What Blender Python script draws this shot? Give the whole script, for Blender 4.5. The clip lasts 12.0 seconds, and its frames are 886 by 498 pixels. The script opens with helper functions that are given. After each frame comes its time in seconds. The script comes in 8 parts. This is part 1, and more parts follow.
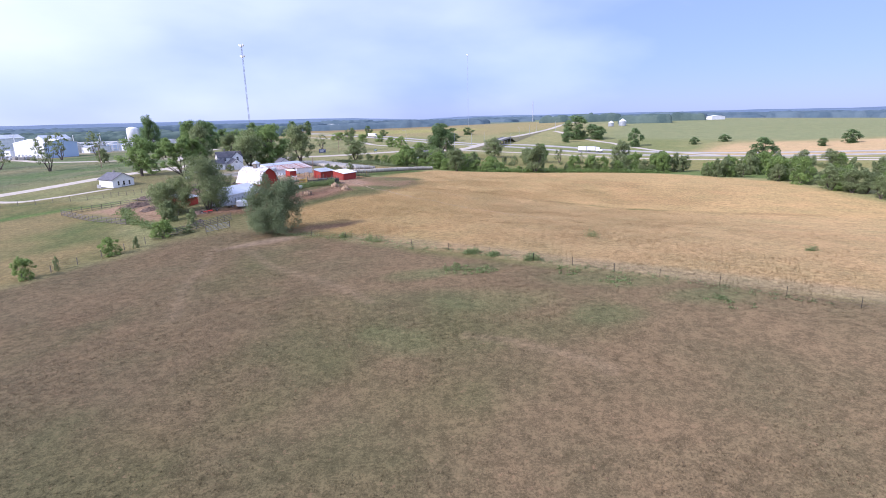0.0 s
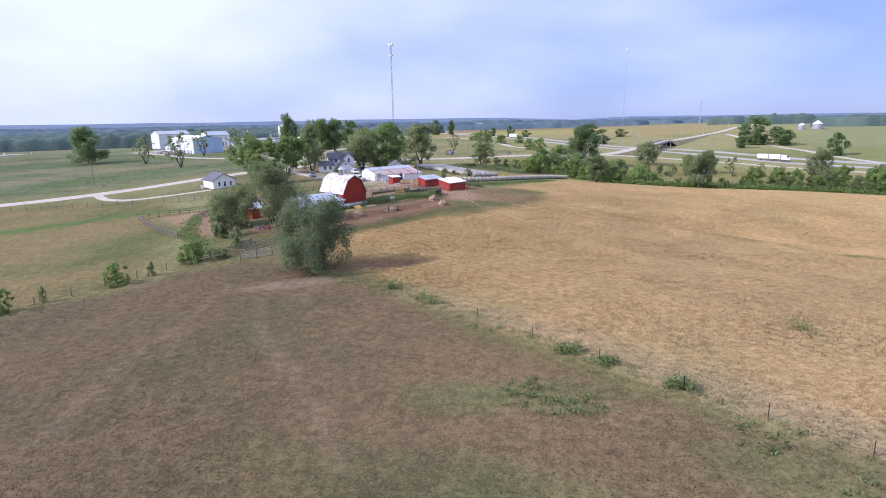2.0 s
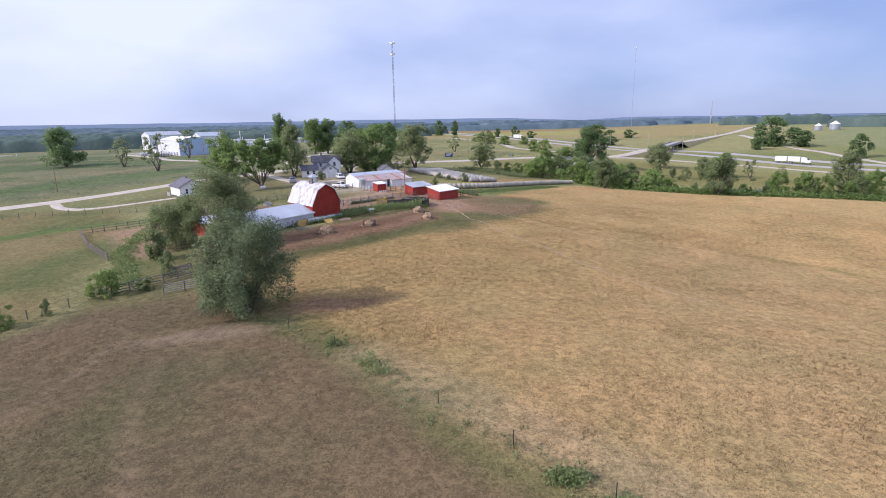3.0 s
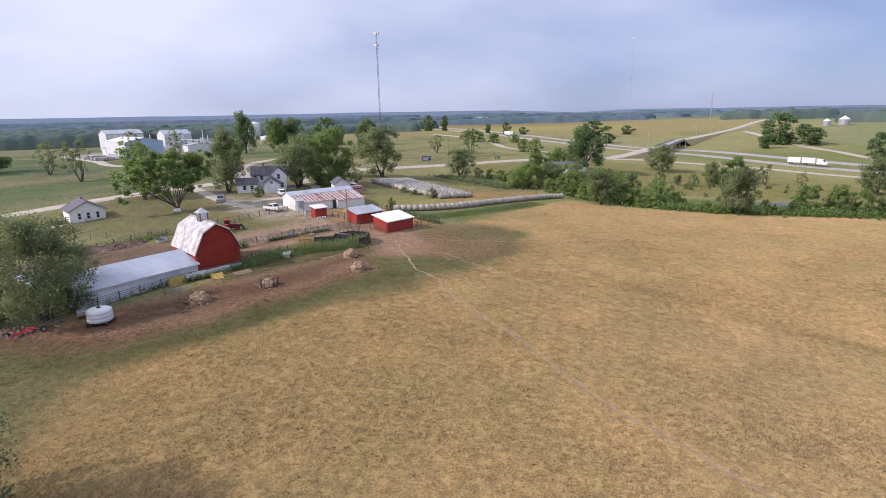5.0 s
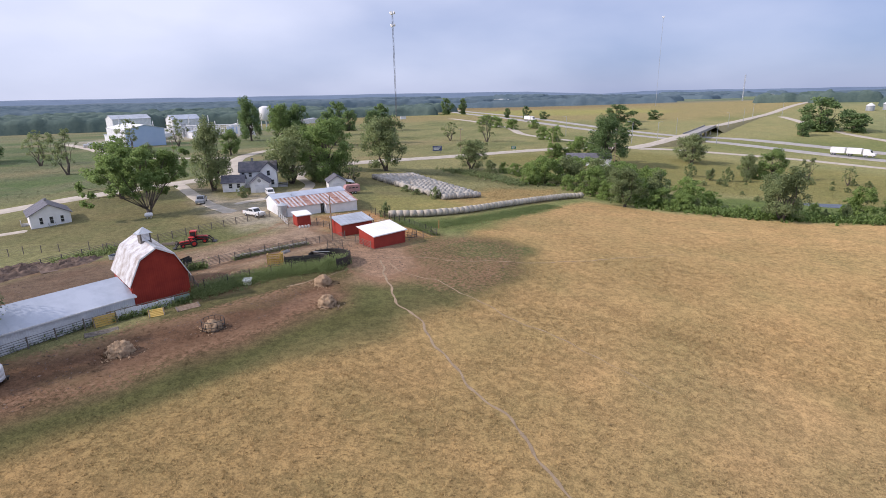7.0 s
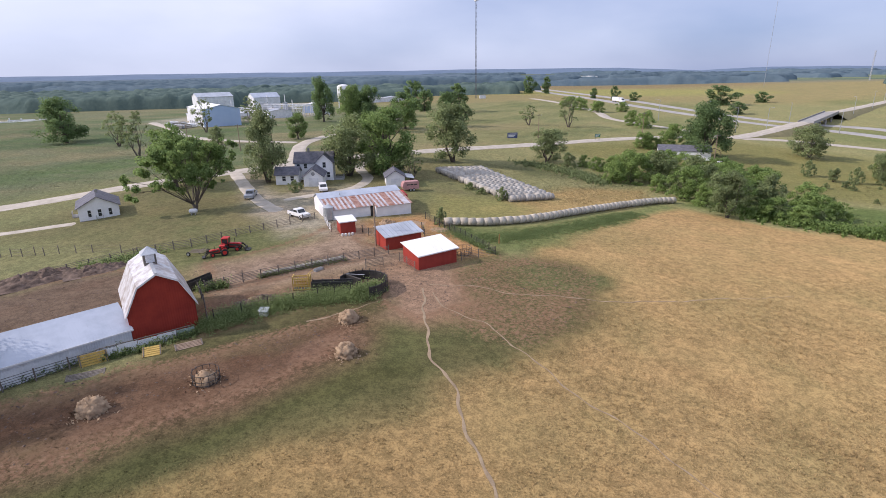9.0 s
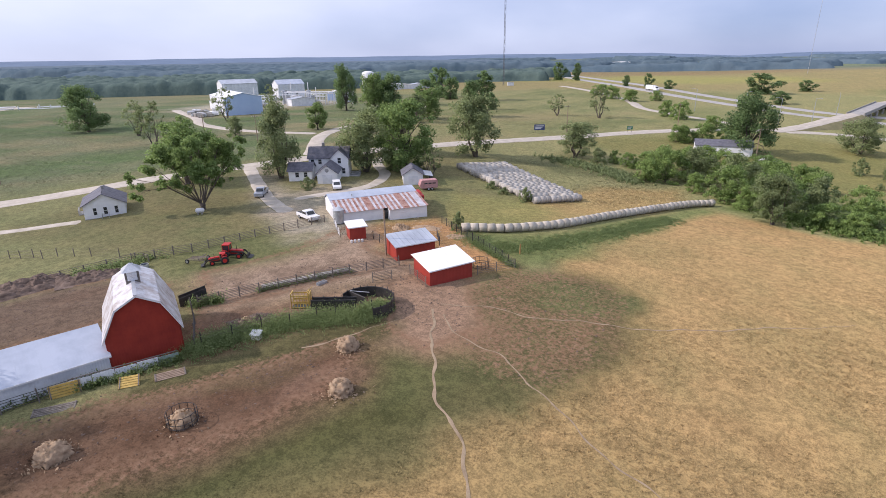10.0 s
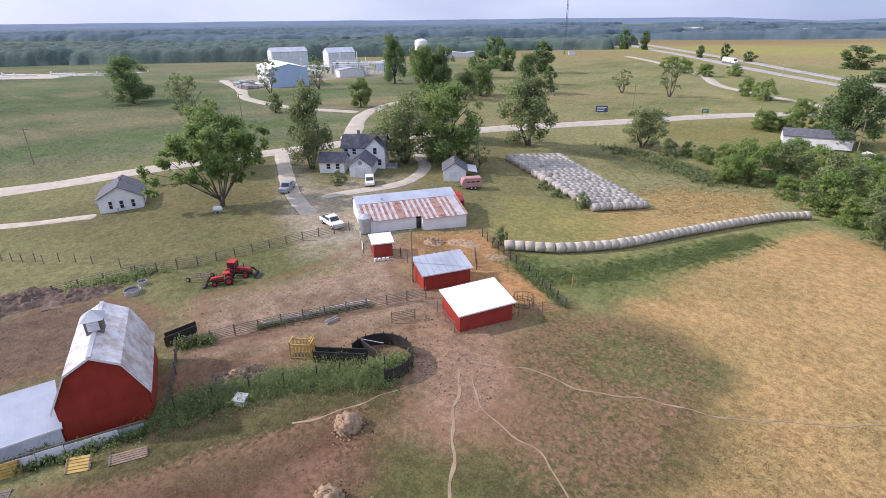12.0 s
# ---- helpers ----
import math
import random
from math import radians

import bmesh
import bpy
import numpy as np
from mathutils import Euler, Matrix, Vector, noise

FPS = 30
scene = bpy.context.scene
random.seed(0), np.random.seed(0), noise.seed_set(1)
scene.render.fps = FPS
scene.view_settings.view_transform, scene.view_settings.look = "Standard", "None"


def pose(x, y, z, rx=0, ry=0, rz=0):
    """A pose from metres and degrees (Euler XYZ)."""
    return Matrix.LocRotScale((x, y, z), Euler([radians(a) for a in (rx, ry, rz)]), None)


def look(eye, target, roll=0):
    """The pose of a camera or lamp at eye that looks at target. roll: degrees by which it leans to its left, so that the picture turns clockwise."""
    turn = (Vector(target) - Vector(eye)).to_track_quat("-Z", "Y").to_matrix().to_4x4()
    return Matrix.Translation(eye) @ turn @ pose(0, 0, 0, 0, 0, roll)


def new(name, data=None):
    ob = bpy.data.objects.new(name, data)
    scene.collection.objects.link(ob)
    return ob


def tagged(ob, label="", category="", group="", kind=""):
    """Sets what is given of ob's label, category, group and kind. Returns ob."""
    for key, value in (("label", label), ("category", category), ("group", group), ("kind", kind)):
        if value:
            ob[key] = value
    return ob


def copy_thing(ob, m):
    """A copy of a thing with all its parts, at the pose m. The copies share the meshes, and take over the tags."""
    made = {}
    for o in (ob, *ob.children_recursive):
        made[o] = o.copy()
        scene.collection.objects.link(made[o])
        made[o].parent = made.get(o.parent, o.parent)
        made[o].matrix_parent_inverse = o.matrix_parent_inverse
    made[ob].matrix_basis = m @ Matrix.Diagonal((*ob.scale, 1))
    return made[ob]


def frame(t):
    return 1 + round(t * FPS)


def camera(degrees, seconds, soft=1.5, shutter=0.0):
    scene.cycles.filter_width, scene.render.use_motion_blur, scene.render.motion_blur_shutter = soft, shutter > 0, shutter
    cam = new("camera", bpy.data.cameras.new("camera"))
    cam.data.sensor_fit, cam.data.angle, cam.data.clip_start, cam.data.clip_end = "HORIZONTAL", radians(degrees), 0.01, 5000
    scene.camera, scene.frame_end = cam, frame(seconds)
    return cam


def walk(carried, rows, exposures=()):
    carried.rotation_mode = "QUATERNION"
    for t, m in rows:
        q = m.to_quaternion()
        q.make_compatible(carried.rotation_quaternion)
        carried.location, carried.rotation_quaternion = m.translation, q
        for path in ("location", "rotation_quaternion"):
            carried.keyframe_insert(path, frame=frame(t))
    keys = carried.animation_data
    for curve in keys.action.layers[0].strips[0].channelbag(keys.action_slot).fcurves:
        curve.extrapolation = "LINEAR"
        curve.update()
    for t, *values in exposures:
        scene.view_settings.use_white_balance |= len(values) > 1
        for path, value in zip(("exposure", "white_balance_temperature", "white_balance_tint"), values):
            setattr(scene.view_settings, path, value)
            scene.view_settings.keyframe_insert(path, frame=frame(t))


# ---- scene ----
cam = camera(79.1, 12.0, soft=0.9)
METRES, EYE, TILT, LEAN, TURN = 145.0, 20.5, -12.3, -4.6, 0.0
ROWS = [
    (0.0, 0.0, 0.0, 0.0, -0.17, -1.64, 6.1),
    (0.5, 0.018, 0.0591, 0.0114, 4.2, -1.21, 5.06),
    (1.0, 0.0326, 0.1208, 0.0228, 8.16, -0.9, 4.04),
    (1.5, 0.0414, 0.1806, 0.0343, 12.72, -0.66, 2.9),
    (2.0, 0.0448, 0.2408, 0.046, 15.13, -0.54, 2.26),
    (2.5, 0.045, 0.3014, 0.0591, 15.73, -0.52, 2.08),
    (3.0, 0.0444, 0.365, 0.0724, 15.82, -0.48, 2.1),
    (5.0, 0.0519, 0.5862, 0.1422, 15.49, -1.3, 2.26),
    (5.5, 0.0532, 0.6139, 0.1517, 15.44, -1.81, 2.31),
    (6.0, 0.054, 0.6414, 0.1615, 15.5, -2.25, 2.27),
    (6.5, 0.0539, 0.6685, 0.1716, 16.2, -2.68, 2.12),
    (7.0, 0.0534, 0.6953, 0.1822, 17.67, -3.12, 1.74),
    (9.0, 0.0409, 0.7989, 0.2234, 26.0, -5.43, -0.4),
    (9.5, 0.0349, 0.8238, 0.234, 27.42, -6.15, -0.75),
    (10.0, 0.0278, 0.8487, 0.2446, 28.81, -6.93, -1.11),
    (10.5, 0.0197, 0.8727, 0.2553, 30.39, -7.72, -1.56),
    (11.0, 0.0105, 0.8956, 0.2661, 31.92, -8.59, -1.97),
    (11.5, 0.0002, 0.9174, 0.2765, 33.25, -9.53, -2.34),
    (12.0, -0.0106, 0.9382, 0.287, 34.46, -10.53, -2.64),
]
walk(cam, [(t, pose(0, 0, EYE, TILT, LEAN, TURN) @ pose(METRES * x, METRES * y, METRES * z, 90 + pitch, roll, yaw)) for t, x, y, z, yaw, pitch, roll in ROWS],
     exposures=[(0.0, 0.46, 5700, 28), (1.5, 0.38, 5750, 28), (3.0, 0.17, 6050, 25), (5.0, 0.07, 6450, 24), (8.0, 0.07, 6400, 22), (10.0, 0.18, 6350, 23), (12.0, 0.28, 6300, 24)])

# ---- sky and sun ----
SUN_DIR = Vector((-0.68, -0.42, 0.54)).normalized()
world = bpy.data.worlds.new("world")
scene.world = world
world.use_nodes = True
wn, wl = world.node_tree.nodes, world.node_tree.links
wn.clear()
w_out = wn.new("ShaderNodeOutputWorld")
w_bg = wn.new("ShaderNodeBackground")
w_sky = wn.new("ShaderNodeTexSky")
w_sky.sky_type = "NISHITA"
w_sky.sun_disc = False
w_sky.sun_elevation = math.asin(SUN_DIR.z)
w_sky.sun_rotation = math.atan2(SUN_DIR.x, SUN_DIR.y)
w_sky.altitude = 250
w_sky.air_density = 1.0
w_sky.dust_density = 0.4
w_sky.ozone_density = 4.0
w_bg.inputs["Strength"].default_value = 0.128
# summer haze over the whole sky, and thin high cloud towards the west
w_tc = wn.new("ShaderNodeTexCoord")
w_haze = wn.new("ShaderNodeMixRGB")
w_haze.inputs["Fac"].default_value = 0.80
w_haze.inputs["Color2"].default_value = (2.2, 3.0, 4.75, 1)
w_map = wn.new("ShaderNodeMapping")
w_map.inputs["Scale"].default_value = (1.0, 1.0, 2.6)
w_map.inputs["Location"].default_value = (0.35, 0.2, 0.0)
w_noise = wn.new("ShaderNodeTexNoise")
w_noise.inputs["Scale"].default_value = 2.2
w_noise.inputs["Detail"].default_value = 8
w_noise.inputs["Roughness"].default_value = 0.45
w_sep = wn.new("ShaderNodeSeparateXYZ")
w_west = wn.new("ShaderNodeMath")
w_west.operation = "MULTIPLY_ADD"
w_west.inputs[1].default_value = -0.42
w_up = wn.new("ShaderNodeMath")
w_up.operation = "MULTIPLY_ADD"
w_up.inputs[1].default_value = 0.95
w_ramp = wn.new("ShaderNodeValToRGB")
w_ramp.color_ramp.elements[0].position = 0.42
w_ramp.color_ramp.elements[1].position = 1.0
w_ramp.color_ramp.elements[1].color = (0.82, 0.82, 0.82, 1)
w_mix = wn.new("ShaderNodeMixRGB")
w_mix.inputs["Color2"].default_value = (6.35, 7.05, 8.0, 1)
wl.new(w_tc.outputs["Generated"], w_map.inputs["Vector"])
wl.new(w_map.outputs["Vector"], w_noise.inputs["Vector"])
wl.new(w_tc.outputs["Generated"], w_sep.inputs["Vector"])
wl.new(w_sep.outputs["X"], w_west.inputs[0])
wl.new(w_noise.outputs["Fac"], w_west.inputs[2])
wl.new(w_sep.outputs["Z"], w_up.inputs[0])
wl.new(w_west.outputs[0], w_up.inputs[2])
wl.new(w_up.outputs[0], w_ramp.inputs["Fac"])
wl.new(w_ramp.outputs["Color"], w_mix.inputs["Fac"])
wl.new(w_sky.outputs["Color"], w_haze.inputs["Color1"])
wl.new(w_haze.outputs["Color"], w_mix.inputs["Color1"])
wl.new(w_mix.outputs["Color"], w_bg.inputs["Color"])
wl.new(w_bg.outputs["Background"], w_out.inputs["Surface"])

sun_data = bpy.data.lights.new("sun", "SUN")
sun_data.energy = 3.3
sun_data.angle = radians(1.2)
sun_data.color = (1.0, 0.94, 0.84)
sun = new("sun", sun_data)
sun.matrix_basis = look(SUN_DIR * 300, (0, 0, 0))


# ---- materials ----
def material(name):
    m = bpy.data.materials.new(name)
    m.use_nodes = True
    nt = m.node_tree
    b = nt.nodes["Principled BSDF"]
    return m, nt.nodes, nt.links, b


def noise_node(n, l, vec, scale, detail=4, rough=0.55):
    t = n.new("ShaderNodeTexNoise")
    t.inputs["Scale"].default_value = scale
    t.inputs["Detail"].default_value = detail
    t.inputs["Roughness"].default_value = rough
    if vec is not None:
        l.new(vec, t.inputs["Vector"])
    return t


def ramp_node(n, l, fac, stops):
    r = n.new("ShaderNodeValToRGB")
    e = r.color_ramp.elements
    while len(e) < len(stops):
        e.new(0.5)
    for el, (p, c) in zip(e, stops):
        el.position = p
        el.color = (*c, 1) if len(c) == 3 else c
    l.new(fac, r.inputs["Fac"])
    return r


def surface(name, dark, light, scale=1.0, rough=0.8, bump=0.2, metal=0.0, fine=8.0, vary=0.0, coords="Object"):
    """A mottled surface: two colours mixed by coarse and fine noise, with relief; vary shifts it from piece to piece."""
    m, n, l, b = material(name)
    tc = n.new("ShaderNodeTexCoord")
    big = noise_node(n, l, tc.outputs[coords], scale, 5)
    small = noise_node(n, l, tc.outputs[coords], scale * fine, 3)
    add = n.new("ShaderNodeMath")
    add.operation = "MULTIPLY_ADD"
    l.new(small.outputs["Fac"], add.inputs[0])
    add.inputs[1].default_value = 0.45
    sub = n.new("ShaderNodeMath")
    sub.operation = "SUBTRACT"
    l.new(big.outputs["Fac"], sub.inputs[0])
    sub.inputs[1].default_value = 0.22
    l.new(sub.outputs[0], add.inputs[2])
    fac = add.outputs[0]
    if vary:
        oi = n.new("ShaderNodeObjectInfo")
        v = n.new("ShaderNodeMath")
        v.operation = "MULTIPLY_ADD"
        l.new(oi.outputs["Random"], v.inputs[0])
        v.inputs[1].default_value = vary
        l.new(fac, v.inputs[2])
        v2 = n.new("ShaderNodeMath")
        v2.operation = "SUBTRACT"
        l.new(v.outputs[0], v2.inputs[0])
        v2.inputs[1].default_value = vary / 2
        fac = v2.outputs[0]
    r = ramp_node(n, l, fac, [(0.3, dark), (0.7, light)])
    l.new(r.outputs["Color"], b.inputs["Base Color"])
    b.inputs["Roughness"].default_value = rough
    b.inputs["Metallic"].default_value = metal
    if bump:
        bp = n.new("ShaderNodeBump")
        bp.inputs["Strength"].default_value = bump
        bp.inputs["Distance"].default_value = 0.05
        l.new(small.outputs["Fac"], bp.inputs["Height"])
        l.new(bp.outputs["Normal"], b.inputs["Normal"])
    return m


def siding(name, dark, light, pitch=0.18, axis="Z", rough=0.6, bump=0.35, scale=0.6, metal=0.0):
    """Boards or ribs laid at an even pitch across one object axis, with stains."""
    m, n, l, b = material(name)
    tc = n.new("ShaderNodeTexCoord")
    big = noise_node(n, l, tc.outputs["Object"], scale, 6, 0.65)
    r = ramp_node(n, l, big.outputs["Fac"], [(0.32, dark), (0.6, light)])
    wv = n.new("ShaderNodeTexWave")
    wv.wave_type = "BANDS"
    wv.bands_direction = axis
    wv.wave_profile = "SAW" if axis == "Z" else "SIN"
    wv.inputs["Scale"].default_value = 0.314 / pitch
    l.new(tc.outputs["Object"], wv.inputs["Vector"])
    bp = n.new("ShaderNodeBump")
    bp.inputs["Strength"].default_value = bump
    bp.inputs["Distance"].default_value = 0.03
    l.new(wv.outputs["Fac"], bp.inputs["Height"])
    l.new(bp.outputs["Normal"], b.inputs["Normal"])
    l.new(r.outputs["Color"], b.inputs["Base Color"])
    b.inputs["Roughness"].default_value = rough
    b.inputs["Metallic"].default_value = metal
    return m


def leaves(name, dark, light):
    m, n, l, b = material(name)
    geo = n.new("ShaderNodeNewGeometry")
    oi = n.new("ShaderNodeObjectInfo")
    tc = n.new("ShaderNodeTexCoord")
    big = noise_node(n, l, tc.outputs["Object"], 0.35, 2)
    mixv = n.new("ShaderNodeMath")
    mixv.operation = "MULTIPLY_ADD"
    l.new(geo.outputs["Random Per Island"], mixv.inputs[0])
    mixv.inputs[1].default_value = 0.5
    half = n.new("ShaderNodeMath")
    half.operation = "MULTIPLY_ADD"
    l.new(oi.outputs["Random"], half.inputs[0])
    half.inputs[1].default_value = 0.35
    l.new(big.outputs["Fac"], half.inputs[2])
    sub = n.new("ShaderNodeMath")
    sub.operation = "SUBTRACT"
    l.new(half.outputs[0], sub.inputs[0])
    sub.inputs[1].default_value = 0.4
    l.new(sub.outputs[0], mixv.inputs[2])
    r = ramp_node(n, l, mixv.outputs[0], [(0.0, dark), (0.8, light)])
    l.new(r.outputs["Color"], b.inputs["Base Color"])
    b.inputs["Roughness"].default_value = 0.6
    b.inputs["Specular IOR Level"].default_value = 0.12
    tr = n.new("ShaderNodeBsdfTranslucent")
    l.new(r.outputs["Color"], tr.inputs["Color"])
    mx = n.new("ShaderNodeMixShader")
    mx.inputs["Fac"].default_value = 0.40
    l.new(b.outputs[0], mx.inputs[1])
    l.new(tr.outputs[0], mx.inputs[2])
    l.new(mx.outputs[0], n["Material Output"].inputs["Surface"])
    return m


def ground_material():
    m, n, l, b = material("ground_cover")
    geo = n.new("ShaderNodeNewGeometry")
    pos = geo.outputs["Position"]
    att = n.new("ShaderNodeAttribute")
    att.attribute_name = "cover"
    n1 = noise_node(n, l, pos, 0.09, 5, 0.6)
    n2 = noise_node(n, l, pos, 1.1, 5, 0.7)
    n3 = noise_node(n, l, pos, 5.2, 4, 0.8)
    tot = n.new("ShaderNodeMath")
    tot.operation = "MULTIPLY_ADD"
    l.new(n2.outputs["Fac"], tot.inputs[0])
    tot.inputs[1].default_value = 0.8
    l.new(n3.outputs["Fac"], tot.inputs[2])
    r = ramp_node(n, l, tot.outputs[0], [(0.66, (0.62, 0.63, 0.58)), (0.88, (0.97, 0.97, 0.96)), (1.12, (1.38, 1.36, 1.31))])
    r2 = ramp_node(n, l, n1.outputs["Fac"], [(0.3, (0.86, 0.92, 0.86)), (0.7, (1.12, 1.06, 1.02))])
    n4 = noise_node(n, l, pos, 0.28, 4, 0.7)
    r4 = ramp_node(n, l, n4.outputs["Fac"], [(0.33, (0.90, 0.91, 0.90)), (0.68, (1.10, 1.09, 1.07))])
    m0 = n.new("ShaderNodeMixRGB")
    m0.blend_type = "MULTIPLY"
    m0.inputs["Fac"].default_value = 1
    l.new(r.outputs["Color"], m0.inputs["Color1"])
    l.new(r4.outputs["Color"], m0.inputs["Color2"])
    r = m0
    m1 = n.new("ShaderNodeMixRGB")
    m1.blend_type = "MULTIPLY"
    m1.inputs["Fac"].default_value = 1
    l.new(att.outputs["Color"], m1.inputs["Color1"])
    l.new(r.outputs["Color"], m1.inputs["Color2"])
    m2 = n.new("ShaderNodeMixRGB")
    m2.blend_type = "MULTIPLY"
    m2.inputs["Fac"].default_value = 1
    l.new(m1.outputs["Color"], m2.inputs["Color1"])
    l.new(r2.outputs["Color"], m2.inputs["Color2"])
    # bare soil shows through in ragged patches where the cover wears thin
    n5 = noise_node(n, l, pos, 2.2, 7, 0.74)
    n6 = noise_node(n, l, pos, 1.7, 6, 0.7)
    worn = n.new("ShaderNodeMath")
    worn.operation = "MULTIPLY_ADD"
    l.new(n5.outputs["Fac"], worn.inputs[0])
    worn.inputs[1].default_value = 1.7
    l.new(att.outputs["Alpha"], worn.inputs[2])
    half = n.new("ShaderNodeMapRange")
    half.inputs["From Min"].default_value = 1.22
    half.inputs["From Max"].default_value = 1.52
    l.new(worn.outputs[0], half.inputs["Value"])
    soil = ramp_node(n, l, n6.outputs["Fac"], [(0.28, (0.170, 0.093, 0.054)), (0.50, (0.258, 0.150, 0.091)), (0.72, (0.340, 0.220, 0.140))])
    m3 = n.new("ShaderNodeMixRGB")
    l.new(half.outputs["Result"], m3.inputs["Fac"])
    l.new(m2.outputs["Color"], m3.inputs["Color1"])
    m4 = n.new("ShaderNodeMixRGB")
    trod = n.new("ShaderNodeMapRange")
    trod.inputs["From Min"].default_value = 0.55
    trod.inputs["From Max"].default_value = 0.75
    trod.inputs["To Max"].default_value = 0.92
    l.new(att.outputs["Alpha"], trod.inputs["Value"])
    l.new(trod.outputs["Result"], m4.inputs["Fac"])
    l.new(soil.outputs["Color"], m4.inputs["Color1"])
    l.new(m1.outputs["Color"], m4.inputs["Color2"])
    l.new(m4.outputs["Color"], m3.inputs["Color2"])
    l.new(m3.outputs["Color"], b.inputs["Base Color"])
    b.inputs["Roughness"].default_value = 0.95
    b.inputs["Diffuse Roughness"].default_value = 0.55
    b.inputs["Specular IOR Level"].default_value = 0.1
    bp = n.new("ShaderNodeBump")
    bp.inputs["Strength"].default_value = 0.3
    bp.inputs["Distance"].default_value = 0.1
    l.new(tot.outputs[0], bp.inputs["Height"])
    l.new(bp.outputs["Normal"], b.inputs["Normal"])
    return m


GROUND = ground_material()
VERGE = surface("road_verge", (0.13, 0.125, 0.055), (0.22, 0.19, 0.09), 0.3, 0.95, 0.3, fine=12)
GRAVEL = surface("pale_gravel", (0.37, 0.325, 0.26), (0.52, 0.465, 0.39), 0.5, 0.95, 0.4, fine=12, coords="Object")
ASPHALT = surface("weathered_road", (0.30, 0.28, 0.26), (0.42, 0.40, 0.37), 0.2, 0.9, 0.1, coords="Object")
CONCRETE = surface("concrete", (0.26, 0.25, 0.23), (0.38, 0.36, 0.33), 0.4, 0.85, 0.2)
BARN_RED = siding("barn_red", (0.24, 0.020, 0.010), (0.34, 0.034, 0.016), 0.25, "X", 0.75, 0.3)
SHED_RED = siding("shed_red", (0.28, 0.028, 0.018), (0.36, 0.04, 0.024), 0.23, "X", 0.6, 0.3)
WHITE_WALL = siding("white_siding", (0.78, 0.78, 0.78), (0.88, 0.88, 0.87), 0.2, "Z", 0.6, 0.4)
WHITE_TIN = siding("white_tin", (0.60, 0.62, 0.64), (0.80, 0.81, 0.82), 0.23, "X", 0.45, 0.4)
BARN_ROOF = siding("barn_tin", (0.34, 0.27, 0.23), (0.70, 0.70, 0.72), 0.6, "Y", 0.42, 0.3, 0.8, 0.2)
PALE_ROOF = siding("pale_tin", (0.33, 0.375, 0.45), (0.45, 0.495, 0.575), 0.25, "X", 0.45, 0.04, 0.3, 0.1)
WHITE_ROOF = siding("new_white_tin", (0.78, 0.78, 0.76), (0.86, 0.85, 0.83), 0.25, "X", 0.4, 0.25, 0.3)
GREY_ROOF = siding("grey_tin", (0.34, 0.37, 0.42), (0.46, 0.50, 0.56), 0.25, "X", 0.5, 0.3, 0.3, 0.2)
SHINGLE = surface("dark_shingles", (0.085, 0.085, 0.105), (0.165, 0.165, 0.19), 1.2, 0.9, 0.3, fine=14)
GALV = surface("galvanised_steel", (0.42, 0.44, 0.46), (0.58, 0.60, 0.62), 1.0, 0.4, 0.05, 0.6)
RUST_PANEL = siding("rusty_tin", (0.20, 0.065, 0.035), (0.44, 0.27, 0.22), 0.09, "X", 0.7, 0.3, 1.1, 0.1)
BARE_PANEL = siding("bare_tin", (0.40, 0.34, 0.34), (0.58, 0.57, 0.60), 0.09, "X", 0.5, 0.3, 0.9, 0.2)
OLD_WOOD = surface("weathered_wood", (0.10, 0.085, 0.07), (0.24, 0.21, 0.18), 2.0, 0.9, 0.3, fine=6)
GREY_WOOD = surface("grey_boards", (0.26, 0.26, 0.26), (0.42, 0.42, 0.41), 1.6, 0.85, 0.2)
MAST_STEEL = surface("mast_steel", (0.10, 0.10, 0.11), (0.17, 0.17, 0.18), 1.0, 0.5, 0.0)
DARK_STEEL = surface("dark_pipe", (0.03, 0.03, 0.032), (0.07, 0.065, 0.06), 2.0, 0.5, 0.05, 0.3)
PIPE = surface("rusty_pipe", (0.12, 0.085, 0.06), (0.24, 0.20, 0.17), 2.0, 0.7, 0.05)
GREEN_PANEL = siding("faded_green_tin", (0.24, 0.32, 0.27), (0.36, 0.43, 0.38), 0.2, "X", 0.6, 0.3)
YELLOW_STEEL = surface("yellow_steel", (0.46, 0.29, 0.06), (0.62, 0.43, 0.12), 1.5, 0.5, 0.05)
BLUE_TIN = siding("pale_blue_tin", (0.40, 0.54, 0.76), (0.47, 0.60, 0.80), 0.3, "X", 0.5, 0.2, 0.2)
# dark glass, also used to fill openings in place of the shade inside
GLASS_AND_SHADE = surface("dark_glass_and_shade", (0.02, 0.025, 0.03), (0.05, 0.055, 0.06), 1.0, 0.1, 0.0)
RUBBER = surface("black_rubber", (0.015, 0.015, 0.015), (0.03, 0.03, 0.03), 3.0, 0.9, 0.1)
WHITE_PAINT = surface("white_paint", (0.70, 0.70, 0.70), (0.80, 0.80, 0.79), 1.0, 0.4, 0.0)
RED_PAINT = surface("tractor_red", (0.45, 0.02, 0.02), (0.58, 0.035, 0.03), 1.0, 0.35, 0.0)
PINK_PAINT = surface("faded_pink_paint", (0.42, 0.20, 0.20), (0.56, 0.32, 0.31), 1.0, 0.5, 0.0)
SILVER_PAINT = surface("silver_paint", (0.30, 0.33, 0.38), (0.40, 0.43, 0.48), 1.0, 0.3, 0.0, 0.3)
BARK = surface("bark", (0.07, 0.055, 0.042), (0.17, 0.14, 0.115), 1.5, 0.95, 0.6, fine=10)
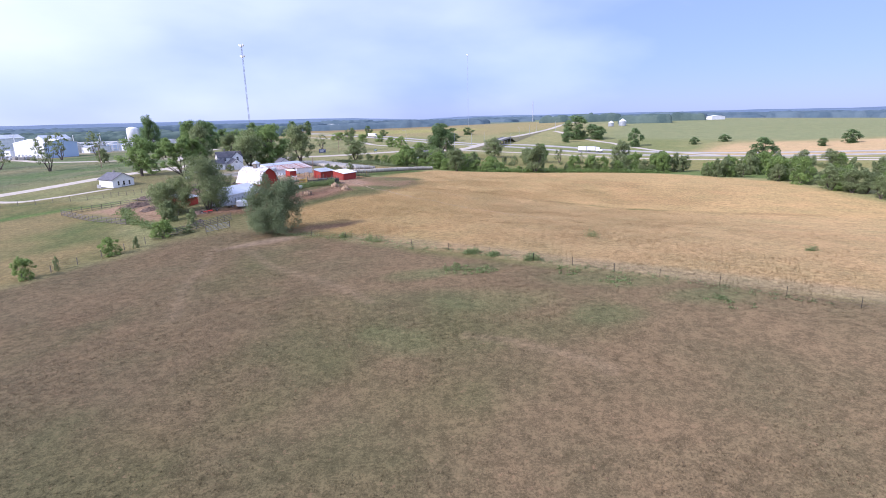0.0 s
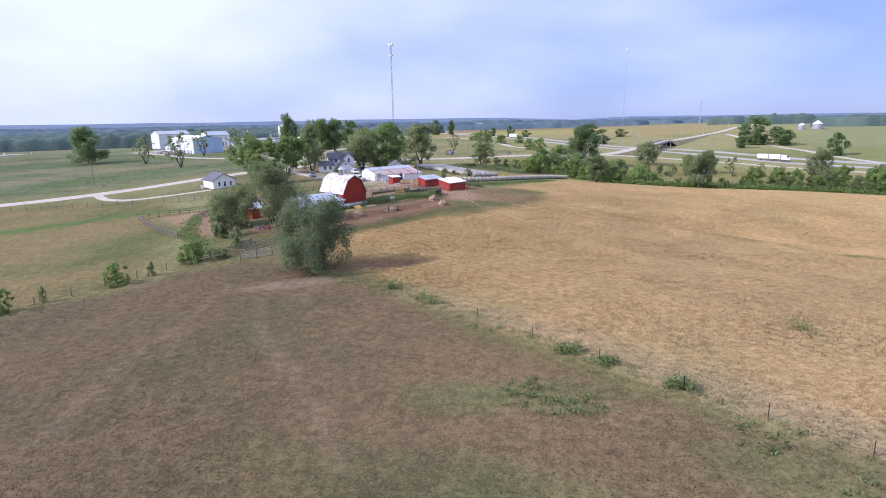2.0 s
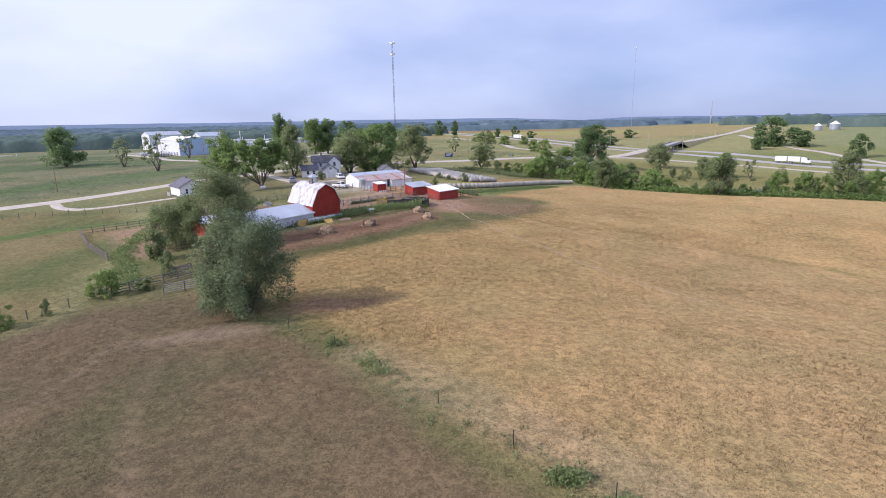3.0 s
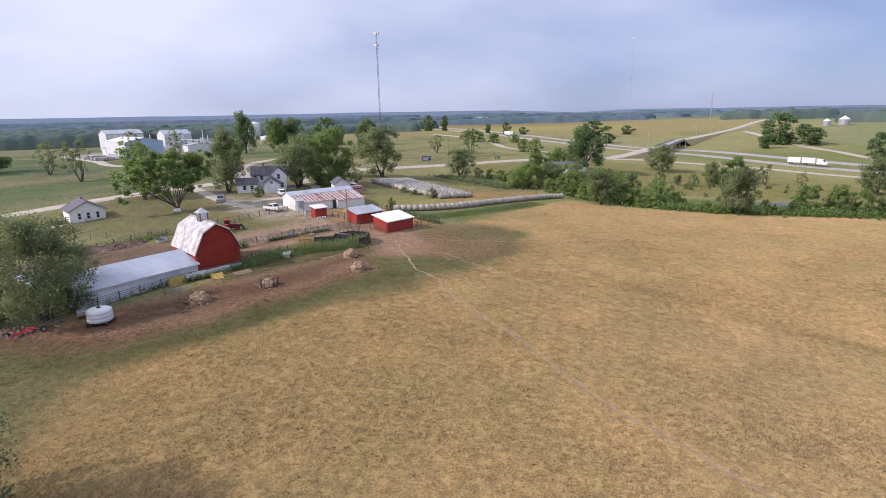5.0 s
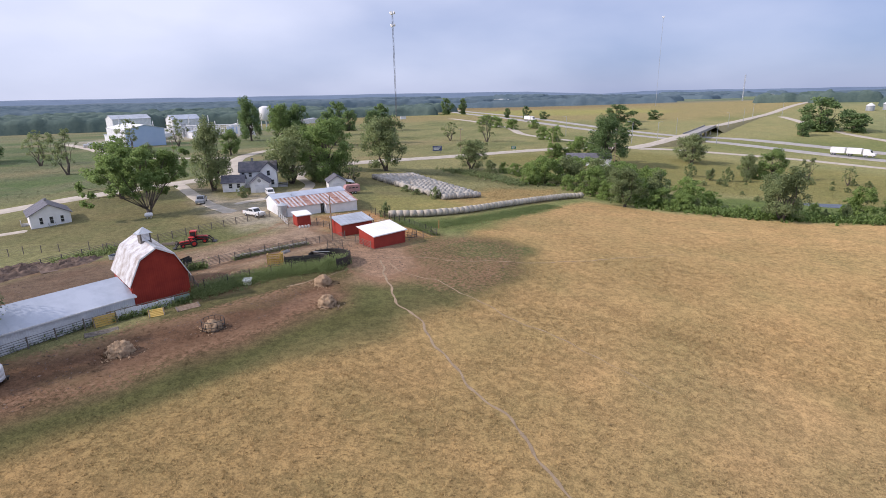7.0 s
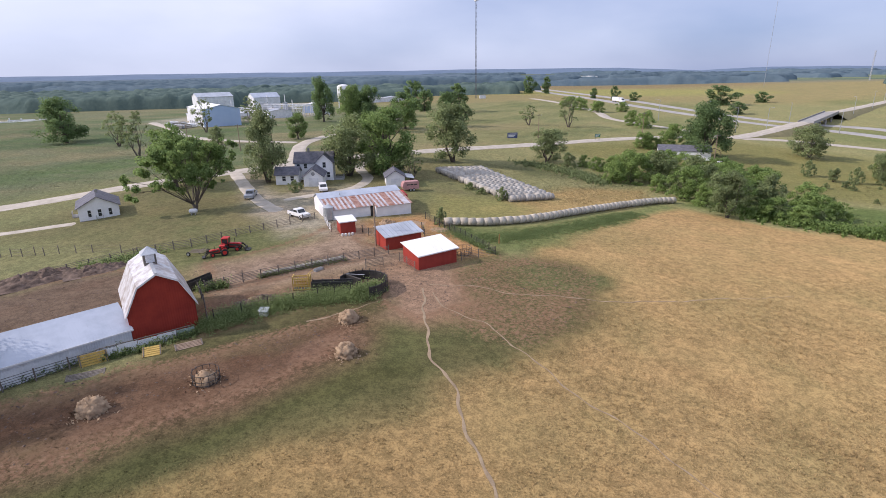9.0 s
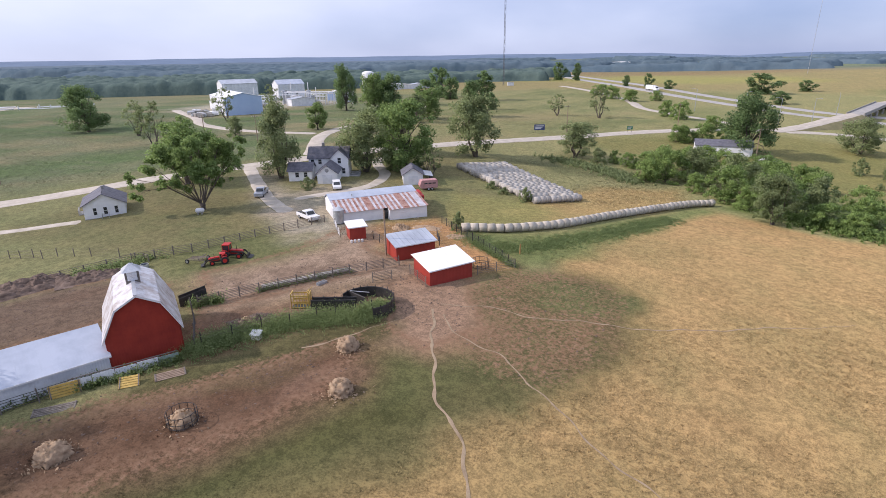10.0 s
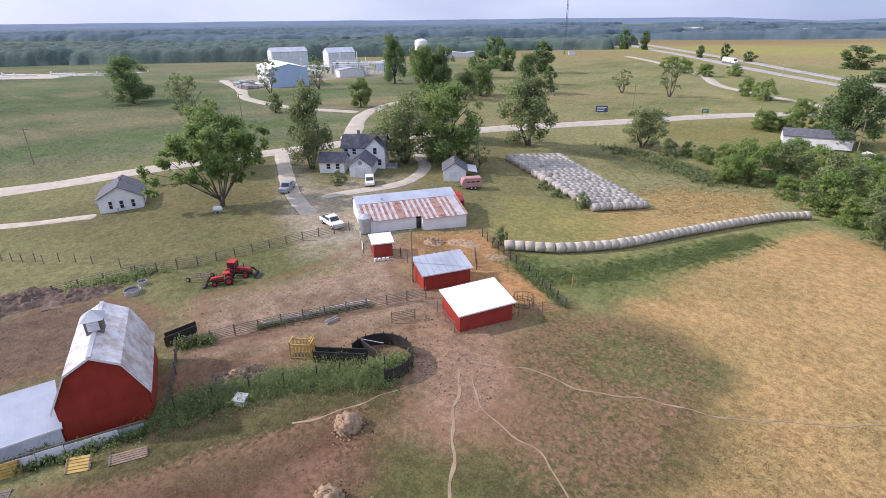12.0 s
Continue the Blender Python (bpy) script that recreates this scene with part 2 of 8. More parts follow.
HAY = surface("old_hay", (0.27, 0.18, 0.11), (0.46, 0.33, 0.21), 2.2, 0.95, 0.7, fine=9)
GREY_BALE = surface("weathered_bale", (0.30, 0.275, 0.235), (0.52, 0.485, 0.435), 1.1, 0.9, 0.5, fine=9, vary=0.25)
TAN_BALE = surface("wrapped_bale", (0.38, 0.335, 0.265), (0.58, 0.52, 0.43), 1.1, 0.9, 0.5, fine=9, vary=0.25)
MANURE = surface("dark_earth", (0.085, 0.058, 0.044), (0.19, 0.135, 0.105), 1.2, 0.95, 0.7, fine=7)
LEAF_DEEP = leaves("leaf_deep", (0.108, 0.17, 0.07), (0.22, 0.322, 0.128))
LEAF_MID = leaves("leaf_mid", (0.135, 0.208, 0.066), (0.28, 0.392, 0.132))
LEAF_OLIVE = leaves("leaf_olive", (0.16, 0.205, 0.094), (0.32, 0.38, 0.172))
LEAF_BLUE = leaves("leaf_bluegreen", (0.112, 0.152, 0.084), (0.232, 0.292, 0.15))
LEAF_GREEN = leaves("leaf_green", (0.15, 0.228, 0.066), (0.325, 0.442, 0.142))
WEED = leaves("weed_leaf", (0.140, 0.198, 0.072), (0.290, 0.365, 0.150))
PALE_WOOD = surface("bleached_wood", (0.50, 0.46, 0.42), (0.70, 0.66, 0.62), 1.6, 0.85, 0.2)
POLE_WOOD = surface("brown_pole", (0.22, 0.15, 0.10), (0.36, 0.27, 0.20), 1.6, 0.9, 0.2)
SOIL_PALE = surface("trodden_earth", (0.245, 0.178, 0.110), (0.365, 0.272, 0.172), 0.9, 0.95, 0.3, fine=9)
CLOD = surface("earth_clod", (0.075, 0.050, 0.038), (0.20, 0.14, 0.105), 3.0, 0.95, 0.4, fine=6)


# ---- terrain ----
GRID_X, GRID_Y, CELL, COLS, RANKS = -250.0, 0.0, 50.0, 9, 11
LAND = np.array([
    [-10.7, -9.3, -7.8, -6.3, -5.1, -4.3, -3.9, -3.6, -3.9],
    [-9.3, -8.6, -7.6, -6.4, -4.7, -1.1, -0.5, -3.4, -7.2],
    [-7.5, -7.4, -6.7, -5.3, -2.3, 0.8, -1.1, -5.8, -9.8],
    [-5.0, -5.1, -4.7, -2.7, 1.2, -1.3, -9.6, -9.2, -9.7],
    [-2.1, -1.8, -0.8, 1.2, 1.4, -0.7, -4.8, -5.0, -9.2],
    [0.7, 1.1, 2.3, 3.4, -0.5, -4.4, -5.1, -7.4, -10.4],
    [2.3, 2.7, 3.1, 2.7, -1.2, -6.8, -10.5, -11.4, -11.2],
    [2.7, 2.5, 2.1, 0.9, -1.1, -4.2, -9.4, -11.6, -12.1],
    [1.8, 1.4, 0.7, -0.5, -1.4, -2.7, -7.9, -11.3, -12.7],
    [-0.1, 0.0, 0.0, -0.5, -1.6, -2.9, -6.8, -9.9, -11.2],
    [-2.2, -1.0, 0.2, 0.4, -1.6, -4.2, -6.1, -6.2, -6.3],
])


def spline_weights(u):
    i = np.floor(u).astype(int)
    f = u - i
    return i, ((1 - f) ** 3 / 6, (3 * f ** 3 - 6 * f ** 2 + 4) / 6, (-3 * f ** 3 + 3 * f ** 2 + 3 * f + 1) / 6, f ** 3 / 6)


def heights(x, y):
    """The lie of the land: rolling fields that level out into the distance."""
    x, y = np.asarray(x, float), np.asarray(y, float)
    i, bx = spline_weights(np.clip((x - GRID_X) / CELL, 0, COLS - 1.001))
    j, by = spline_weights(np.clip((y - GRID_Y) / CELL, 0, RANKS - 1.001))
    h = np.zeros_like(x)
    for a in range(4):
        for b in range(4):
            h = h + bx[a] * by[b] * LAND[np.clip(j + b - 1, 0, RANKS - 1), np.clip(i + a - 1, 0, COLS - 1)]
    dx = np.maximum(0, np.maximum(GRID_X - x, x - (GRID_X + CELL * (COLS - 1))))
    dy = np.maximum(0, np.maximum(GRID_Y - y, y - (GRID_Y + CELL * (RANKS - 1))))
    w = np.exp(-(dx * dx + dy * dy) / 220 ** 2)
    far = -3 + 2.5 * np.sin(x / 310 + 0.6) * np.cos(y / 270 - 0.4)
    # the long rise beyond the highway to the north-east
    up = np.clip((y - 470) / 180, 0, 1)
    rise = 14 * np.exp(-((x - 350) ** 2 + (y - 950) ** 2) / 390 ** 2) * up * up * (3 - 2 * up)
    return h * w + far * (1 - w) + rise


PADDED = np.pad(LAND, 1, mode="edge").tolist()


def cubic(f):
    return ((1 - f) ** 3 / 6, (3 * f ** 3 - 6 * f ** 2 + 4) / 6, (-3 * f ** 3 + 3 * f ** 2 + 3 * f + 1) / 6, f ** 3 / 6)


def gz(x, y):
    """The height of the land at one place."""
    u, v = (x - GRID_X) / CELL, (y - GRID_Y) / CELL
    if not (0 <= u < COLS - 2.001 and 0 <= v < RANKS - 2.001 and y < 470):
        return float(heights(np.array([x]), np.array([y]))[0])
    i, j = int(u), int(v)
    bx, by = cubic(u - i), cubic(v - j)
    return sum(by[b] * sum(bx[a] * PADDED[j + b][i + a] for a in range(4)) for b in range(4))


# ---- mesh helpers ----
def mesh_object(name, verts, faces, mat, parent=None, label="", smooth=False):
    me = bpy.data.meshes.new(name)
    me.from_pydata(verts, [], faces)
    me.update()
    if smooth:
        me.shade_smooth()
    for mm in (mat if isinstance(mat, (list, tuple)) else [mat]):
        me.materials.append(mm)
    ob = new(name, me)
    if parent is not None:
        ob.parent = parent
    if label:
        ob["label"] = label
    return ob


def part(name, bm, mat, parent=None, label="", smooth=False):
    """Link a bmesh as one mesh object under a thing."""
    bmesh.ops.recalc_face_normals(bm, faces=bm.faces)
    me = bpy.data.meshes.new(name)
    bm.to_mesh(me)
    bm.free()
    if smooth:
        me.shade_smooth()
    me.materials.append(mat)
    ob = new(name, me)
    if parent is not None:
        ob.parent = parent
    if label:
        ob["label"] = label
    return ob


def thing(name, x, y, rz=0, z=None, label="", category="", group="", kind="", sink=0.0):
    e = new(name)
    e.matrix_basis = pose(x, y, (gz(x, y) if z is None else z) - sink, 0, 0, rz)
    return tagged(e, label, category, group, kind)


def box(bm, x0, x1, y0, y1, z0, z1, m=None, bevel=0.0):
    c = Matrix.LocRotScale(((x0 + x1) / 2, (y0 + y1) / 2, (z0 + z1) / 2), None, (abs(x1 - x0), abs(y1 - y0), abs(z1 - z0)))
    r = bmesh.ops.create_cube(bm, size=1, matrix=(m @ c) if m else c)
    if bevel:
        es = list({e for v in r["verts"] for e in v.link_edges})
        bmesh.ops.bevel(bm, geom=es, offset=bevel, segments=1, affect="EDGES")
    return bm


def boxes(*specs, bevel=0.0):
    bm = bmesh.new()
    for s in specs:
        box(bm, *s, bevel=bevel)
    return bm


def tube(bm, a, b, r0, r1=None, seg=6):
    """A tapered bar from a to b."""
    a, b = Vector(a), Vector(b)
    d = b - a
    if d.length < 1e-5:
        return bm
    m = Matrix.Translation((a + b) / 2) @ d.to_track_quat("Z", "Y").to_matrix().to_4x4()
    bmesh.ops.create_cone(bm, cap_ends=True, segments=seg, radius1=r0, radius2=r0 if r1 is None else r1, depth=d.length, matrix=m)
    return bm


def bars(pairs, r, seg=6):
    bm = bmesh.new()
    for a, b in pairs:
        tube(bm, a, b, r, seg=seg)
    return bm


def extrude_profile(bm, pts, y0, y1):
    """A solid with the outline pts (x, z) from y0 to y1."""
    f = [bm.verts.new((x, y0, z)) for x, z in pts]
    g = [bm.verts.new((x, y1, z)) for x, z in pts]
    n = len(pts)
    bm.faces.new(f)
    bm.faces.new(g[::-1])
    for i in range(n):
        bm.faces.new((f[i], f[(i + 1) % n], g[(i + 1) % n], g[i]))
    return bm


def slab(bm, a, b, c, d, t):
    """A sheet over four corners, t thick."""
    a, b, c, d = (Vector(p) for p in (a, b, c, d))
    n = (b - a).cross(d - a).normalized() * t
    lo = [bm.verts.new(p) for p in (a, b, c, d)]
    hi = [bm.verts.new(p + n) for p in (a, b, c, d)]
    bm.faces.new(lo[::-1])
    bm.faces.new(hi)
    for i in range(4):
        bm.faces.new((lo[i], lo[(i + 1) % 4], hi[(i + 1) % 4], hi[i]))
    return bm


def smooth_line(pts, step=4.0):
    """A curve through the points, cut at even steps."""
    p = [Vector((*q, 0)) if len(q) == 2 else Vector(q) for q in pts]
    p = [p[0] * 2 - p[1]] + p + [p[-1] * 2 - p[-2]]
    out = []
    for i in range(1, len(p) - 2):
        n = max(2, int((p[i + 1] - p[i]).length / step))
        for k in range(n):
            t = k / n
            out.append(0.5 * (2 * p[i] + (p[i + 1] - p[i - 1]) * t + (2 * p[i - 1] - 5 * p[i] + 4 * p[i + 1] - p[i + 2]) * t * t
                              + (3 * p[i] - p[i - 1] - 3 * p[i + 1] + p[i + 2]) * t ** 3))
    out.append(p[-2])
    return out


# ---- ground ----
def graded(lo, hi, a, b, step, growth=1.09, top=90):
    """Coordinates from lo to hi, close between a and b and wider beyond."""
    mid = list(np.arange(a, b + step / 2, step))
    out, s, v = [], step, mid[-1]
    while v < hi:
        s = min(s * growth, top)
        v += s
        out.append(min(v, hi))
    left, s, v = [], step, mid[0]
    while v > lo:
        s = min(s * growth, top)
        v -= s
        left.append(max(v, lo))
    return np.array(left[::-1] + mid + out)


def lattice(ix, iy, seed):
    h = np.sin(ix * 127.1 + iy * 311.7 + seed * 74.7) * 43758.5453
    return h - np.floor(h)


def wobble(x, y, s, seed=0.0):
    """Cloudy noise of about -1 to 1, with patches some three times s across."""
    out, amp, size = np.zeros(np.shape(x)), 1.0, 3.0 * s
    for k in range(4):
        u, v = x / size + 17.3 * k, y / size + 9.1 * k
        iu, iv = np.floor(u), np.floor(v)
        fu, fv = u - iu, v - iv
        fu, fv = fu * fu * (3 - 2 * fu), fv * fv * (3 - 2 * fv)
        a, b = lattice(iu, iv, seed + k), lattice(iu + 1, iv, seed + k)
        c, d = lattice(iu, iv + 1, seed + k), lattice(iu + 1, iv + 1, seed + k)
        out = out + amp * ((a + (b - a) * fu) * (1 - fv) + (c + (d - c) * fu) * fv - 0.5)
        amp *= 0.55
        size *= 0.47
    return out * 1.7


def inside(x, y, pts, soft=2.0):
    """1 inside the outline, 0 outside, soft at its edge."""
    pts = [np.array(p, float) for p in pts]
    box_lo, box_hi = np.min(pts, axis=0) - soft, np.max(pts, axis=0) + soft
    near = (x > box_lo[0]) & (x < box_hi[0]) & (y > box_lo[1]) & (y < box_hi[1])
    if near.sum() < 0.7 * near.size:
        out = np.zeros(x.shape)
        if near.any():
            out[near] = inside(x[near], y[near], pts, soft)
        return out
    d = np.full(x.shape, 1e9)
    s = np.zeros(x.shape, bool)
    n = len(pts)
    for i in range(n):
        a, b = pts[i], pts[(i + 1) % n]
        e = b - a
        t = np.clip(((x - a[0]) * e[0] + (y - a[1]) * e[1]) / (e @ e), 0, 1)
        d = np.minimum(d, np.hypot(x - a[0] - t * e[0], y - a[1] - t * e[1]))
        c = (a[1] <= y) != (b[1] <= y)
        den = e[1] if abs(e[1]) > 1e-9 else 1e-9
        s ^= c & (x < a[0] + (y - a[1]) / den * e[0])
    d = np.where(s, d, -d)
    t = np.clip(d / soft * 0.5 + 0.5, 0, 1)
    return t * t * (3 - 2 * t)


def spot(x, y, cx, cy, rx, ry, turn=0.0, soft=0.5):
    c, s = math.cos(radians(turn)), math.sin(radians(turn))
    u, v = (x - cx) * c + (y - cy) * s, -(x - cx) * s + (y - cy) * c
    t = np.clip((1 + soft / 2 - np.hypot(u / rx, v / ry)) / soft, 0, 1)
    return t * t * (3 - 2 * t)


def along(x, y, pts, width, soft):
    d = np.full(x.shape, 1e9)
    for a, b in zip(pts[:-1], pts[1:]):
        a, b = np.array(a[:2], float), np.array(b[:2], float)
        e = b - a
        t = np.clip(((x - a[0]) * e[0] + (y - a[1]) * e[1]) / (e @ e), 0, 1)
        d = np.minimum(d, np.hypot(x - a[0] - t * e[0], y - a[1] - t * e[1]))
    return np.clip((width / 2 + soft - d) / soft, 0, 1)


FENCE_LINE = [(-30, 104), (-16, 97), (6, 82.5), (15, 77), (60, 54), (140, 12)]
GULLY = [(6, 175), (20, 168), (36, 160.3), (53, 154.5), (76, 147.3), (105, 142)]
GOLD_FIELD = [(-30, 105), (-39, 118), (-41, 127), (-30, 140), (-19, 154), (-10, 168), (-9, 180), (-15, 194), (-21, 205), (-14, 222), (1, 258),
              (22, 249), (48, 247), (75, 256), (100, 262), (125, 243), (142, 216), (139, 165), (145, 110), (165, 40), (140, 12), (60, 54), (15, 77), (-16, 97)]
BROWN_FIELD = [(-30, 104), (-16, 97), (6, 82.5), (15, 77), (60, 54), (140, 12), (260, -80), (260, -300), (-300, -300), (-140, 10), (-80, 72), (-66, 84), (-54, 106), (-44, 110)]
FEED_LOT = [(-58, 128), (-52, 138), (-45, 150), (-38, 158), (-33, 167), (-30, 171), (-27, 167.5), (-25, 160), (-28, 153), (-33.5, 146.5), (-40.5, 136), (-46.5, 128)]
WEED_EDGE = [(-45, 154.5), (-41.5, 158.5), (-38.5, 163), (-35, 168), (-32.5, 172)]
CORRAL_EARTH = [(-52, 166), (-40, 184), (-37, 190), (-27, 190), (-23, 184), (-17, 178), (-22, 171), (-32, 173), (-43, 160)]
YARD_EARTH = [(-55, 166), (-60, 172), (-56, 180), (-55, 190), (-57, 200), (-50, 200), (-46, 192), (-37, 192), (-36, 187), (-42, 182), (-51, 167)]
STRAW_PEN = [(-56, 201), (-47, 212), (-42, 210), (-22.5, 196.5), (-27, 190), (-34, 193), (-40, 193), (-47, 195)]
WEST_EARTH = [(-86, 150), (-80, 160), (-70, 167), (-60, 167), (-56, 160), (-62, 148), (-70, 143), (-80, 143)]
PEN_EARTH = [(-93, 140), (-86, 147), (-76, 144), (-66, 132), (-64, 124), (-72, 124)]
GREEN_STRIP = [(-37, 208), (-23, 197), (-16, 206), (-9, 226), (2, 258), (-3, 259), (-14, 236), (-22, 220), (-30, 212)]
LAWN = [(-118, 172), (-122, 200), (-108, 224), (-80, 275), (-55, 262), (-38, 236), (-40, 213), (-60, 199), (-78, 172)]
TRAILS = ([(-26.5, 179), (-24.2, 175.8), (-22.9, 173.2), (-20.8, 169.4), (-18.8, 166.2), (-16.7, 163.5), (-13.5, 160.6), (-10.9, 157.2), (-8.4, 153.6), (-5.9, 150.7), (-2.6, 147.0), (0.6, 144.2), (3.7, 140.2), (6.6, 136.0), (11.0, 131.3), (14.0, 128.5), (16.8, 126.0), (22, 121.5), (28, 117)],
          [(-24.5, 178.5), (-22.2, 176.3), (-17.9, 174.2), (-14.7, 173.5), (-11.3, 171.2), (-2.6, 165.1), (6.1, 160.4), (14, 154)],
          [(-26, 180.8), (-24.0, 181.7), (-20.4, 183.3), (-16.2, 183.2), (-10.9, 185.4), (-6.6, 186.6), (-1.3, 188.9), (2.6, 191.3), (9.0, 196.1), (20, 204)],
          [(-34.0, 164.5), (-30.6, 169.6), (-29.6, 172.4), (-28.3, 175.4)])
GRASS_PATCHES = ([(-27.7, 170.1), (-24.3, 173.2), (-18.9, 166.0), (-20.5, 162), (-25, 160), (-29, 164)],
                 [(-22.6, 173.2), (-20.2, 174.6), (-11.7, 170.9), (-9, 166), (-18.0, 165.4)],
                 [(-22.9, 180.9), (-19.8, 183.0), (-16.8, 181.3), (-16.9, 178.4), (-19.7, 177.2)],
                 [(-20.5, 186.2), (-17.4, 194.6), (-11.0, 199.0), (-4.4, 197.5), (-3.2, 192.7), (-7.2, 187.1), (-13.9, 184.5)])
RUSSET_PATCH = [(-12.2, 178.4), (-5.4, 188.0), (-3.0, 184), (-3.6, 180.4), (-8.2, 176.2)]
APRON = [(-33, 172), (-31, 184), (-22, 198), (-17, 200), (-6, 200), (-2, 192), (-3, 180), (-6, 172), (-14, 170), (-24, 172)]
FRONT_GREEN = [(-58, 123), (-44, 123), (-36, 129), (-29.5, 140), (-21.5, 153), (-16.5, 161), (-20, 164), (-24.5, 157.5), (-27.5, 152), (-33, 145.5), (-40, 135), (-46, 127)]


def cover(x, y):
    """The plant cover and bare earth, with two shadow-dark patches, as a colour for each place."""
    wx, wy = x + 1.6 * wobble(x, y, 4.1) + 3 * wobble(x, y, 17, 2), y + 1.6 * wobble(y, x, 4.7, 1) + 3 * wobble(y, x, 15, 3)
    col = np.empty(x.shape + (3,))
    col[:] = (0.232, 0.222, 0.108)

    def lay(mask, rgb, strength=1.0):
        k = (mask * strength)[..., None]
        col[:] = col * (1 - k) + np.array(rgb) * k

    r = np.hypot(x, y - 150)
    # parcels of farmland towards the horizon
    a, b = np.floor((x * 0.94 + y * 0.34) / 330), np.floor((y * 0.94 - x * 0.34) / 260)
    h = np.mod(np.sin(a * 12.9898 + b * 78.233) * 43758.5, 1)
    far = np.clip((r - 620) / 200, 0, 1)
    for lo, hi, rgb in ((0, 0.25, (0.150, 0.182, 0.112)), (0.25, 0.5, (0.205, 0.188, 0.122)), (0.5, 0.75, (0.098, 0.132, 0.098)), (0.75, 1, (0.135, 0.158, 0.112))):
        lay(far * ((h >= lo) & (h < hi)), rgb)
    lay(np.clip((wobble(x, y, 38, 4) - 0.1) * 1.6, 0, 1), (0.120, 0.150, 0.055), 0.7)
    # fields beyond the road to the west
    west = inside(wx, wy, [(-700, 60), (-200, 150), (-122, 222), (-100, 262), (-130, 330), (-200, 520), (-420, 520), (-800, 400)], 10)
    lay(west, (0.168, 0.188, 0.098))
    lay(west * np.clip(wobble(x, y, 21, 7) * 1.5, 0, 1), (0.100, 0.138, 0.066), 0.7)
    lay(west * np.clip(wobble(y, x, 27, 9) * 1.5 - 0.3, 0, 1), (0.158, 0.172, 0.096), 0.7)
    u, v = (x + y) * 0.707, (y - x) * 0.707
    band = wobble(u / 5.5, v, 4.6, 51)
    lay(west * np.clip(band * 2.4 - 0.1, 0, 1), (0.235, 0.212, 0.122), 0.9)
    lay(west * np.clip(-band * 2.4 - 0.2, 0, 1), (0.108, 0.158, 0.062), 0.8)
    lay(west * np.clip(wobble(x, y, 2.2, 52) * 1.8 - 0.3, 0, 1), (0.190, 0.195, 0.125), 0.5)
    slope = inside(wx, wy, [(-170, 300), (-112, 262), (-96, 268), (-60, 330), (-20, 392), (-60, 500), (-130, 620), (-260, 600), (-230, 440)], 8)
    u, v = x * 0.55 + y * 0.83, x * 0.83 - y * 0.55
    band = wobble(u / 4, v, 5.5, 53)
    lay(slope * np.clip(band * 1.8 - 0.1, 0, 1), (0.260, 0.222, 0.122), 0.7)
    lay(slope * np.clip(-band * 1.8 - 0.25, 0, 1), (0.140, 0.160, 0.070), 0.7)
    # pasture between the road and the fence in the west
    wp = inside(wx, wy, [(-300, 40), (-150, 165), (-116, 168), (-95, 150), (-60, 100), (-66, 85), (-140, 10)], 4)
    lay(wp, (0.225, 0.178, 0.085))
    lay(wp * np.clip(wobble(x, y, 13, 2.2) * 1.3, 0, 1), (0.110, 0.135, 0.050), 0.9)
    lay(inside(wx, wy, [(-170, 108), (-104, 150), (-92, 152), (-112, 140), (-160, 95)], 4), (0.085, 0.160, 0.040), 0.9)
    lay(inside(wx, wy, [(-86, 128), (-70, 122), (-56, 108), (-44, 112), (-52, 128), (-60, 134), (-80, 140)], 4), (0.125, 0.155, 0.060), 0.8)
    # the far side of the valley and its crops
    lay(inside(wx, wy, [(-420, 540), (-80, 600), (80, 640), (150, 700), (330, 1000), (60, 1010), (-250, 1020), (-520, 900)], 14), (0.255, 0.215, 0.105))
    lay(inside(wx, wy, [(-250, 760), (-60, 690), (70, 760), (40, 840), (-120, 880)], 20), (0.275, 0.265, 0.090), 0.8)
    lay(inside(wx, wy, [(-330, 940), (-60, 900), (120, 1000), (60, 1060), (-300, 1090)], 30), (0.225, 0.165, 0.090), 0.8)
    lay(inside(wx, wy, [(180, 560), (300, 460), (520, 440), (800, 600), (700, 900), (330, 900)], 16), (0.185, 0.200, 0.105))
    lay(inside(wx, wy, [(190, 400), (270, 330), (420, 300), (560, 360), (380, 440), (260, 470)], 12), (0.400, 0.290, 0.165))
    lay(inside(wx, wy, [(-60, 330), (10, 300), (60, 300), (150, 280), (260, 250), (240, 330), (100, 390), (20, 400)], 8), (0.185, 0.175, 0.070))
    lay(inside(wx, wy, [(4, 262), (50, 251), (100, 264), (170, 220), (200, 240), (120, 300), (40, 290), (10, 285)], 4), (0.085, 0.130, 0.038), 0.85)
    # fields near the walk
    lay(inside(wx, wy, [(-58, 104), (-32, 100), (-34, 118), (-42, 130), (-60, 128)], 5), (0.165, 0.145, 0.070), 0.9)
    lay(inside(wx, wy, BROWN_FIELD, 3), (0.154, 0.116, 0.068))
    near = inside(wx, wy, BROWN_FIELD, 6)
    lay(near * np.clip(wobble(x, y, 9, 5) * 1.4 - 0.15, 0, 1), (0.108, 0.104, 0.050), 0.8)
    lay(near * np.clip(wobble(y, x, 16, 6) * 1.2 - 0.1, 0, 1), (0.165, 0.112, 0.068), 0.7)
    for cx, cy, rx, ry in ((7, 73, 6, 3), (0, 72, 4, 3), (24, 66, 7, 3), (34, 58, 6, 3), (8, 60, 7, 4), (20, 53, 4, 3), (-4, 50, 4, 3)):
        lay(spot(wx, wy, cx, cy, rx, ry, 0, 1.0), (0.115, 0.135, 0.060), 0.45)
    gold = inside(wx, wy, GOLD_FIELD, 3)
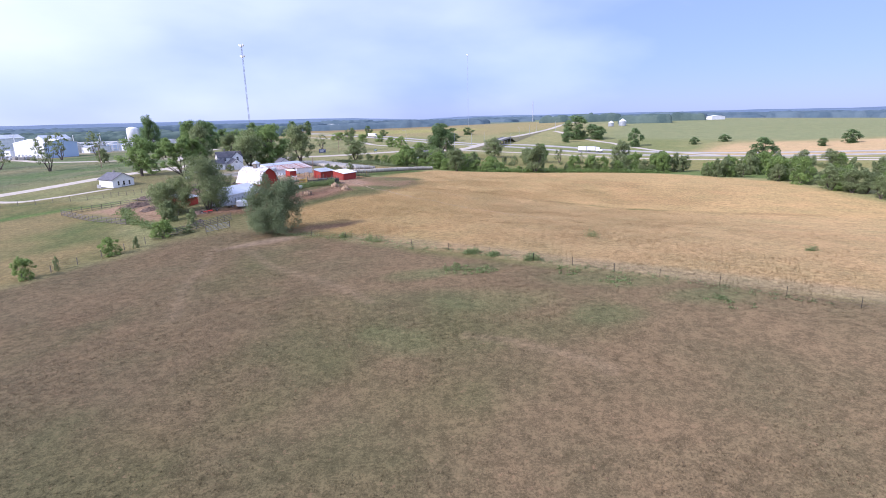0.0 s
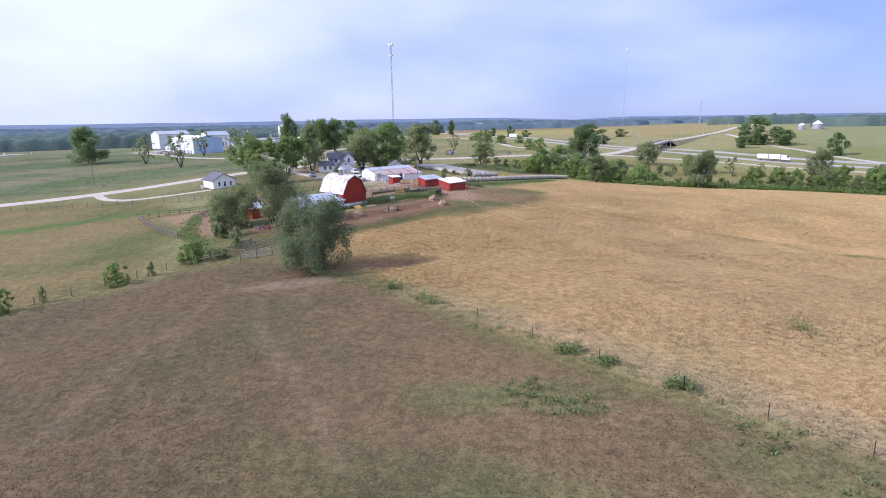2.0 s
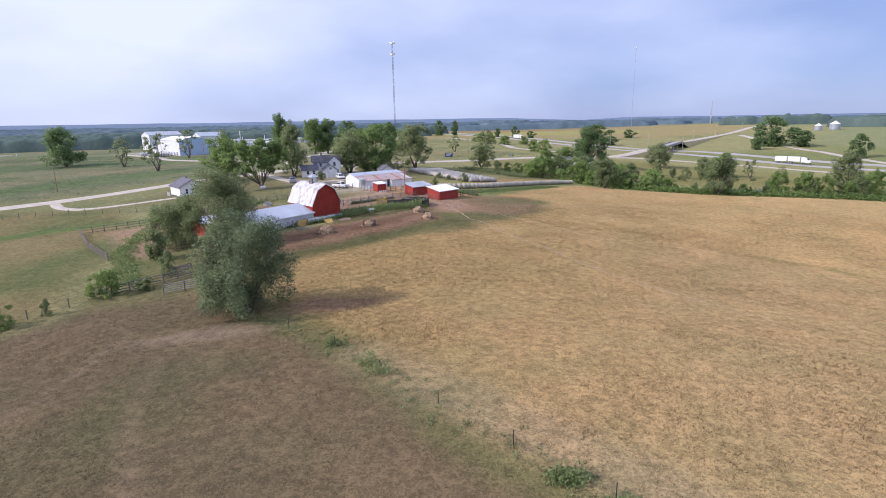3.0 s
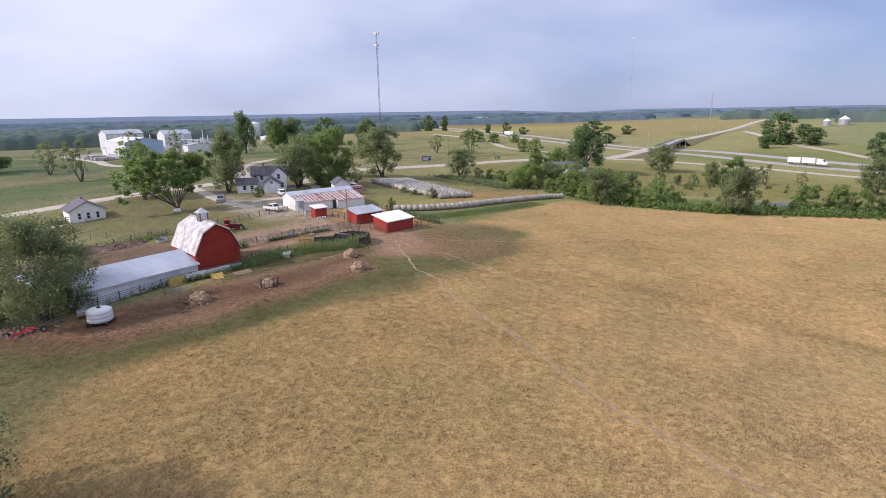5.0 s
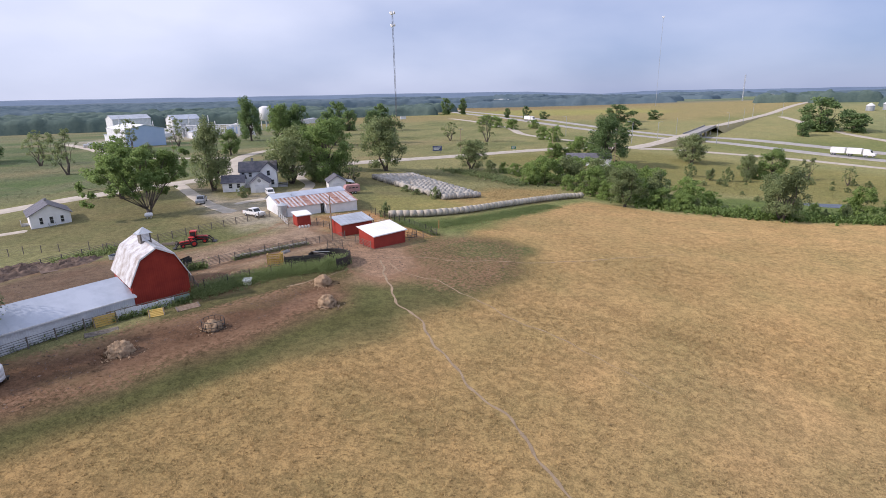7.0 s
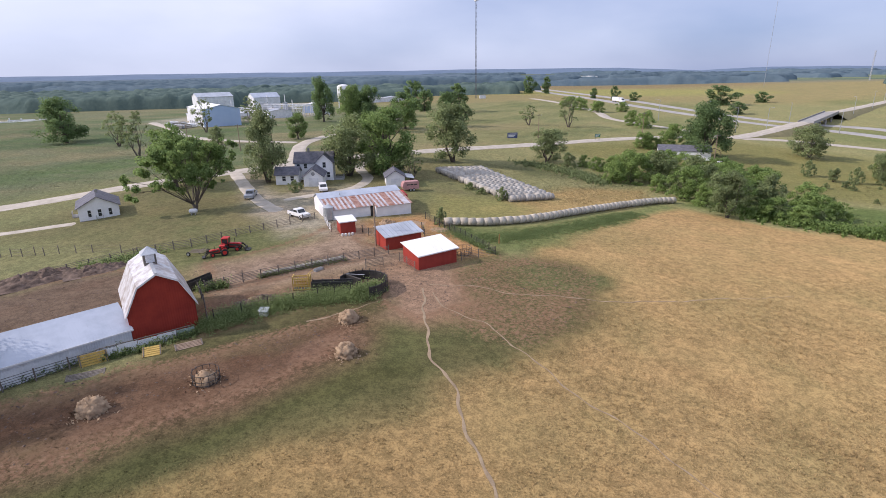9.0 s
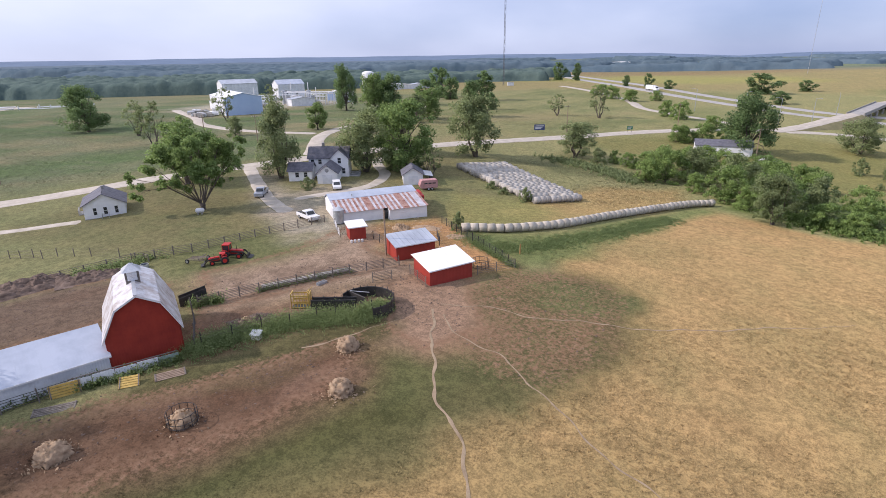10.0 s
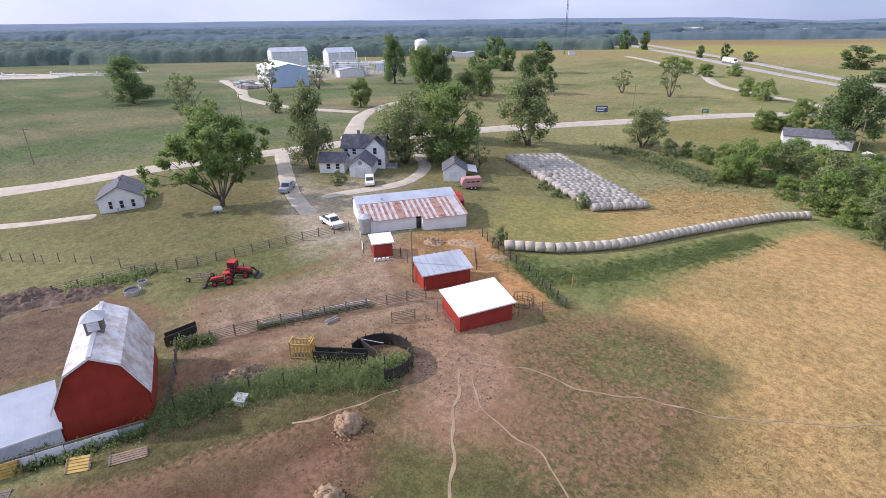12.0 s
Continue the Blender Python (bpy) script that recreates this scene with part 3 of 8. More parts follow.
    lay(gold, (0.350, 0.245, 0.118))
    lay(gold * np.clip((130 - y) / 45, 0, 1), (0.300, 0.212, 0.110), 0.75)
    lay(gold * np.clip(wobble(x, y, 12, 1.7) * 1.3 - 0.2, 0, 1), (0.290, 0.190, 0.092), 0.6)
    # the dry gully across the field, green where it holds water
    below = np.clip((172 - 0.27 * x - y) / 9, 0, 1) * np.clip((x - 2) / 22, 0, 1)
    lay(gold * below, (0.315, 0.225, 0.118), 0.6)
    gx, gy = x + 0.9 * wobble(x, y, 2.6, 41), y + 0.9 * wobble(y, x, 2.6, 42)
    lay(gold * along(gx, gy, GULLY, 0.8, 2.4) * np.clip(0.6 + 0.8 * wobble(x, y, 3, 44), 0, 1), (0.235, 0.155, 0.075), 0.7)
    lay(gold * along(gx, gy, [(38, 159.6), (53, 154.5), (66, 150.4)], 0.7, 1.4) * np.clip(0.4 + wobble(x, y, 2, 45), 0, 1), (0.145, 0.165, 0.060), 0.8)
    lay(along(wx, wy, FENCE_LINE, 2.5, 2.5), (0.120, 0.125, 0.052), 0.8)
    lay(along(x + 2.5, y + 0.5, [(-10, 97), (12, 84), (22, 77), (60, 58)], 3.0, 2.5), (0.290, 0.225, 0.140), 0.75)
    lay(gold * np.clip((20 - x) / 50, 0, 1) * np.clip((170 - y) / 30, 0, 1), (0.315, 0.220, 0.098), 0.7)
    # grass between the field and the farmyard
    lay(inside(wx, wy, [(-58, 126), (-41, 126), (-30, 140), (-19, 154), (-10, 166), (-4, 178), (-3, 194), (-10, 200), (-24, 196), (-26, 178), (-28, 160), (-40, 140), (-52, 133)], 4), (0.118, 0.108, 0.050))
    fine = np.clip(wobble(x, y, 1.5, 31) * 1.5 + 0.55, 0, 1)
    lay(inside(wx, wy, FRONT_GREEN, 3.5), (0.104, 0.102, 0.041), 0.95)
    for k, pts in enumerate(GRASS_PATCHES):
        lay(inside(wx, wy, pts, 2.2) * (fine if k > 1 else 0.4 + 0.6 * fine), (0.122, 0.122, 0.052) if k < 3 else (0.118, 0.126, 0.054), 0.95)
    lay(inside(wx, wy, RUSSET_PATCH, 3.0) * fine, (0.150, 0.105, 0.060), 0.9)
    lay(inside(wx, wy, LAWN, 5), (0.186, 0.168, 0.084))
    lay(inside(wx, wy, LAWN, 5) * np.clip(wobble(x, y, 8, 3.1) * 1.4, 0, 1), (0.165, 0.180, 0.078), 0.7)
    lay(inside(wx, wy, [(-78, 172), (-66, 198), (-58, 199), (-57, 180), (-61, 170)], 3), (0.150, 0.155, 0.068), 0.9)
    lay(inside(wx, wy, [(-36, 213), (-24, 224), (-2, 262), (-8, 276), (-26, 262), (-34, 236)], 4), (0.330, 0.240, 0.110))
    lay(inside(wx, wy, [(-38, 209), (-30, 214), (-27, 232), (-36, 236), (-50, 232), (-46, 214)], 4), (0.230, 0.215, 0.085), 0.9)
    lay(inside(wx, wy, [(-55, 276), (-38, 270), (-10, 282), (-8, 296), (-40, 288)], 5), (0.110, 0.115, 0.055), 0.8)
    lay(inside(wx, wy, GREEN_STRIP, 3), (0.155, 0.175, 0.070))
    # bare earth, darkened at two spots where shadows fall
    for pts in (FEED_LOT, CORRAL_EARTH, YARD_EARTH):
        lay(inside(wx, wy, pts, 4), (0.270, 0.172, 0.112), 0.92)
    lay(inside(wx, wy, YARD_EARTH, 4), (0.350, 0.258, 0.186), 0.95)
    lay(spot(wx, wy, -27.5, 178.5, 6.0, 9.0, 20, 0.8), (0.310, 0.205, 0.140), 0.8)
    # dark corral earth, with the barn's cast shadow put into its colour
    lay(spot(wx, wy, -45.5, 164.0, 6.0, 8.0, -30, 0.8), (0.185, 0.112, 0.073), 0.9)
    lay(inside(wx, wy, FEED_LOT, 4), (0.112, 0.062, 0.037), 0.95)
    lay(inside(wx, wy, FEED_LOT, 5) * np.clip(wobble(x, y, 3.3, 8) * 1.5 - 0.3, 0, 1), (0.150, 0.135, 0.065), 0.6)
    lay(along(wx, wy, [(-43.5, 154.5), (-40, 159), (-36.5, 163.5), (-32, 168.5), (-29.5, 172)], 2.5, 2.5), (0.085, 0.084, 0.036), 0.75)
    lay(inside(wx, wy, WEST_EARTH, 4), (0.155, 0.105, 0.080), 0.9)
    lay(inside(wx, wy, PEN_EARTH, 3), (0.330, 0.215, 0.150), 0.9)
    lay(inside(wx, wy, STRAW_PEN, 2.5), (0.390, 0.220, 0.105), 0.95)
    lay(spot(wx, wy, -28.5, 161, 4.5, 3.0, 50), (0.215, 0.130, 0.088), 0.7)
    lay(spot(wx, wy, -33, 98, 6.0, 2.0, 20, 1.2), (0.255, 0.190, 0.140), 0.7)
    # trodden soil by the lone tree, darkened in the shape of its shadow
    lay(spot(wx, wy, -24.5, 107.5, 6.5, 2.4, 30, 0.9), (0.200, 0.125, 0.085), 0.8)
    lay(spot(wx, wy, -68, 201, 8, 7, 0, 0.9), (0.330, 0.285, 0.225), 0.85)
    lay(inside(wx, wy, [(-78, 207), (-70, 200), (-60, 199), (-57, 203), (-64, 208), (-72, 214)], 4), (0.320, 0.270, 0.205), 0.85)
    lay(inside(wx, wy, [(-262, 318), (-250, 318), (-228, 338), (-214, 392), (-232, 430), (-262, 424), (-280, 380), (-282, 345)], 5), (0.420, 0.380, 0.320), 0.8)
    lay(along(wx, wy, [(-110, 228), (-95.6, 217), (-85.4, 209.4), (-75.8, 203.7), (-66, 199)], 3.5, 3.5), (0.300, 0.255, 0.195), 0.7)
    lay(inside(wx, wy, [(-88, 213), (-80, 202), (-70, 194), (-62, 188), (-56.5, 193), (-55.5, 199), (-62, 206), (-70, 212), (-77, 219)], 4) * np.clip(0.75 + 0.7 * wobble(x, y, 2.4, 62), 0, 1), (0.400, 0.345, 0.275), 0.9)
    # wheel ruts through the pasture
    for rut in ([(-32, 62), (-34.2, 70.7), (-36.2, 76.5), (-36.2, 81.8), (-37.9, 89.4), (-40.3, 96.7)], [(-8, 63), (-12.3, 68.6), (-16.7, 73.3), (-22.1, 78.5), (-26.6, 84), (-33.4, 94.4)], [(3, 52), (6.8, 50.4), (10.4, 48.1), (13.6, 45.5), (15.9, 43.1)]):
        lay(along(x + 0.5 * wobble(x, y, 3, 61), y, rut, 0.5, 0.7), (0.235, 0.172, 0.112), 0.45)
    lay(along(wx, wy, [(-76, 212), (-72, 218), (-71, 224)], 4, 4), (0.300, 0.255, 0.195), 0.6)
    earth = np.zeros(x.shape)
    for pts in (FEED_LOT, CORRAL_EARTH, YARD_EARTH, WEST_EARTH, STRAW_PEN):
        earth = np.maximum(earth, inside(wx, wy, pts, 4))
    lay(earth * np.clip(wobble(x, y, 0.9, 21) * 2.2 - 0.35, 0, 1), (0.110, 0.070, 0.048), 0.5)
    lay(earth * np.clip(wobble(x, y, 1.3, 23) * 2.0 - 0.4, 0, 1), (0.240, 0.160, 0.110), 0.22)
    return np.clip(col * 0.92, 0, 1)


def bareness(x, y):
    """How far the soil is laid bare: 0 full cover, 1 trodden earth."""
    wx, wy = x + 1.6 * wobble(x, y, 4.1) + 2 * wobble(x, y, 11, 2), y + 1.6 * wobble(y, x, 4.7, 1) + 2 * wobble(y, x, 12, 3)
    m = np.full(x.shape, 0.0)
    m = np.maximum(m, 0.22 * inside(wx, wy, BROWN_FIELD, 6))
    m = np.maximum(m, 0.20 * inside(wx, wy, LAWN, 5))
    m = np.maximum(m, 0.50 * inside(wx, wy, APRON, 5))
    for k, pts in enumerate(GRASS_PATCHES):
        m = np.minimum(m, 1 - (1 - (0.34, 0.35, 0.38, 0.42)[k]) * inside(wx, wy, pts, 2.0))
    m = np.minimum(m, 1 - 0.85 * inside(wx, wy, FRONT_GREEN, 3))
    for pts, k in ((FEED_LOT, 0.74), (CORRAL_EARTH, 1.0), (YARD_EARTH, 0.95), (WEST_EARTH, 0.85)):
        m = np.maximum(m, k * inside(wx, wy, pts, 4))
    m = np.minimum(m, 1 - 0.85 * along(wx, wy, WEED_EDGE, 5, 3))
    m = np.maximum(m, inside(wx, wy, [(-31.2, 182.1), (-23.8, 184.9), (-22.6, 178), (-23.4, 173.6), (-26.7, 172.1), (-29.4, 173.0)], 2.5))
    return np.clip(m, 0, 1)


xs = graded(-4300, 4300, -100, 50, 0.8)
ys = graded(-900, 4600, 46, 262, 0.8)
GX, GY = np.meshgrid(xs, ys)
GH = heights(GX, GY)
nx, ny = len(xs), len(ys)
g_verts = np.stack([GX, GY, GH], -1).reshape(-1, 3)
g_idx = np.arange(nx * ny).reshape(ny, nx)
g_faces = np.stack([g_idx[:-1, :-1], g_idx[:-1, 1:], g_idx[1:, 1:], g_idx[1:, :-1]], -1).reshape(-1, 4)
g_me = bpy.data.meshes.new("ground")
g_me.vertices.add(len(g_verts))
g_me.vertices.foreach_set("co", g_verts.ravel())
g_me.loops.add(g_faces.size)
g_me.loops.foreach_set("vertex_index", g_faces.ravel().astype(np.int32))
g_me.polygons.add(len(g_faces))
g_me.polygons.foreach_set("loop_start", np.arange(0, g_faces.size, 4, dtype=np.int32))
g_me.update(calc_edges=True)
g_me.shade_smooth()
g_att = g_me.color_attributes.new("cover", "FLOAT_COLOR", "POINT")
g_rgba = np.ones((nx * ny, 4), np.float32)
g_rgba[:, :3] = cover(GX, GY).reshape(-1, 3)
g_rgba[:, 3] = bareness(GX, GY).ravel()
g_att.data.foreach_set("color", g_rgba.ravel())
g_me.materials.append(GROUND)


def ground_cover(x, y):
    """Colour and bareness of the ground, read off its own mesh at the nearest corner."""
    i = np.clip(np.searchsorted(xs, x + 0.4), 0, nx - 1)
    j = np.clip(np.searchsorted(ys, y + 0.4), 0, ny - 1)
    c = g_rgba[j * nx + i].astype(float)
    return c[:, :3], c[:, 3]


ground = tagged(new("ground", g_me), "rolling dry grass pasture with bare brown farmyard earth", "ground", kind="structure")


# ---- roads ----
def strip(name, pts, width, mat, label, category="road", up=0.06, lift=None, step=4.0):
    """A road laid over the land, with a slight camber and shoulders that run into the ground."""
    line = smooth_line(pts, step)
    verts, faces = [], []
    n = len(line)
    for i, p in enumerate(line):
        d = (line[min(i + 1, n - 1)] - line[max(i - 1, 0)])
        d.z = 0
        side = Vector((-d.y, d.x, 0)).normalized()
        extra = lift(i / (n - 1)) if lift else 0.0
        w = width * (1 + 0.05 * math.sin(i * 1.7) + 0.04 * math.sin(i * 0.6))
        fade = (-0.4, -0.12)[min(i, n - 1 - i)] if min(i, n - 1 - i) < 2 and not lift else 0.0
        for o, dz in ((-0.5 * w - 0.5 - extra * 1.6, -0.25 - extra), (-0.5 * w, 0.0), (-0.15 * w, 0.05), (0.15 * w, 0.05), (0.5 * w, 0.0), (0.5 * w + 0.5 + extra * 1.6, -0.25 - extra)):
            q = p + side * o
            verts.append((q.x, q.y, gz(q.x, q.y) + up + extra + dz + fade))
    for i in range(n - 1):
        for k in range(5):
            a = i * 6 + k
            faces.append((a, a + 1, a + 7, a + 6))
    ob = mesh_object(name, verts, faces, [mat, VERGE], smooth=True)
    ob.data.polygons.foreach_set("material_index", np.tile(np.array([1, 0, 0, 0, 1], np.int32), n - 1))
    return tagged(ob, label, category, kind="structure")


strip("road", [(-330, 40), (-260, 95), (-200, 138), (-147, 179), (-124, 211), (-108, 233), (-96, 256), (-82, 283), (-68, 309), (-37, 359), (-10, 390), (17, 410)], 7.0, GRAVEL,
      "pale gravel country road running past the farm")
strip("driveway", [(-112.5, 230), (-105.5, 224.5), (-95.6, 217), (-85.4, 209.4), (-75.8, 203.7), (-69, 200.8)], 3.2, GRAVEL, "pale gravel farm driveway with worn edges", "driveway", 0.07, step=2)
strip("driveway", [(-88, 268), (-84.5, 252), (-80.5, 245.5), (-73.1, 238), (-69.8, 230), (-69.4, 224.5), (-71, 219.5), (-75, 212), (-78, 207)], 2.8, GRAVEL, "narrow gravel drive curving past the farmhouse", "driveway", 0.07, step=2)
strip("driveway", [(-148, 178), (-136, 170), (-126, 168.2), (-119, 171.8), (-114, 175.6), (-109.8, 179.6), (-107.6, 181.6), (-106.2, 183)], 2.6, GRAVEL, "two-track lane to the small white house", "driveway", 0.06, step=2)
strip("road", [(-102, 243), (-110, 254), (-126, 276), (-134, 300), (-137, 330), (-148, 355), (-160, 420)], 5.0, GRAVEL, "pale gravel lane towards the works")
strip("road", [(-128, 281), (-160, 277), (-198, 285), (-225, 302), (-262, 320), (-275, 328)], 4.5, GRAVEL, "curving gravel drive to the works")
strip("road", [(17, 410), (46, 424), (95, 421), (130, 402), (180, 365), (260, 300), (420, 190)], 7.0, GRAVEL, "pale ramp road beside the highway")
strip("road", [(150, 660), (156, 577), (168, 495), (195, 420), (240, 340), (330, 240)], 6.0, GRAVEL, "pale slip road down the slope")
strip("road", [(-150, 640), (-70, 520), (-45, 462), (-5, 424), (17, 410)], 6.0, GRAVEL, "pale ramp from the highway")
strip("highway", [(-420, 1250), (-300, 1050), (-195, 880), (-60, 630), (35, 522), (90, 495), (150, 453), (230, 398), (420, 270), (700, 80)], 10.0, ASPHALT, "grey concrete highway carriageway", up=0.12)
strip("highway", [(-440, 1235), (-320, 1035), (-212, 865), (-76, 612), (22, 503), (76, 474), (138, 430), (218, 376), (408, 248), (690, 60)], 10.0, ASPHALT, "grey concrete highway carriageway", up=0.12)
strip("road", [(17, 410), (40, 448), (56, 478)], 7.0, GRAVEL, "pale road on an embankment rising to the bridge", lift=lambda t: 4.2 * t * t * (3 - 2 * t))
strip("road", [(76, 540), (100, 590), (150, 690), (212, 830), (300, 1000), (420, 1230)], 7.0, GRAVEL, "pale road beyond the highway bridge",
      lift=lambda t: 4.2 * max(0.0, 1 - t * 4) ** 2)


def trail(pts, seed, width=0.42):
    """A narrow path trodden by the herd, winding and uneven."""
    line = smooth_line(pts, 0.35)
    verts, faces = [], []
    n = len(line)
    for i, p in enumerate(line):
        d = line[min(i + 1, n - 1)] - line[max(i - 1, 0)]
        side = Vector((-d.y, d.x, 0)).normalized()
        o = 0.22 * math.sin(i * 0.21 + seed) + 0.10 * math.sin(i * 0.57 + 2 * seed)
        taper = min(1.0, (n - i) / 40 + 0.15)
        w = width * taper * (0.75 + 0.3 * math.sin(i * 0.83 + seed) * math.sin(i * 0.31) + 0.2 * noise.noise(Vector((i * 0.9, seed, 0))))
        for q in (-0.5, 0, 0.5):
            v = p + side * (o + q * max(w, 0.08))
            verts.append((v.x, v.y, gz(v.x, v.y) + (0.025 if q else 0.04)))
    for i in range(n - 1):
        for k in range(2):
            a = i * 3 + k
            faces.append((a, a + 3, a + 4, a + 1))
    return tagged(mesh_object("trail", verts, faces, SOIL_PALE, smooth=True), "narrow bare cattle trail worn through the grass", "path", kind="structure")


for k, tr in enumerate(TRAILS):
    trail(tr, k + 1.0, (0.38, 0.22, 0.24, 0.34)[k])


# ---- buildings ----
def ring_posts(n, r, z0, z1, rad):
    return [((r * math.cos(2 * math.pi * k / n), r * math.sin(2 * math.pi * k / n), z0), (r * math.cos(2 * math.pi * k / n), r * math.sin(2 * math.pi * k / n), z1)) for k in range(n)]


def window(parent, x, y, z, w, h, facing="front", name="window", trim=WHITE_PAINT):
    """A sash window set proud of a wall that faces -y (front) or +x (side)."""
    fr = bmesh.new()
    t = 0.08
    if facing == "front":
        for s in ((x - w / 2 - t, x + w / 2 + t, y - 0.06, y, z + h, z + h + t), (x - w / 2 - t, x + w / 2 + t, y - 0.09, y, z - t, z),
                  (x - w / 2 - t, x - w / 2, y - 0.06, y, z, z + h), (x + w / 2, x + w / 2 + t, y - 0.06, y, z, z + h), (x - w / 2, x + w / 2, y - 0.05, y, z + h / 2 - 0.03, z + h / 2 + 0.03)):
            box(fr, *s)
        pane = boxes((x - w / 2, x + w / 2, y - 0.03, y - 0.004, z, z + h))
    else:
        for s in ((x, x + 0.06, y - w / 2 - t, y + w / 2 + t, z + h, z + h + t), (x, x + 0.09, y - w / 2 - t, y + w / 2 + t, z - t, z),
                  (x, x + 0.06, y - w / 2 - t, y - w / 2, z, z + h), (x, x + 0.06, y + w / 2, y + w / 2 + t, z, z + h), (x, x + 0.05, y - w / 2, y + w / 2, z + h / 2 - 0.03, z + h / 2 + 0.03)):
            box(fr, *s)
        pane = boxes((x + 0.004, x + 0.03, y - w / 2, y + w / 2, z, z + h))
    f = part(name, fr, trim, parent)
    part("pane", pane, GLASS_AND_SHADE, f, "dark window glass")
    return f


def gable_block(parent, x0, x1, y0, y1, eave, ridge, wall_mat, roof_mat, over=0.35, base=-0.6, thick=0.12, name_roof="roof", swap=False):
    """A block with its gables at y0 and y1: one walls mesh and two roof slopes."""
    xm = (x0 + x1) / 2
    bm = bmesh.new()
    extrude_profile(bm, [(x0, base), (x1, base), (x1, eave), (xm, ridge), (x0, eave)], y0, y1)
    turn = Matrix(((0, 1, 0, 0), (1, 0, 0, 0), (0, 0, 1, 0), (0, 0, 0, 1)))
    if swap:
        bm.transform(turn)
    part("wall", bm, wall_mat, parent)
    k = (ridge - eave) / (xm - x0)
    for sx in (-1, 1):
        xe = xm + sx * ((x1 - x0) / 2 + over)
        ze = eave - k * over
        bm = bmesh.new()
        a, b, c, d = (xm, y0 - over, ridge + 0.02), (xe, y0 - over, ze + 0.02), (xe, y1 + over, ze + 0.02), (xm, y1 + over, ridge + 0.02)
        if sx < 0:
            a, b, c, d = b, a, d, c
        slab(bm, a, b, c, d, thick)
        if swap:
            bm.transform(turn)
        part(name_roof, bm, roof_mat, parent)


def mono_shed(name, x, y, rz, w, d, low, high, wall, roof, label, over=0.3, open_back=True):
    """A pole shed whose roof rises away from its closed front; the origin is its front left corner."""
    e = thing(name, x, y, rz, label=label, category="shed", sink=0.05)
    t = 0.09
    part("front_wall", boxes((0, w, 0, t, -0.3, low)), wall, e)
    for x0 in (0, w - t):
        bm = bmesh.new()
        v = [bm.verts.new(p) for p in ((x0, t, -0.3), (x0, d, -0.3), (x0, d, high), (x0, t, low), (x0 + t, t, -0.3), (x0 + t, d, -0.3), (x0 + t, d, high), (x0 + t, t, low))]
        for f in ((0, 1, 2, 3), (7, 6, 5, 4), (0, 4, 5, 1), (1, 5, 6, 2), (2, 6, 7, 3), (3, 7, 4, 0)):
            bm.faces.new([v[i] for i in f])
        part("side_wall", bm, wall, e)
    for k in range(3):
        px = 0.1 + (w - 0.35) * k / 2
        part("post", boxes((px, px + 0.14, d - 0.16, d - 0.02, -0.3, high - 0.02)), OLD_WOOD, e)
    s = (high - low) / d
    n = max(4, round((w + 2 * over) / 0.9))
    pw = (w + 2 * over) / n
    for k in range(n):
        bm = bmesh.new()
        a = -over + k * pw
        slab(bm, (a, -over, low - s * over + 0.03), (a + pw - 0.012, -over, low - s * over + 0.03), (a + pw - 0.012, d + over, high + s * over + 0.03), (a, d + over, high + s * over + 0.03), 0.05)
        box(bm, a + 0.02, a + 0.06, -over, d + over, 0, 0.03, Matrix.Translation((0, 0, low + 0.09)) @ Matrix.Shear("XY", 4, (0, 0)) @ Matrix(((1, 0, 0, 0), (0, 1, 0, 0), (0, s, 1, 0), (0, 0, 0, 1))))
        part("roof_panel", bm, roof, e)
    part("trim", boxes((-over, w + over, -over - 0.03, -over, low - s * over - 0.06, low - s * over + 0.1)), WHITE_PAINT, e, "white roof edge trim")
    return e


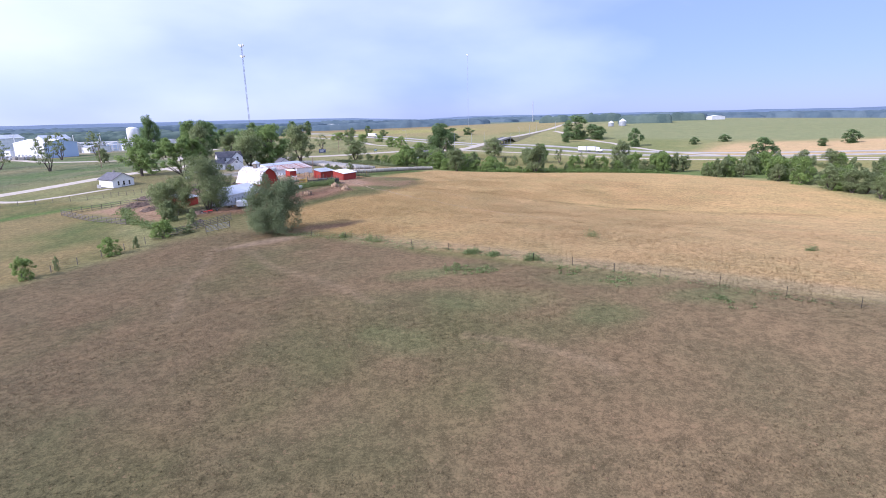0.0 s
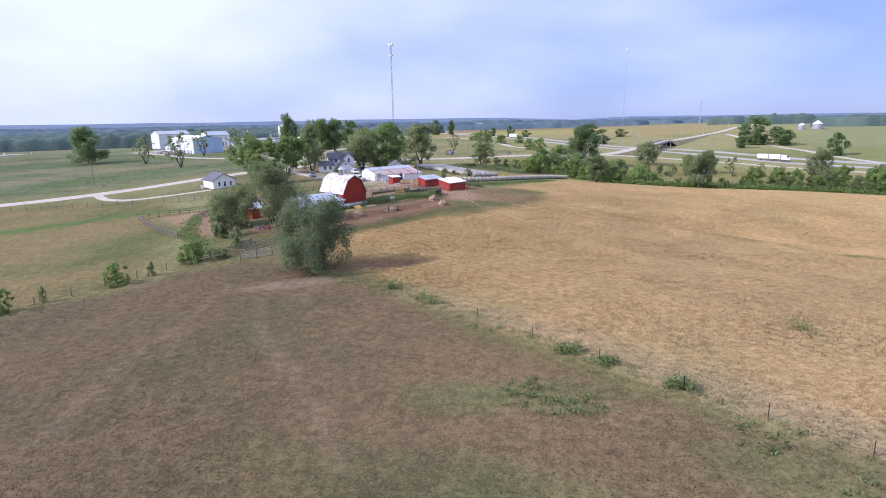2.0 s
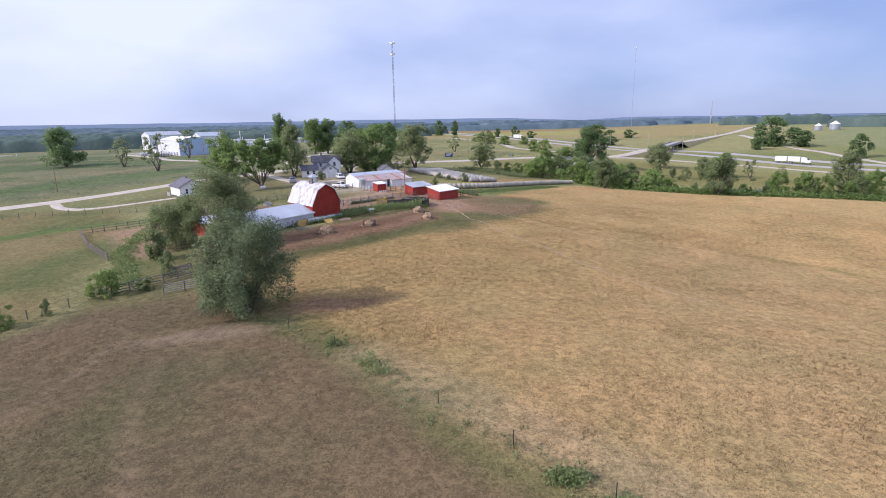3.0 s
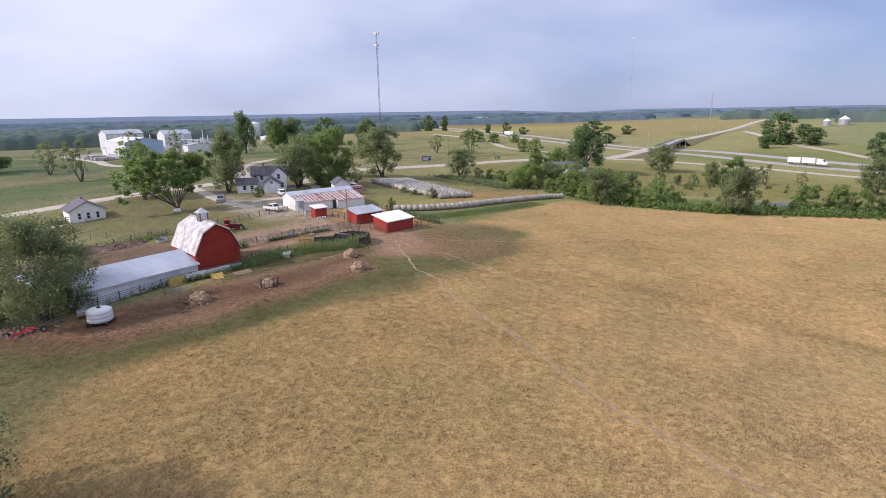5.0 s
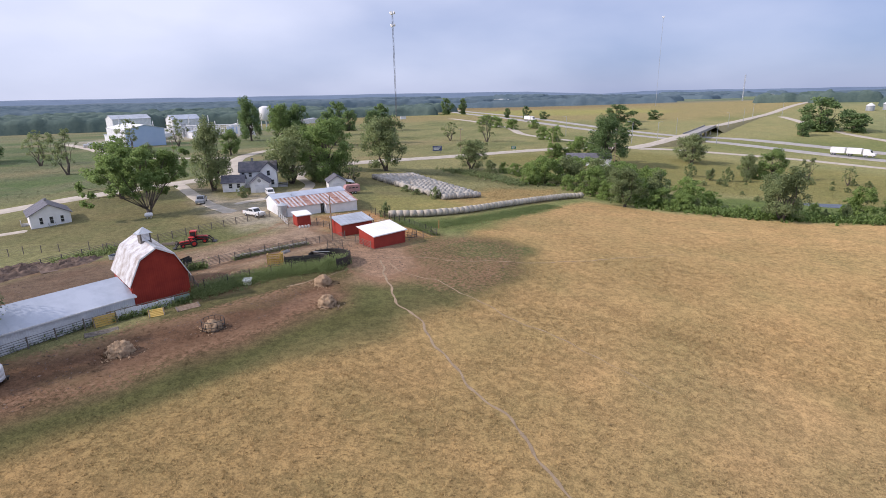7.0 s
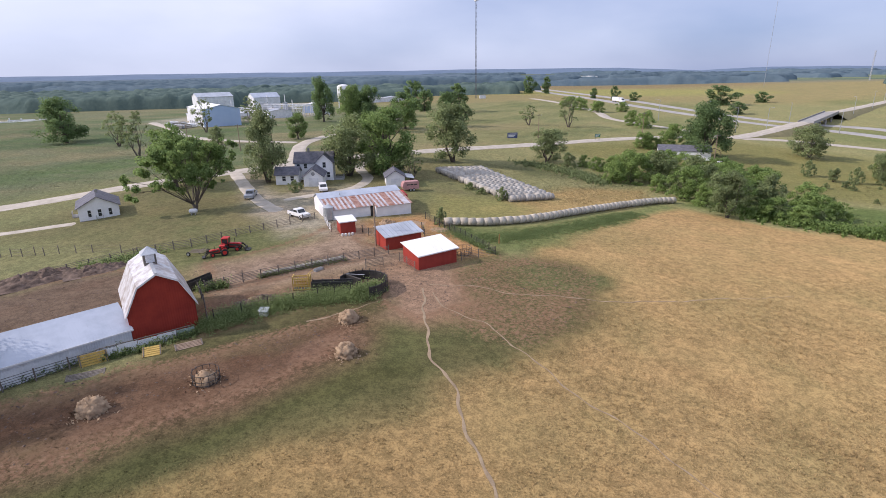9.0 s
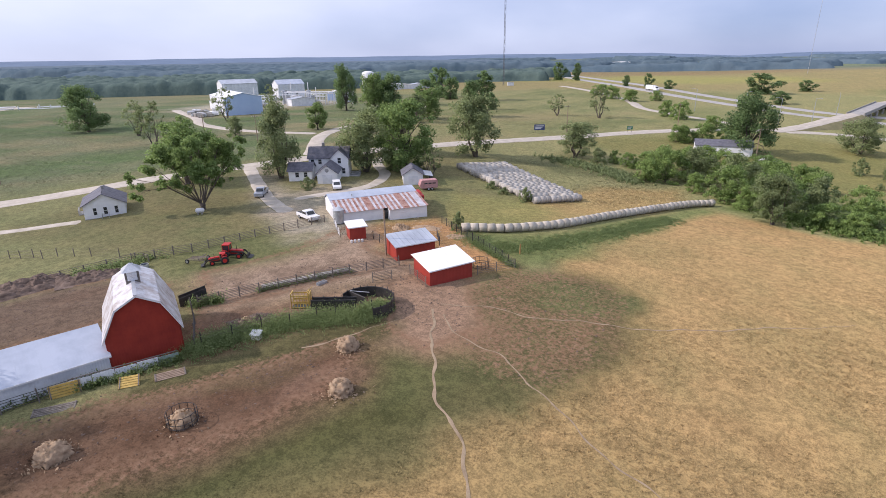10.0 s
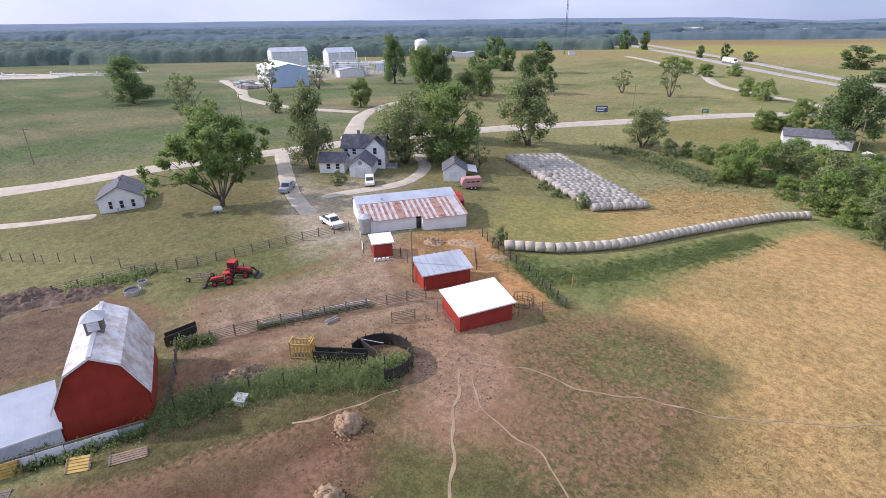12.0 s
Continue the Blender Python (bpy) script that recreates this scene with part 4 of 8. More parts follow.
# the red gambrel barn
def build_barn():
    e = thing("barn", -46.3, 155.5, 59.1, z=0.15, label="red wooden barn with a patched tin gambrel roof", category="barn")
    L, hw, ev, kx, kz, rg = 9.6, 3.3, 3.3, 2.0, 6.15, 7.3
    prof = [(-hw, -0.5), (hw, -0.5), (hw, ev), (kx, kz), (0, rg), (-kx, kz), (-hw, ev)]
    for name, y0, y1 in (("front_gable", 0, 0.2), ("back_gable", L - 0.2, L)):
        part(name, extrude_profile(bmesh.new(), prof, y0, y1), BARN_RED, e)
    for sx in (-1, 1):
        part("side_wall", boxes((sx * hw - 0.1, sx * hw + 0.1, 0.2, L - 0.2, -0.5, ev)), BARN_RED, e)
    xe, ze = hw + 0.32, ev - 0.42
    n = 12
    for sx in (-1, 1):
        for (xa, za, xb, zb, nm) in ((0, rg, kx + 0.03, kz, "upper_roof_panel"), (kx + 0.03, kz, xe, ze, "lower_roof_panel")):
            for k in range(n):
                y0 = -0.3 + (L + 0.6) * k / n
                y1 = -0.3 + (L + 0.6) * (k + 1) / n - 0.015
                bm = bmesh.new()
                p = [(sx * xa, y0, za + 0.03), (sx * xb, y0, zb + 0.03), (sx * xb, y1, zb + 0.03), (sx * xa, y1, za + 0.03)]
                slab(bm, *(p if sx > 0 else p[::-1]), 0.05)
                part(nm, bm, BARN_ROOF, e)
        tr = bmesh.new()
        for (xa, za, xb, zb) in ((0, rg, kx, kz), (kx, kz, xe, ze)):
            slab(tr, (sx * xa, -0.33, za - 0.12), (sx * xb, -0.33, zb - 0.12), (sx * xb, -0.33, zb + 0.09), (sx * xa, -0.33, za + 0.09), 0.03)
        part("rake_trim", tr, WHITE_PAINT, e, "white painted roof edge board")
    part("ridge_cap", boxes((-0.18, 0.18, -0.3, L + 0.3, rg + 0.05, rg + 0.12)), GALV, e)
    # cupola
    cy = 4.7
    c = part("cupola", boxes((-0.66, 0.66, cy - 0.66, cy + 0.66, rg - 0.5, rg + 1.1)), OLD_WOOD, e, "weathered grey wooden cupola")
    for sy in (-1, 1):
        part("louvre", boxes(*[(-0.46, 0.46, cy + sy * 0.69 - 0.02, cy + sy * 0.69 + 0.02, rg + 0.12 + 0.16 * k, rg + 0.26 + 0.16 * k) for k in range(6)]), WHITE_PAINT, c, "white louvre slats")
    bm = bmesh.new()
    bmesh.ops.create_cone(bm, cap_ends=True, segments=4, radius1=1.25, radius2=0.06, depth=0.75, matrix=Matrix.Translation((0, cy, rg + 1.47)) @ Matrix.Rotation(radians(45), 4, "Z"))
    part("cupola_roof", bm, GALV, c)
    return e


build_barn()


def build_lean_shed():
    e = thing("cattle_shed", -53.6, 137.6, 69, z=-0.3, label="long low white cattle shed with a pale tin roof", category="shed")
    L, d = 16.0, 4.4
    part("front_wall", boxes((0, L, 0, 0.1, -0.6, 2.2)), WHITE_TIN, e)
    part("back_wall", boxes((0, L, d - 0.1, d, -0.6, 3.5)), WHITE_TIN, e)
    for x0 in (0, L - 0.1):
        part("end_wall", boxes((x0, x0 + 0.1, 0.1, d - 0.1, -0.6, 2.2)), WHITE_TIN, e)
    n = 18
    for k in range(n):
        a = -0.2 + (L + 0.4) * k / n
        b = -0.2 + (L + 0.4) * (k + 1) / n - 0.002
        part("roof_panel", slab(bmesh.new(), (a, -0.35, 2.15), (b, -0.35, 2.15), (b, d + 0.3, 3.72), (a, d + 0.3, 3.72), 0.05), PALE_ROOF, e)
    part("trim", boxes((-0.2, L + 0.2, -0.39, -0.352, 2.02, 2.2)), WHITE_PAINT, e, "white eave trim")


build_lean_shed()
mono_shed("red_shed", -29.75, 184.7, 60, 6.8, 4.4, 2.25, 3.1, SHED_RED, WHITE_ROOF, "small red shed with a bright white metal roof")
mono_shed("red_shed", -38.5, 190.0, 55.5, 6.4, 3.8, 2.3, 3.0, SHED_RED, GREY_ROOF, "small red shed with a blue-grey metal roof")
mono_shed("red_shed", -50.2, 194.0, 50, 2.7, 2.6, 2.2, 2.5, SHED_RED, WHITE_ROOF, "tiny red shed with a white metal roof")
mono_shed("red_shed", -64.2, 139.5, 69, 5.0, 4.0, 2.4, 3.0, SHED_RED, PALE_ROOF, "old red shed under the willow trees")


def build_long_shed():
    e = thing("machine_shed", -57.5, 200.0, 52, z=0.35, label="long white machine shed with a rust-streaked tin roof", category="shed")
    L, d = 16.8, 10.2
    lo, hi = 2.4, 4.2
    part("front_wall", boxes((0, 8.6, 0, 0.12, -0.5, lo)), WHITE_WALL, e)
    part("front_wall", boxes((9.4, L, -1.2, -1.08, -0.5, lo - 0.25)), WHITE_WALL, e)
    # a dark sheet closes the doorway and stands for the shade within
    part("doorway_shade", boxes((8.6, 9.4, -0.02, 0.06, -0.4, 2.0)), GLASS_AND_SHADE, e, "dark sheet for the shade inside the open doorway")
    part("return_wall", boxes((9.4, 9.5, -1.08, 0.12, -0.5, lo - 0.1)), WHITE_WALL, e)
    part("back_wall", boxes((0, L, d - 0.12, d, -0.5, 3.0)), WHITE_WALL, e)
    for x0 in (0, L - 0.12):
        bm = bmesh.new()
        v = [bm.verts.new((x0 + dx, y, z)) for dx in (0, 0.12) for y, z in ((0.12, -0.5), (d - 0.12, -0.5), (d - 0.12, 3.0), (d - 2.6, hi), (0.12, lo))]
        bm.faces.new(v[:5])
        bm.faces.new(v[5:][::-1])
        for i in range(5):
            bm.faces.new((v[i], v[(i + 1) % 5], v[5 + (i + 1) % 5], v[5 + i]))
        part("end_wall", bm, WHITE_WALL, e)
    part("sliding_door", boxes((-0.08, -0.003, 3.0, 6.2, -0.4, 2.6)), WHITE_TIN, e, "wide white sliding door")
    rnd = random.Random(4)
    n = 38
    s = (hi - lo) / (d - 2.6)
    ym = 5.0
    zm = lo + s * ym
    for k in range(n):
        a = -0.25 + (L + 0.5) * k / n
        b = -0.25 + (L + 0.5) * (k + 1) / n - 0.015
        front = -1.5 if a > 9.0 else -0.3
        zf = lo + s * front if a <= 9.0 else lo - 0.2
        lift = 0.03 + 0.012 * (k % 2)
        rust = rnd.random() < 0.62 and k > 1
        part("roof_panel", slab(bmesh.new(), (a, front, zf + lift), (b, front, zf + lift), (b, ym, zm + lift), (a, ym, zm + lift), 0.04), RUST_PANEL if (k % 2 == 1) != (rust and k % 7 == 0) else BARE_PANEL, e)
    for k in range(12):
        a = -0.25 + (L + 0.5) * k / 12
        b = -0.25 + (L + 0.5) * (k + 1) / 12 - 0.012
        part("ridge_panel", slab(bmesh.new(), (a, ym - 0.15, zm + 0.05), (b, ym - 0.15, zm + 0.05), (b, d - 2.6, hi + 0.08), (a, d - 2.6, hi + 0.08), 0.04), PALE_ROOF, e)
        part("back_panel", slab(bmesh.new(), (a, d - 2.6, hi + 0.08), (b, d - 2.6, hi + 0.08), (b, d + 0.4, 2.95), (a, d + 0.4, 2.95), 0.04), PALE_ROOF, e)
    v = part("roof_vent", bars([((4.2, 5.6, zm), (4.2, 5.6, zm + 0.7)), ((9.3, 2.0, lo + 0.4), (9.3, 2.0, lo + 0.95))], 0.12, 8), GALV, e)
    return e


build_long_shed()


def build_bin():
    e = thing("feed_bin", -57.6, 200.4, 0, label="small galvanised steel feed bin with ribbed rings", category="bin")
    bm = bmesh.new()
    bmesh.ops.create_cone(bm, cap_ends=True, segments=20, radius1=0.95, radius2=0.95, depth=2.4, matrix=Matrix.Translation((0, 0, 1.4)))
    body = part("body", bm, GALV, e)
    for k in range(6):
        bm = bmesh.new()
        bmesh.ops.create_cone(bm, cap_ends=True, segments=20, radius1=0.98, radius2=0.98, depth=0.05, matrix=Matrix.Translation((0, 0, 0.4 + 0.4 * k)))
        part("hoop", bm, GALV, body)
    bm = bmesh.new()
    bmesh.ops.create_cone(bm, cap_ends=True, segments=20, radius1=1.02, radius2=0.2, depth=0.55, matrix=Matrix.Translation((0, 0, 2.88)))
    part("roof_cone", bm, GALV, e)
    part("leg", bars(ring_posts(4, 0.9, -0.2, 0.3, 0.05), 0.05), DARK_STEEL, e)


build_bin()


def build_little_house():
    e = thing("small_house", -106.9, 183.2, 57.5, label="small one-storey white house with a dark shingle roof", category="house", sink=0.1)
    w, d = 7.2, 8.6
    gable_block(e, 0, w, 0, d, 2.9, 4.9, WHITE_WALL, SHINGLE, 0.4)
    for wx in (1.9, 5.6):
        window(e, wx, 0, 0.95, 0.55, 1.35)
    window(e, 3.7, 0, 0.9, 0.6, 1.4)
    window(e, w, 2.5, 1.0, 0.8, 1.3, "side")
    window(e, w, 6.0, 1.0, 0.8, 1.3, "side")
    part("foundation", boxes((-0.05, w + 0.05, -0.05, d + 0.05, -0.7, 0.25)), CONCRETE, e)
    st = part("steps", boxes((3.0, 4.2, -1.1, -0.06, -0.5, 0.2), (3.0, 4.2, -1.5, -1.1, -0.5, 0.0)), GREY_WOOD, e)
    part("handrail", bars([((3.0, -1.5, 0), (3.0, -1.5, 0.9)), ((3.0, -0.1, 0.2), (3.0, -0.1, 1.1)), ((3.0, -1.5, 0.9), (3.0, -0.1, 1.1)), ((4.2, -1.5, 0), (4.2, -1.5, 0.9)), ((4.2, -1.5, 0.9), (4.2, -0.1, 1.1))], 0.04), GREY_WOOD, st)
    part("chimney", boxes((3.4, 3.9, 5.0, 5.5, 4.4, 5.6)), CONCRETE, e)
    part("porch", boxes((-1.4, -0.06, 5.0, 7.6, -0.5, 0.3), (-1.4, -1.3, 5.0, 7.6, 0.3, 1.2)), GREY_WOOD, e)


build_little_house()


def build_farmhouse():
    e = thing("farmhouse", -79.4, 231.7, 31, label="white two-storey farmhouse with dark shingle roofs and low wings", category="house", sink=0.1)
    # main body, ridge along the front; a gable at its right end
    gable_block(e, 0.0, 6.2, -9.6, -0.1, 4.7, 6.9, WHITE_WALL, SHINGLE, 0.35, swap=True)
    gable_block(e, -4.2, 0.0, -0.8, 3.6, 4.7, 6.7, WHITE_WALL, SHINGLE, 0.3)
    # low wing and garage
    gable_block(e, -5.0, 0.0, -13.6, -8.2, 2.6, 4.1, WHITE_WALL, SHINGLE, 0.35, swap=True)
    gable_block(e, -6.4, -1.8, -7.9, -0.8, 2.5, 4.2, WHITE_WALL, SHINGLE, 0.35)
    window(e, -2.1, -0.8, 3.4, 0.75, 1.3)
    window(e, -1.2, -0.8, 0.9, 0.75, 1.3)
    window(e, -6.9, 0.0, 3.2, 0.75, 1.1)
    window(e, -8.7, 0.0, 3.2, 0.75, 1.1)
    window(e, -9.6, -5.0, 1.1, 0.8, 1.1)
    window(e, -11.6, -5.0, 1.1, 0.8, 1.1)
    window(e, 0.0, 1.5, 1.0, 0.8, 1.3, "side")
    window(e, 0.0, 1.5, 3.5, 0.8, 1.2, "side")
    part("garage_door", boxes((-5.2, -2.9, -7.96, -7.903, 0, 2.1)), WHITE_TIN, e, "white overhead garage door")
    bm = bmesh.new()
    bmesh.ops.create_cone(bm, cap_ends=True, segments=16, radius1=0.45, radius2=0.45, depth=0.08, matrix=Matrix.Translation((-4.1, -7.93, 3.1)) @ Matrix.Rotation(radians(90), 4, "X"))
    part("round_vent", bm, GREY_WOOD, e, "round grey gable vent")
    part("chimney", boxes((-6.6, -6.0, 2.8, 3.4, 6.2, 7.9)), CONCRETE, e)
    dk = part("deck", boxes((0.1, 2.6, -0.5, 3.4, -0.4, 0.35)), GREY_WOOD, e)
    part("deck_rail", bars([((0.2, -0.4, 0.3), (0.2, -0.4, 1.3)), ((2.5, -0.4, 0.3), (2.5, -0.4, 1.3)), ((2.5, 3.3, 0.3), (2.5, 3.3, 1.3)), ((0.2, -0.4, 1.25), (2.5, -0.4, 1.25)), ((2.5, -0.4, 1.25), (2.5, 3.3, 1.25)), ((0.2, -0.4, 0.8), (2.5, -0.4, 0.8)), ((2.5, -0.4, 0.8), (2.5, 3.3, 0.8))], 0.05), GREY_WOOD, dk)


build_farmhouse()


def build_small_garage():
    e = thing("garage", -63.6, 231.6, 35, label="small white garage with a dark shingle roof", category="garage", sink=0.1)
    gable_block(e, 0, 4.6, 0, 6.2, 2.4, 3.9, WHITE_WALL, SHINGLE, 0.35)
    part("awning", slab(bmesh.new(), (4.6, 0.2, 2.2), (7.0, 0.2, 1.8), (7.0, 6.0, 1.8), (4.6, 6.0, 2.2), 0.08), GREY_ROOF, e)
    part("awning_post", bars([((6.9, 0.4, -0.2), (6.9, 0.4, 1.8)), ((6.9, 5.8, -0.2), (6.9, 5.8, 1.8))], 0.06), OLD_WOOD, e)
    part("door", boxes((1.2, 3.4, -0.05, -0.003, 0, 2.0)), WHITE_TIN, e)


build_small_garage()


# ---- trees and bushes ----
def quads_object(name, centers, size, mat, parent, rng, hang=0.0, long=1.0, label="", round_to=None, spread=(1, 1, 1), wide=1.0, facing=None):
    """Many small leaves, each a four-cornered blade turned its own way."""
    n = len(centers)
    a = rng.normal(size=(n, 3))
    a[:, 2] -= hang
    a /= np.linalg.norm(a, axis=1)[:, None]
    b = np.cross(a, rng.normal(size=(n, 3)))
    b /= np.linalg.norm(b, axis=1)[:, None] + 1e-9
    s = (size * rng.uniform(0.6, 1.3, n))[:, None]
    p = np.stack([centers - a * s * 0.5 * long, centers - a * s * 0.05 * long + b * s * 0.5 * wide, centers + a * s * 0.5 * long, centers - a * s * 0.05 * long - b * s * 0.5 * wide], 1).reshape(-1, 3)
    me = bpy.data.meshes.new(name)
    me.vertices.add(4 * n)
    me.vertices.foreach_set("co", p.ravel())
    me.loops.add(4 * n)
    me.loops.foreach_set("vertex_index", np.arange(4 * n, dtype=np.int32))
    me.polygons.add(n)
    me.polygons.foreach_set("loop_start", np.arange(0, 4 * n, 4, dtype=np.int32))
    me.update(calc_edges=True)
    if facing is not None or round_to is not None:
        nm = facing if facing is not None else (centers - np.array(round_to)) / np.array(spread)
        nm /= np.linalg.norm(nm, axis=1)[:, None] + 1e-6
        nm = nm + rng.normal(size=(n, 3)) * 0.5 + np.array([0, 0, 0.35])
        nm /= np.linalg.norm(nm, axis=1)[:, None] + 1e-6
        q = p.reshape(n, 4, 3)
        flip = np.einsum("ij,ij->i", np.cross(q[:, 1] - q[:, 0], q[:, 3] - q[:, 0]), nm) < 0
        q[flip] = q[flip][:, [0, 3, 2, 1]]
        me.vertices.foreach_set("co", q.ravel())
        me.update()
        me.normals_split_custom_set_from_vertices(np.repeat(nm, 4, axis=0).tolist())
    me.materials.append(mat)
    ob = new(name, me)
    if parent is not None:
        ob.parent = parent
    if label:
        ob["label"] = label
    return ob


def crown_lobes(rng, H, R, base_h, lobe_n, lobe_r, low):
    """Uneven leaf masses from the skirt of the crown to its top, each a centre and a radius."""
    lobes = []
    depth = H - base_h
    for k in range(lobe_n):
        u = low + (0.90 - low) * (k + 0.5) / lobe_n + rng.normal() * 0.03
        reach = R * math.sqrt(max(0.08, 1 - ((u - 0.42) / 0.64) ** 2))
        az = 2.4 * k + rng.normal() * 0.45
        size = R * rng.uniform(0.36, 0.58) * lobe_r
        out = max(0.0, reach * rng.uniform(0.82, 1.08) - size * 0.85)
        lobes.append((np.array([math.cos(az) * out, math.sin(az) * out, base_h + u * depth - 0.15 * size]), size))
    for u in (0.30, 0.55, 0.78):
        lobes.append((np.array([rng.normal() * 0.1 * R, rng.normal() * 0.1 * R, base_h + u * depth]), 0.5 * R * lobe_r))
    lobes.append((np.array([0.1 * R, -0.05 * R, H - 0.42 * R]), 0.42 * R * lobe_r))
    return lobes


def grow(e, seed, H, R, mat, trunk=0.25, leaf=0.3, count=6000, stems=1, droop=0.0, thick=0.28, clumps=90, clump=0.42, lobe_n=11, lobe_r=1.0, low=0.02, lobes=None):
    """A trunk that forks into limbs, one or more to each leaf mass, with leaves in clumps round the twigs.
    H height, R crown radius, trunk the bare share, low where the skirt begins, clump the size of a tuft against its mass."""
    rng = np.random.default_rng(seed)
    base_h = H * trunk
    if lobes is None:
        lobes = crown_lobes(rng, H, R, base_h, lobe_n, lobe_r, low)
    else:
        lobes = [(np.array(q[:3], float), q[3]) for q in lobes]
    wood = bmesh.new()
    tops = []
    for s in range(stems):
        az = 2 * math.pi * s / stems + seed
        sway = (0.0 if stems == 1 else 0.42) + abs(rng.normal()) * 0.06
        top = np.array([math.cos(az) * sway * base_h, math.sin(az) * sway * base_h, base_h])
        tr = thick * (1 if stems == 1 else 0.72)
        mid = top * 0.5 + rng.normal(size=3) * np.array([0.05, 0.05, 0]) * base_h
        tube(wood, (0, 0, -0.4), mid, tr * 1.35, tr * 1.02, 8)
        tube(wood, mid, top, tr * 1.02, tr * 0.82, 8)
        tops.append((top, tr))
    centre = np.mean([q for q, _ in lobes], axis=0)
    tips, size_of, mass_of = [], [], []
    share = np.array([q ** 2 for _, q in lobes])
    share = np.maximum(2, np.round(clumps * share / share.sum())).astype(int)
    for (mid, size), n in zip(lobes, share):
        top, tr = min(tops, key=lambda q: np.linalg.norm((q[0] - mid)[:2]))
        d = mid - top
        bend = top + d * 0.5 + np.array([0, 0, 0.14 * np.linalg.norm(d[:2])]) + rng.normal(size=3) * 0.05 * np.linalg.norm(d)
        girth = tr * min(0.62, 0.22 + 0.4 * size / R)
        tube(wood, top * 0.96, bend, girth, girth * 0.6, 6)
        tube(wood, bend, mid, girth * 0.6, girth * 0.3, 5)
        for k in range(n):
            dirn = rng.normal(size=3) + 0.9 * (mid - centre) / (np.linalg.norm(mid - centre) + 0.3 * R)
            dirn[2] += 0.15
            dirn /= np.linalg.norm(dirn)
            tip = mid + dirn * size * rng.uniform(0.3, 0.95)
            tip[2] -= droop * size * rng.uniform(0.2, 0.9)
            tube(wood, mid if k % 2 else bend * 0.4 + mid * 0.6, tip, girth * 0.2, girth * 0.07, 4)
            tips.append(tip)
            size_of.append(size * clump * rng.uniform(0.7, 1.35))
            mass_of.append(mid)
    part("trunk", wood, BARK, e)
    tips, size_of, mass_of = np.array(tips), np.array(size_of), np.array(mass_of)
    per = size_of ** 2
    per = np.maximum(6, np.round(count * per / per.sum())).astype(int)
    which = np.repeat(np.arange(len(tips)), per)
    n = len(which)
    g = rng.normal(size=(n, 3))
    g /= np.linalg.norm(g, axis=1)[:, None]
    g *= (rng.random(n) ** 0.45)[:, None]
    rad = size_of[which][:, None]
    c = tips[which] + g * rad * np.array([1, 1, 0.8])
    if droop:
        c[:, 2] -= np.abs(rng.normal(size=n)) * size_of[which] * droop * 2.4
    keep = c[:, 2] > (0.06 * H if trunk > 0.08 else 0.0)
    c, g, which = c[keep], g[keep], which[keep]
    around = c - mass_of[which]
    around /= np.linalg.norm(around, axis=1)[:, None] + 1e-6
    whole = c - centre
    whole /= np.linalg.norm(whole, axis=1)[:, None] + 1e-6
    nm = 0.42 * g + 0.35 * around + 0.4 * whole + rng.normal(size=c.shape) * 0.3 + np.array([0, 0, 0.65])
    nm /= np.linalg.norm(nm, axis=1)[:, None] + 1e-6
    quads_object("crown", c, leaf, mat, e, rng, hang=droop * 2, long=1.0 + droop, facing=nm)
    return e


def tree_thing(name, x, y, label, group="", category="tree", rz=0):
    return thing(name, x, y, rz, label=label, category=category, group=group, sink=0.1)


# the lone tree in the pasture, and the willows by the old shed
grow(tree_thing("tree", -30.6, 104.6, "lone dense willow tree casting shade on the pasture"), 11, 11.6, 6.1, LEAF_BLUE, 0.16, 0.15, 46000, 3, 0.34, 0.26, 230, 0.34, 15, 0.95, -0.02)
grow(tree_thing("tree", -56.0, 134.8, "large spreading willow tree beside the red shed", "willows"), 12, 13.2, 6.9, LEAF_OLIVE, 0.26, 0.17, 36000, 3, 0.32, 0.3, 190, 0.34, 13, 0.92, 0.0)
grow(tree_thing("tree", -64.2, 132.3, "rounded willow tree beside the pens", "willows"), 13, 8.8, 5.5, LEAF_OLIVE, 0.22, 0.17, 24000, 2, 0.3, 0.24, 140, 0.36, 12, 0.95, 0.0)
grow(tree_thing("tree", -60.5, 124.0, "young willow with pale yellow-green leaves", "willows"), 14, 4.6, 2.4, LEAF_OLIVE, 0.2, 0.24, 3000, 1, 0.3, 0.1, 40, 0.42, 8)
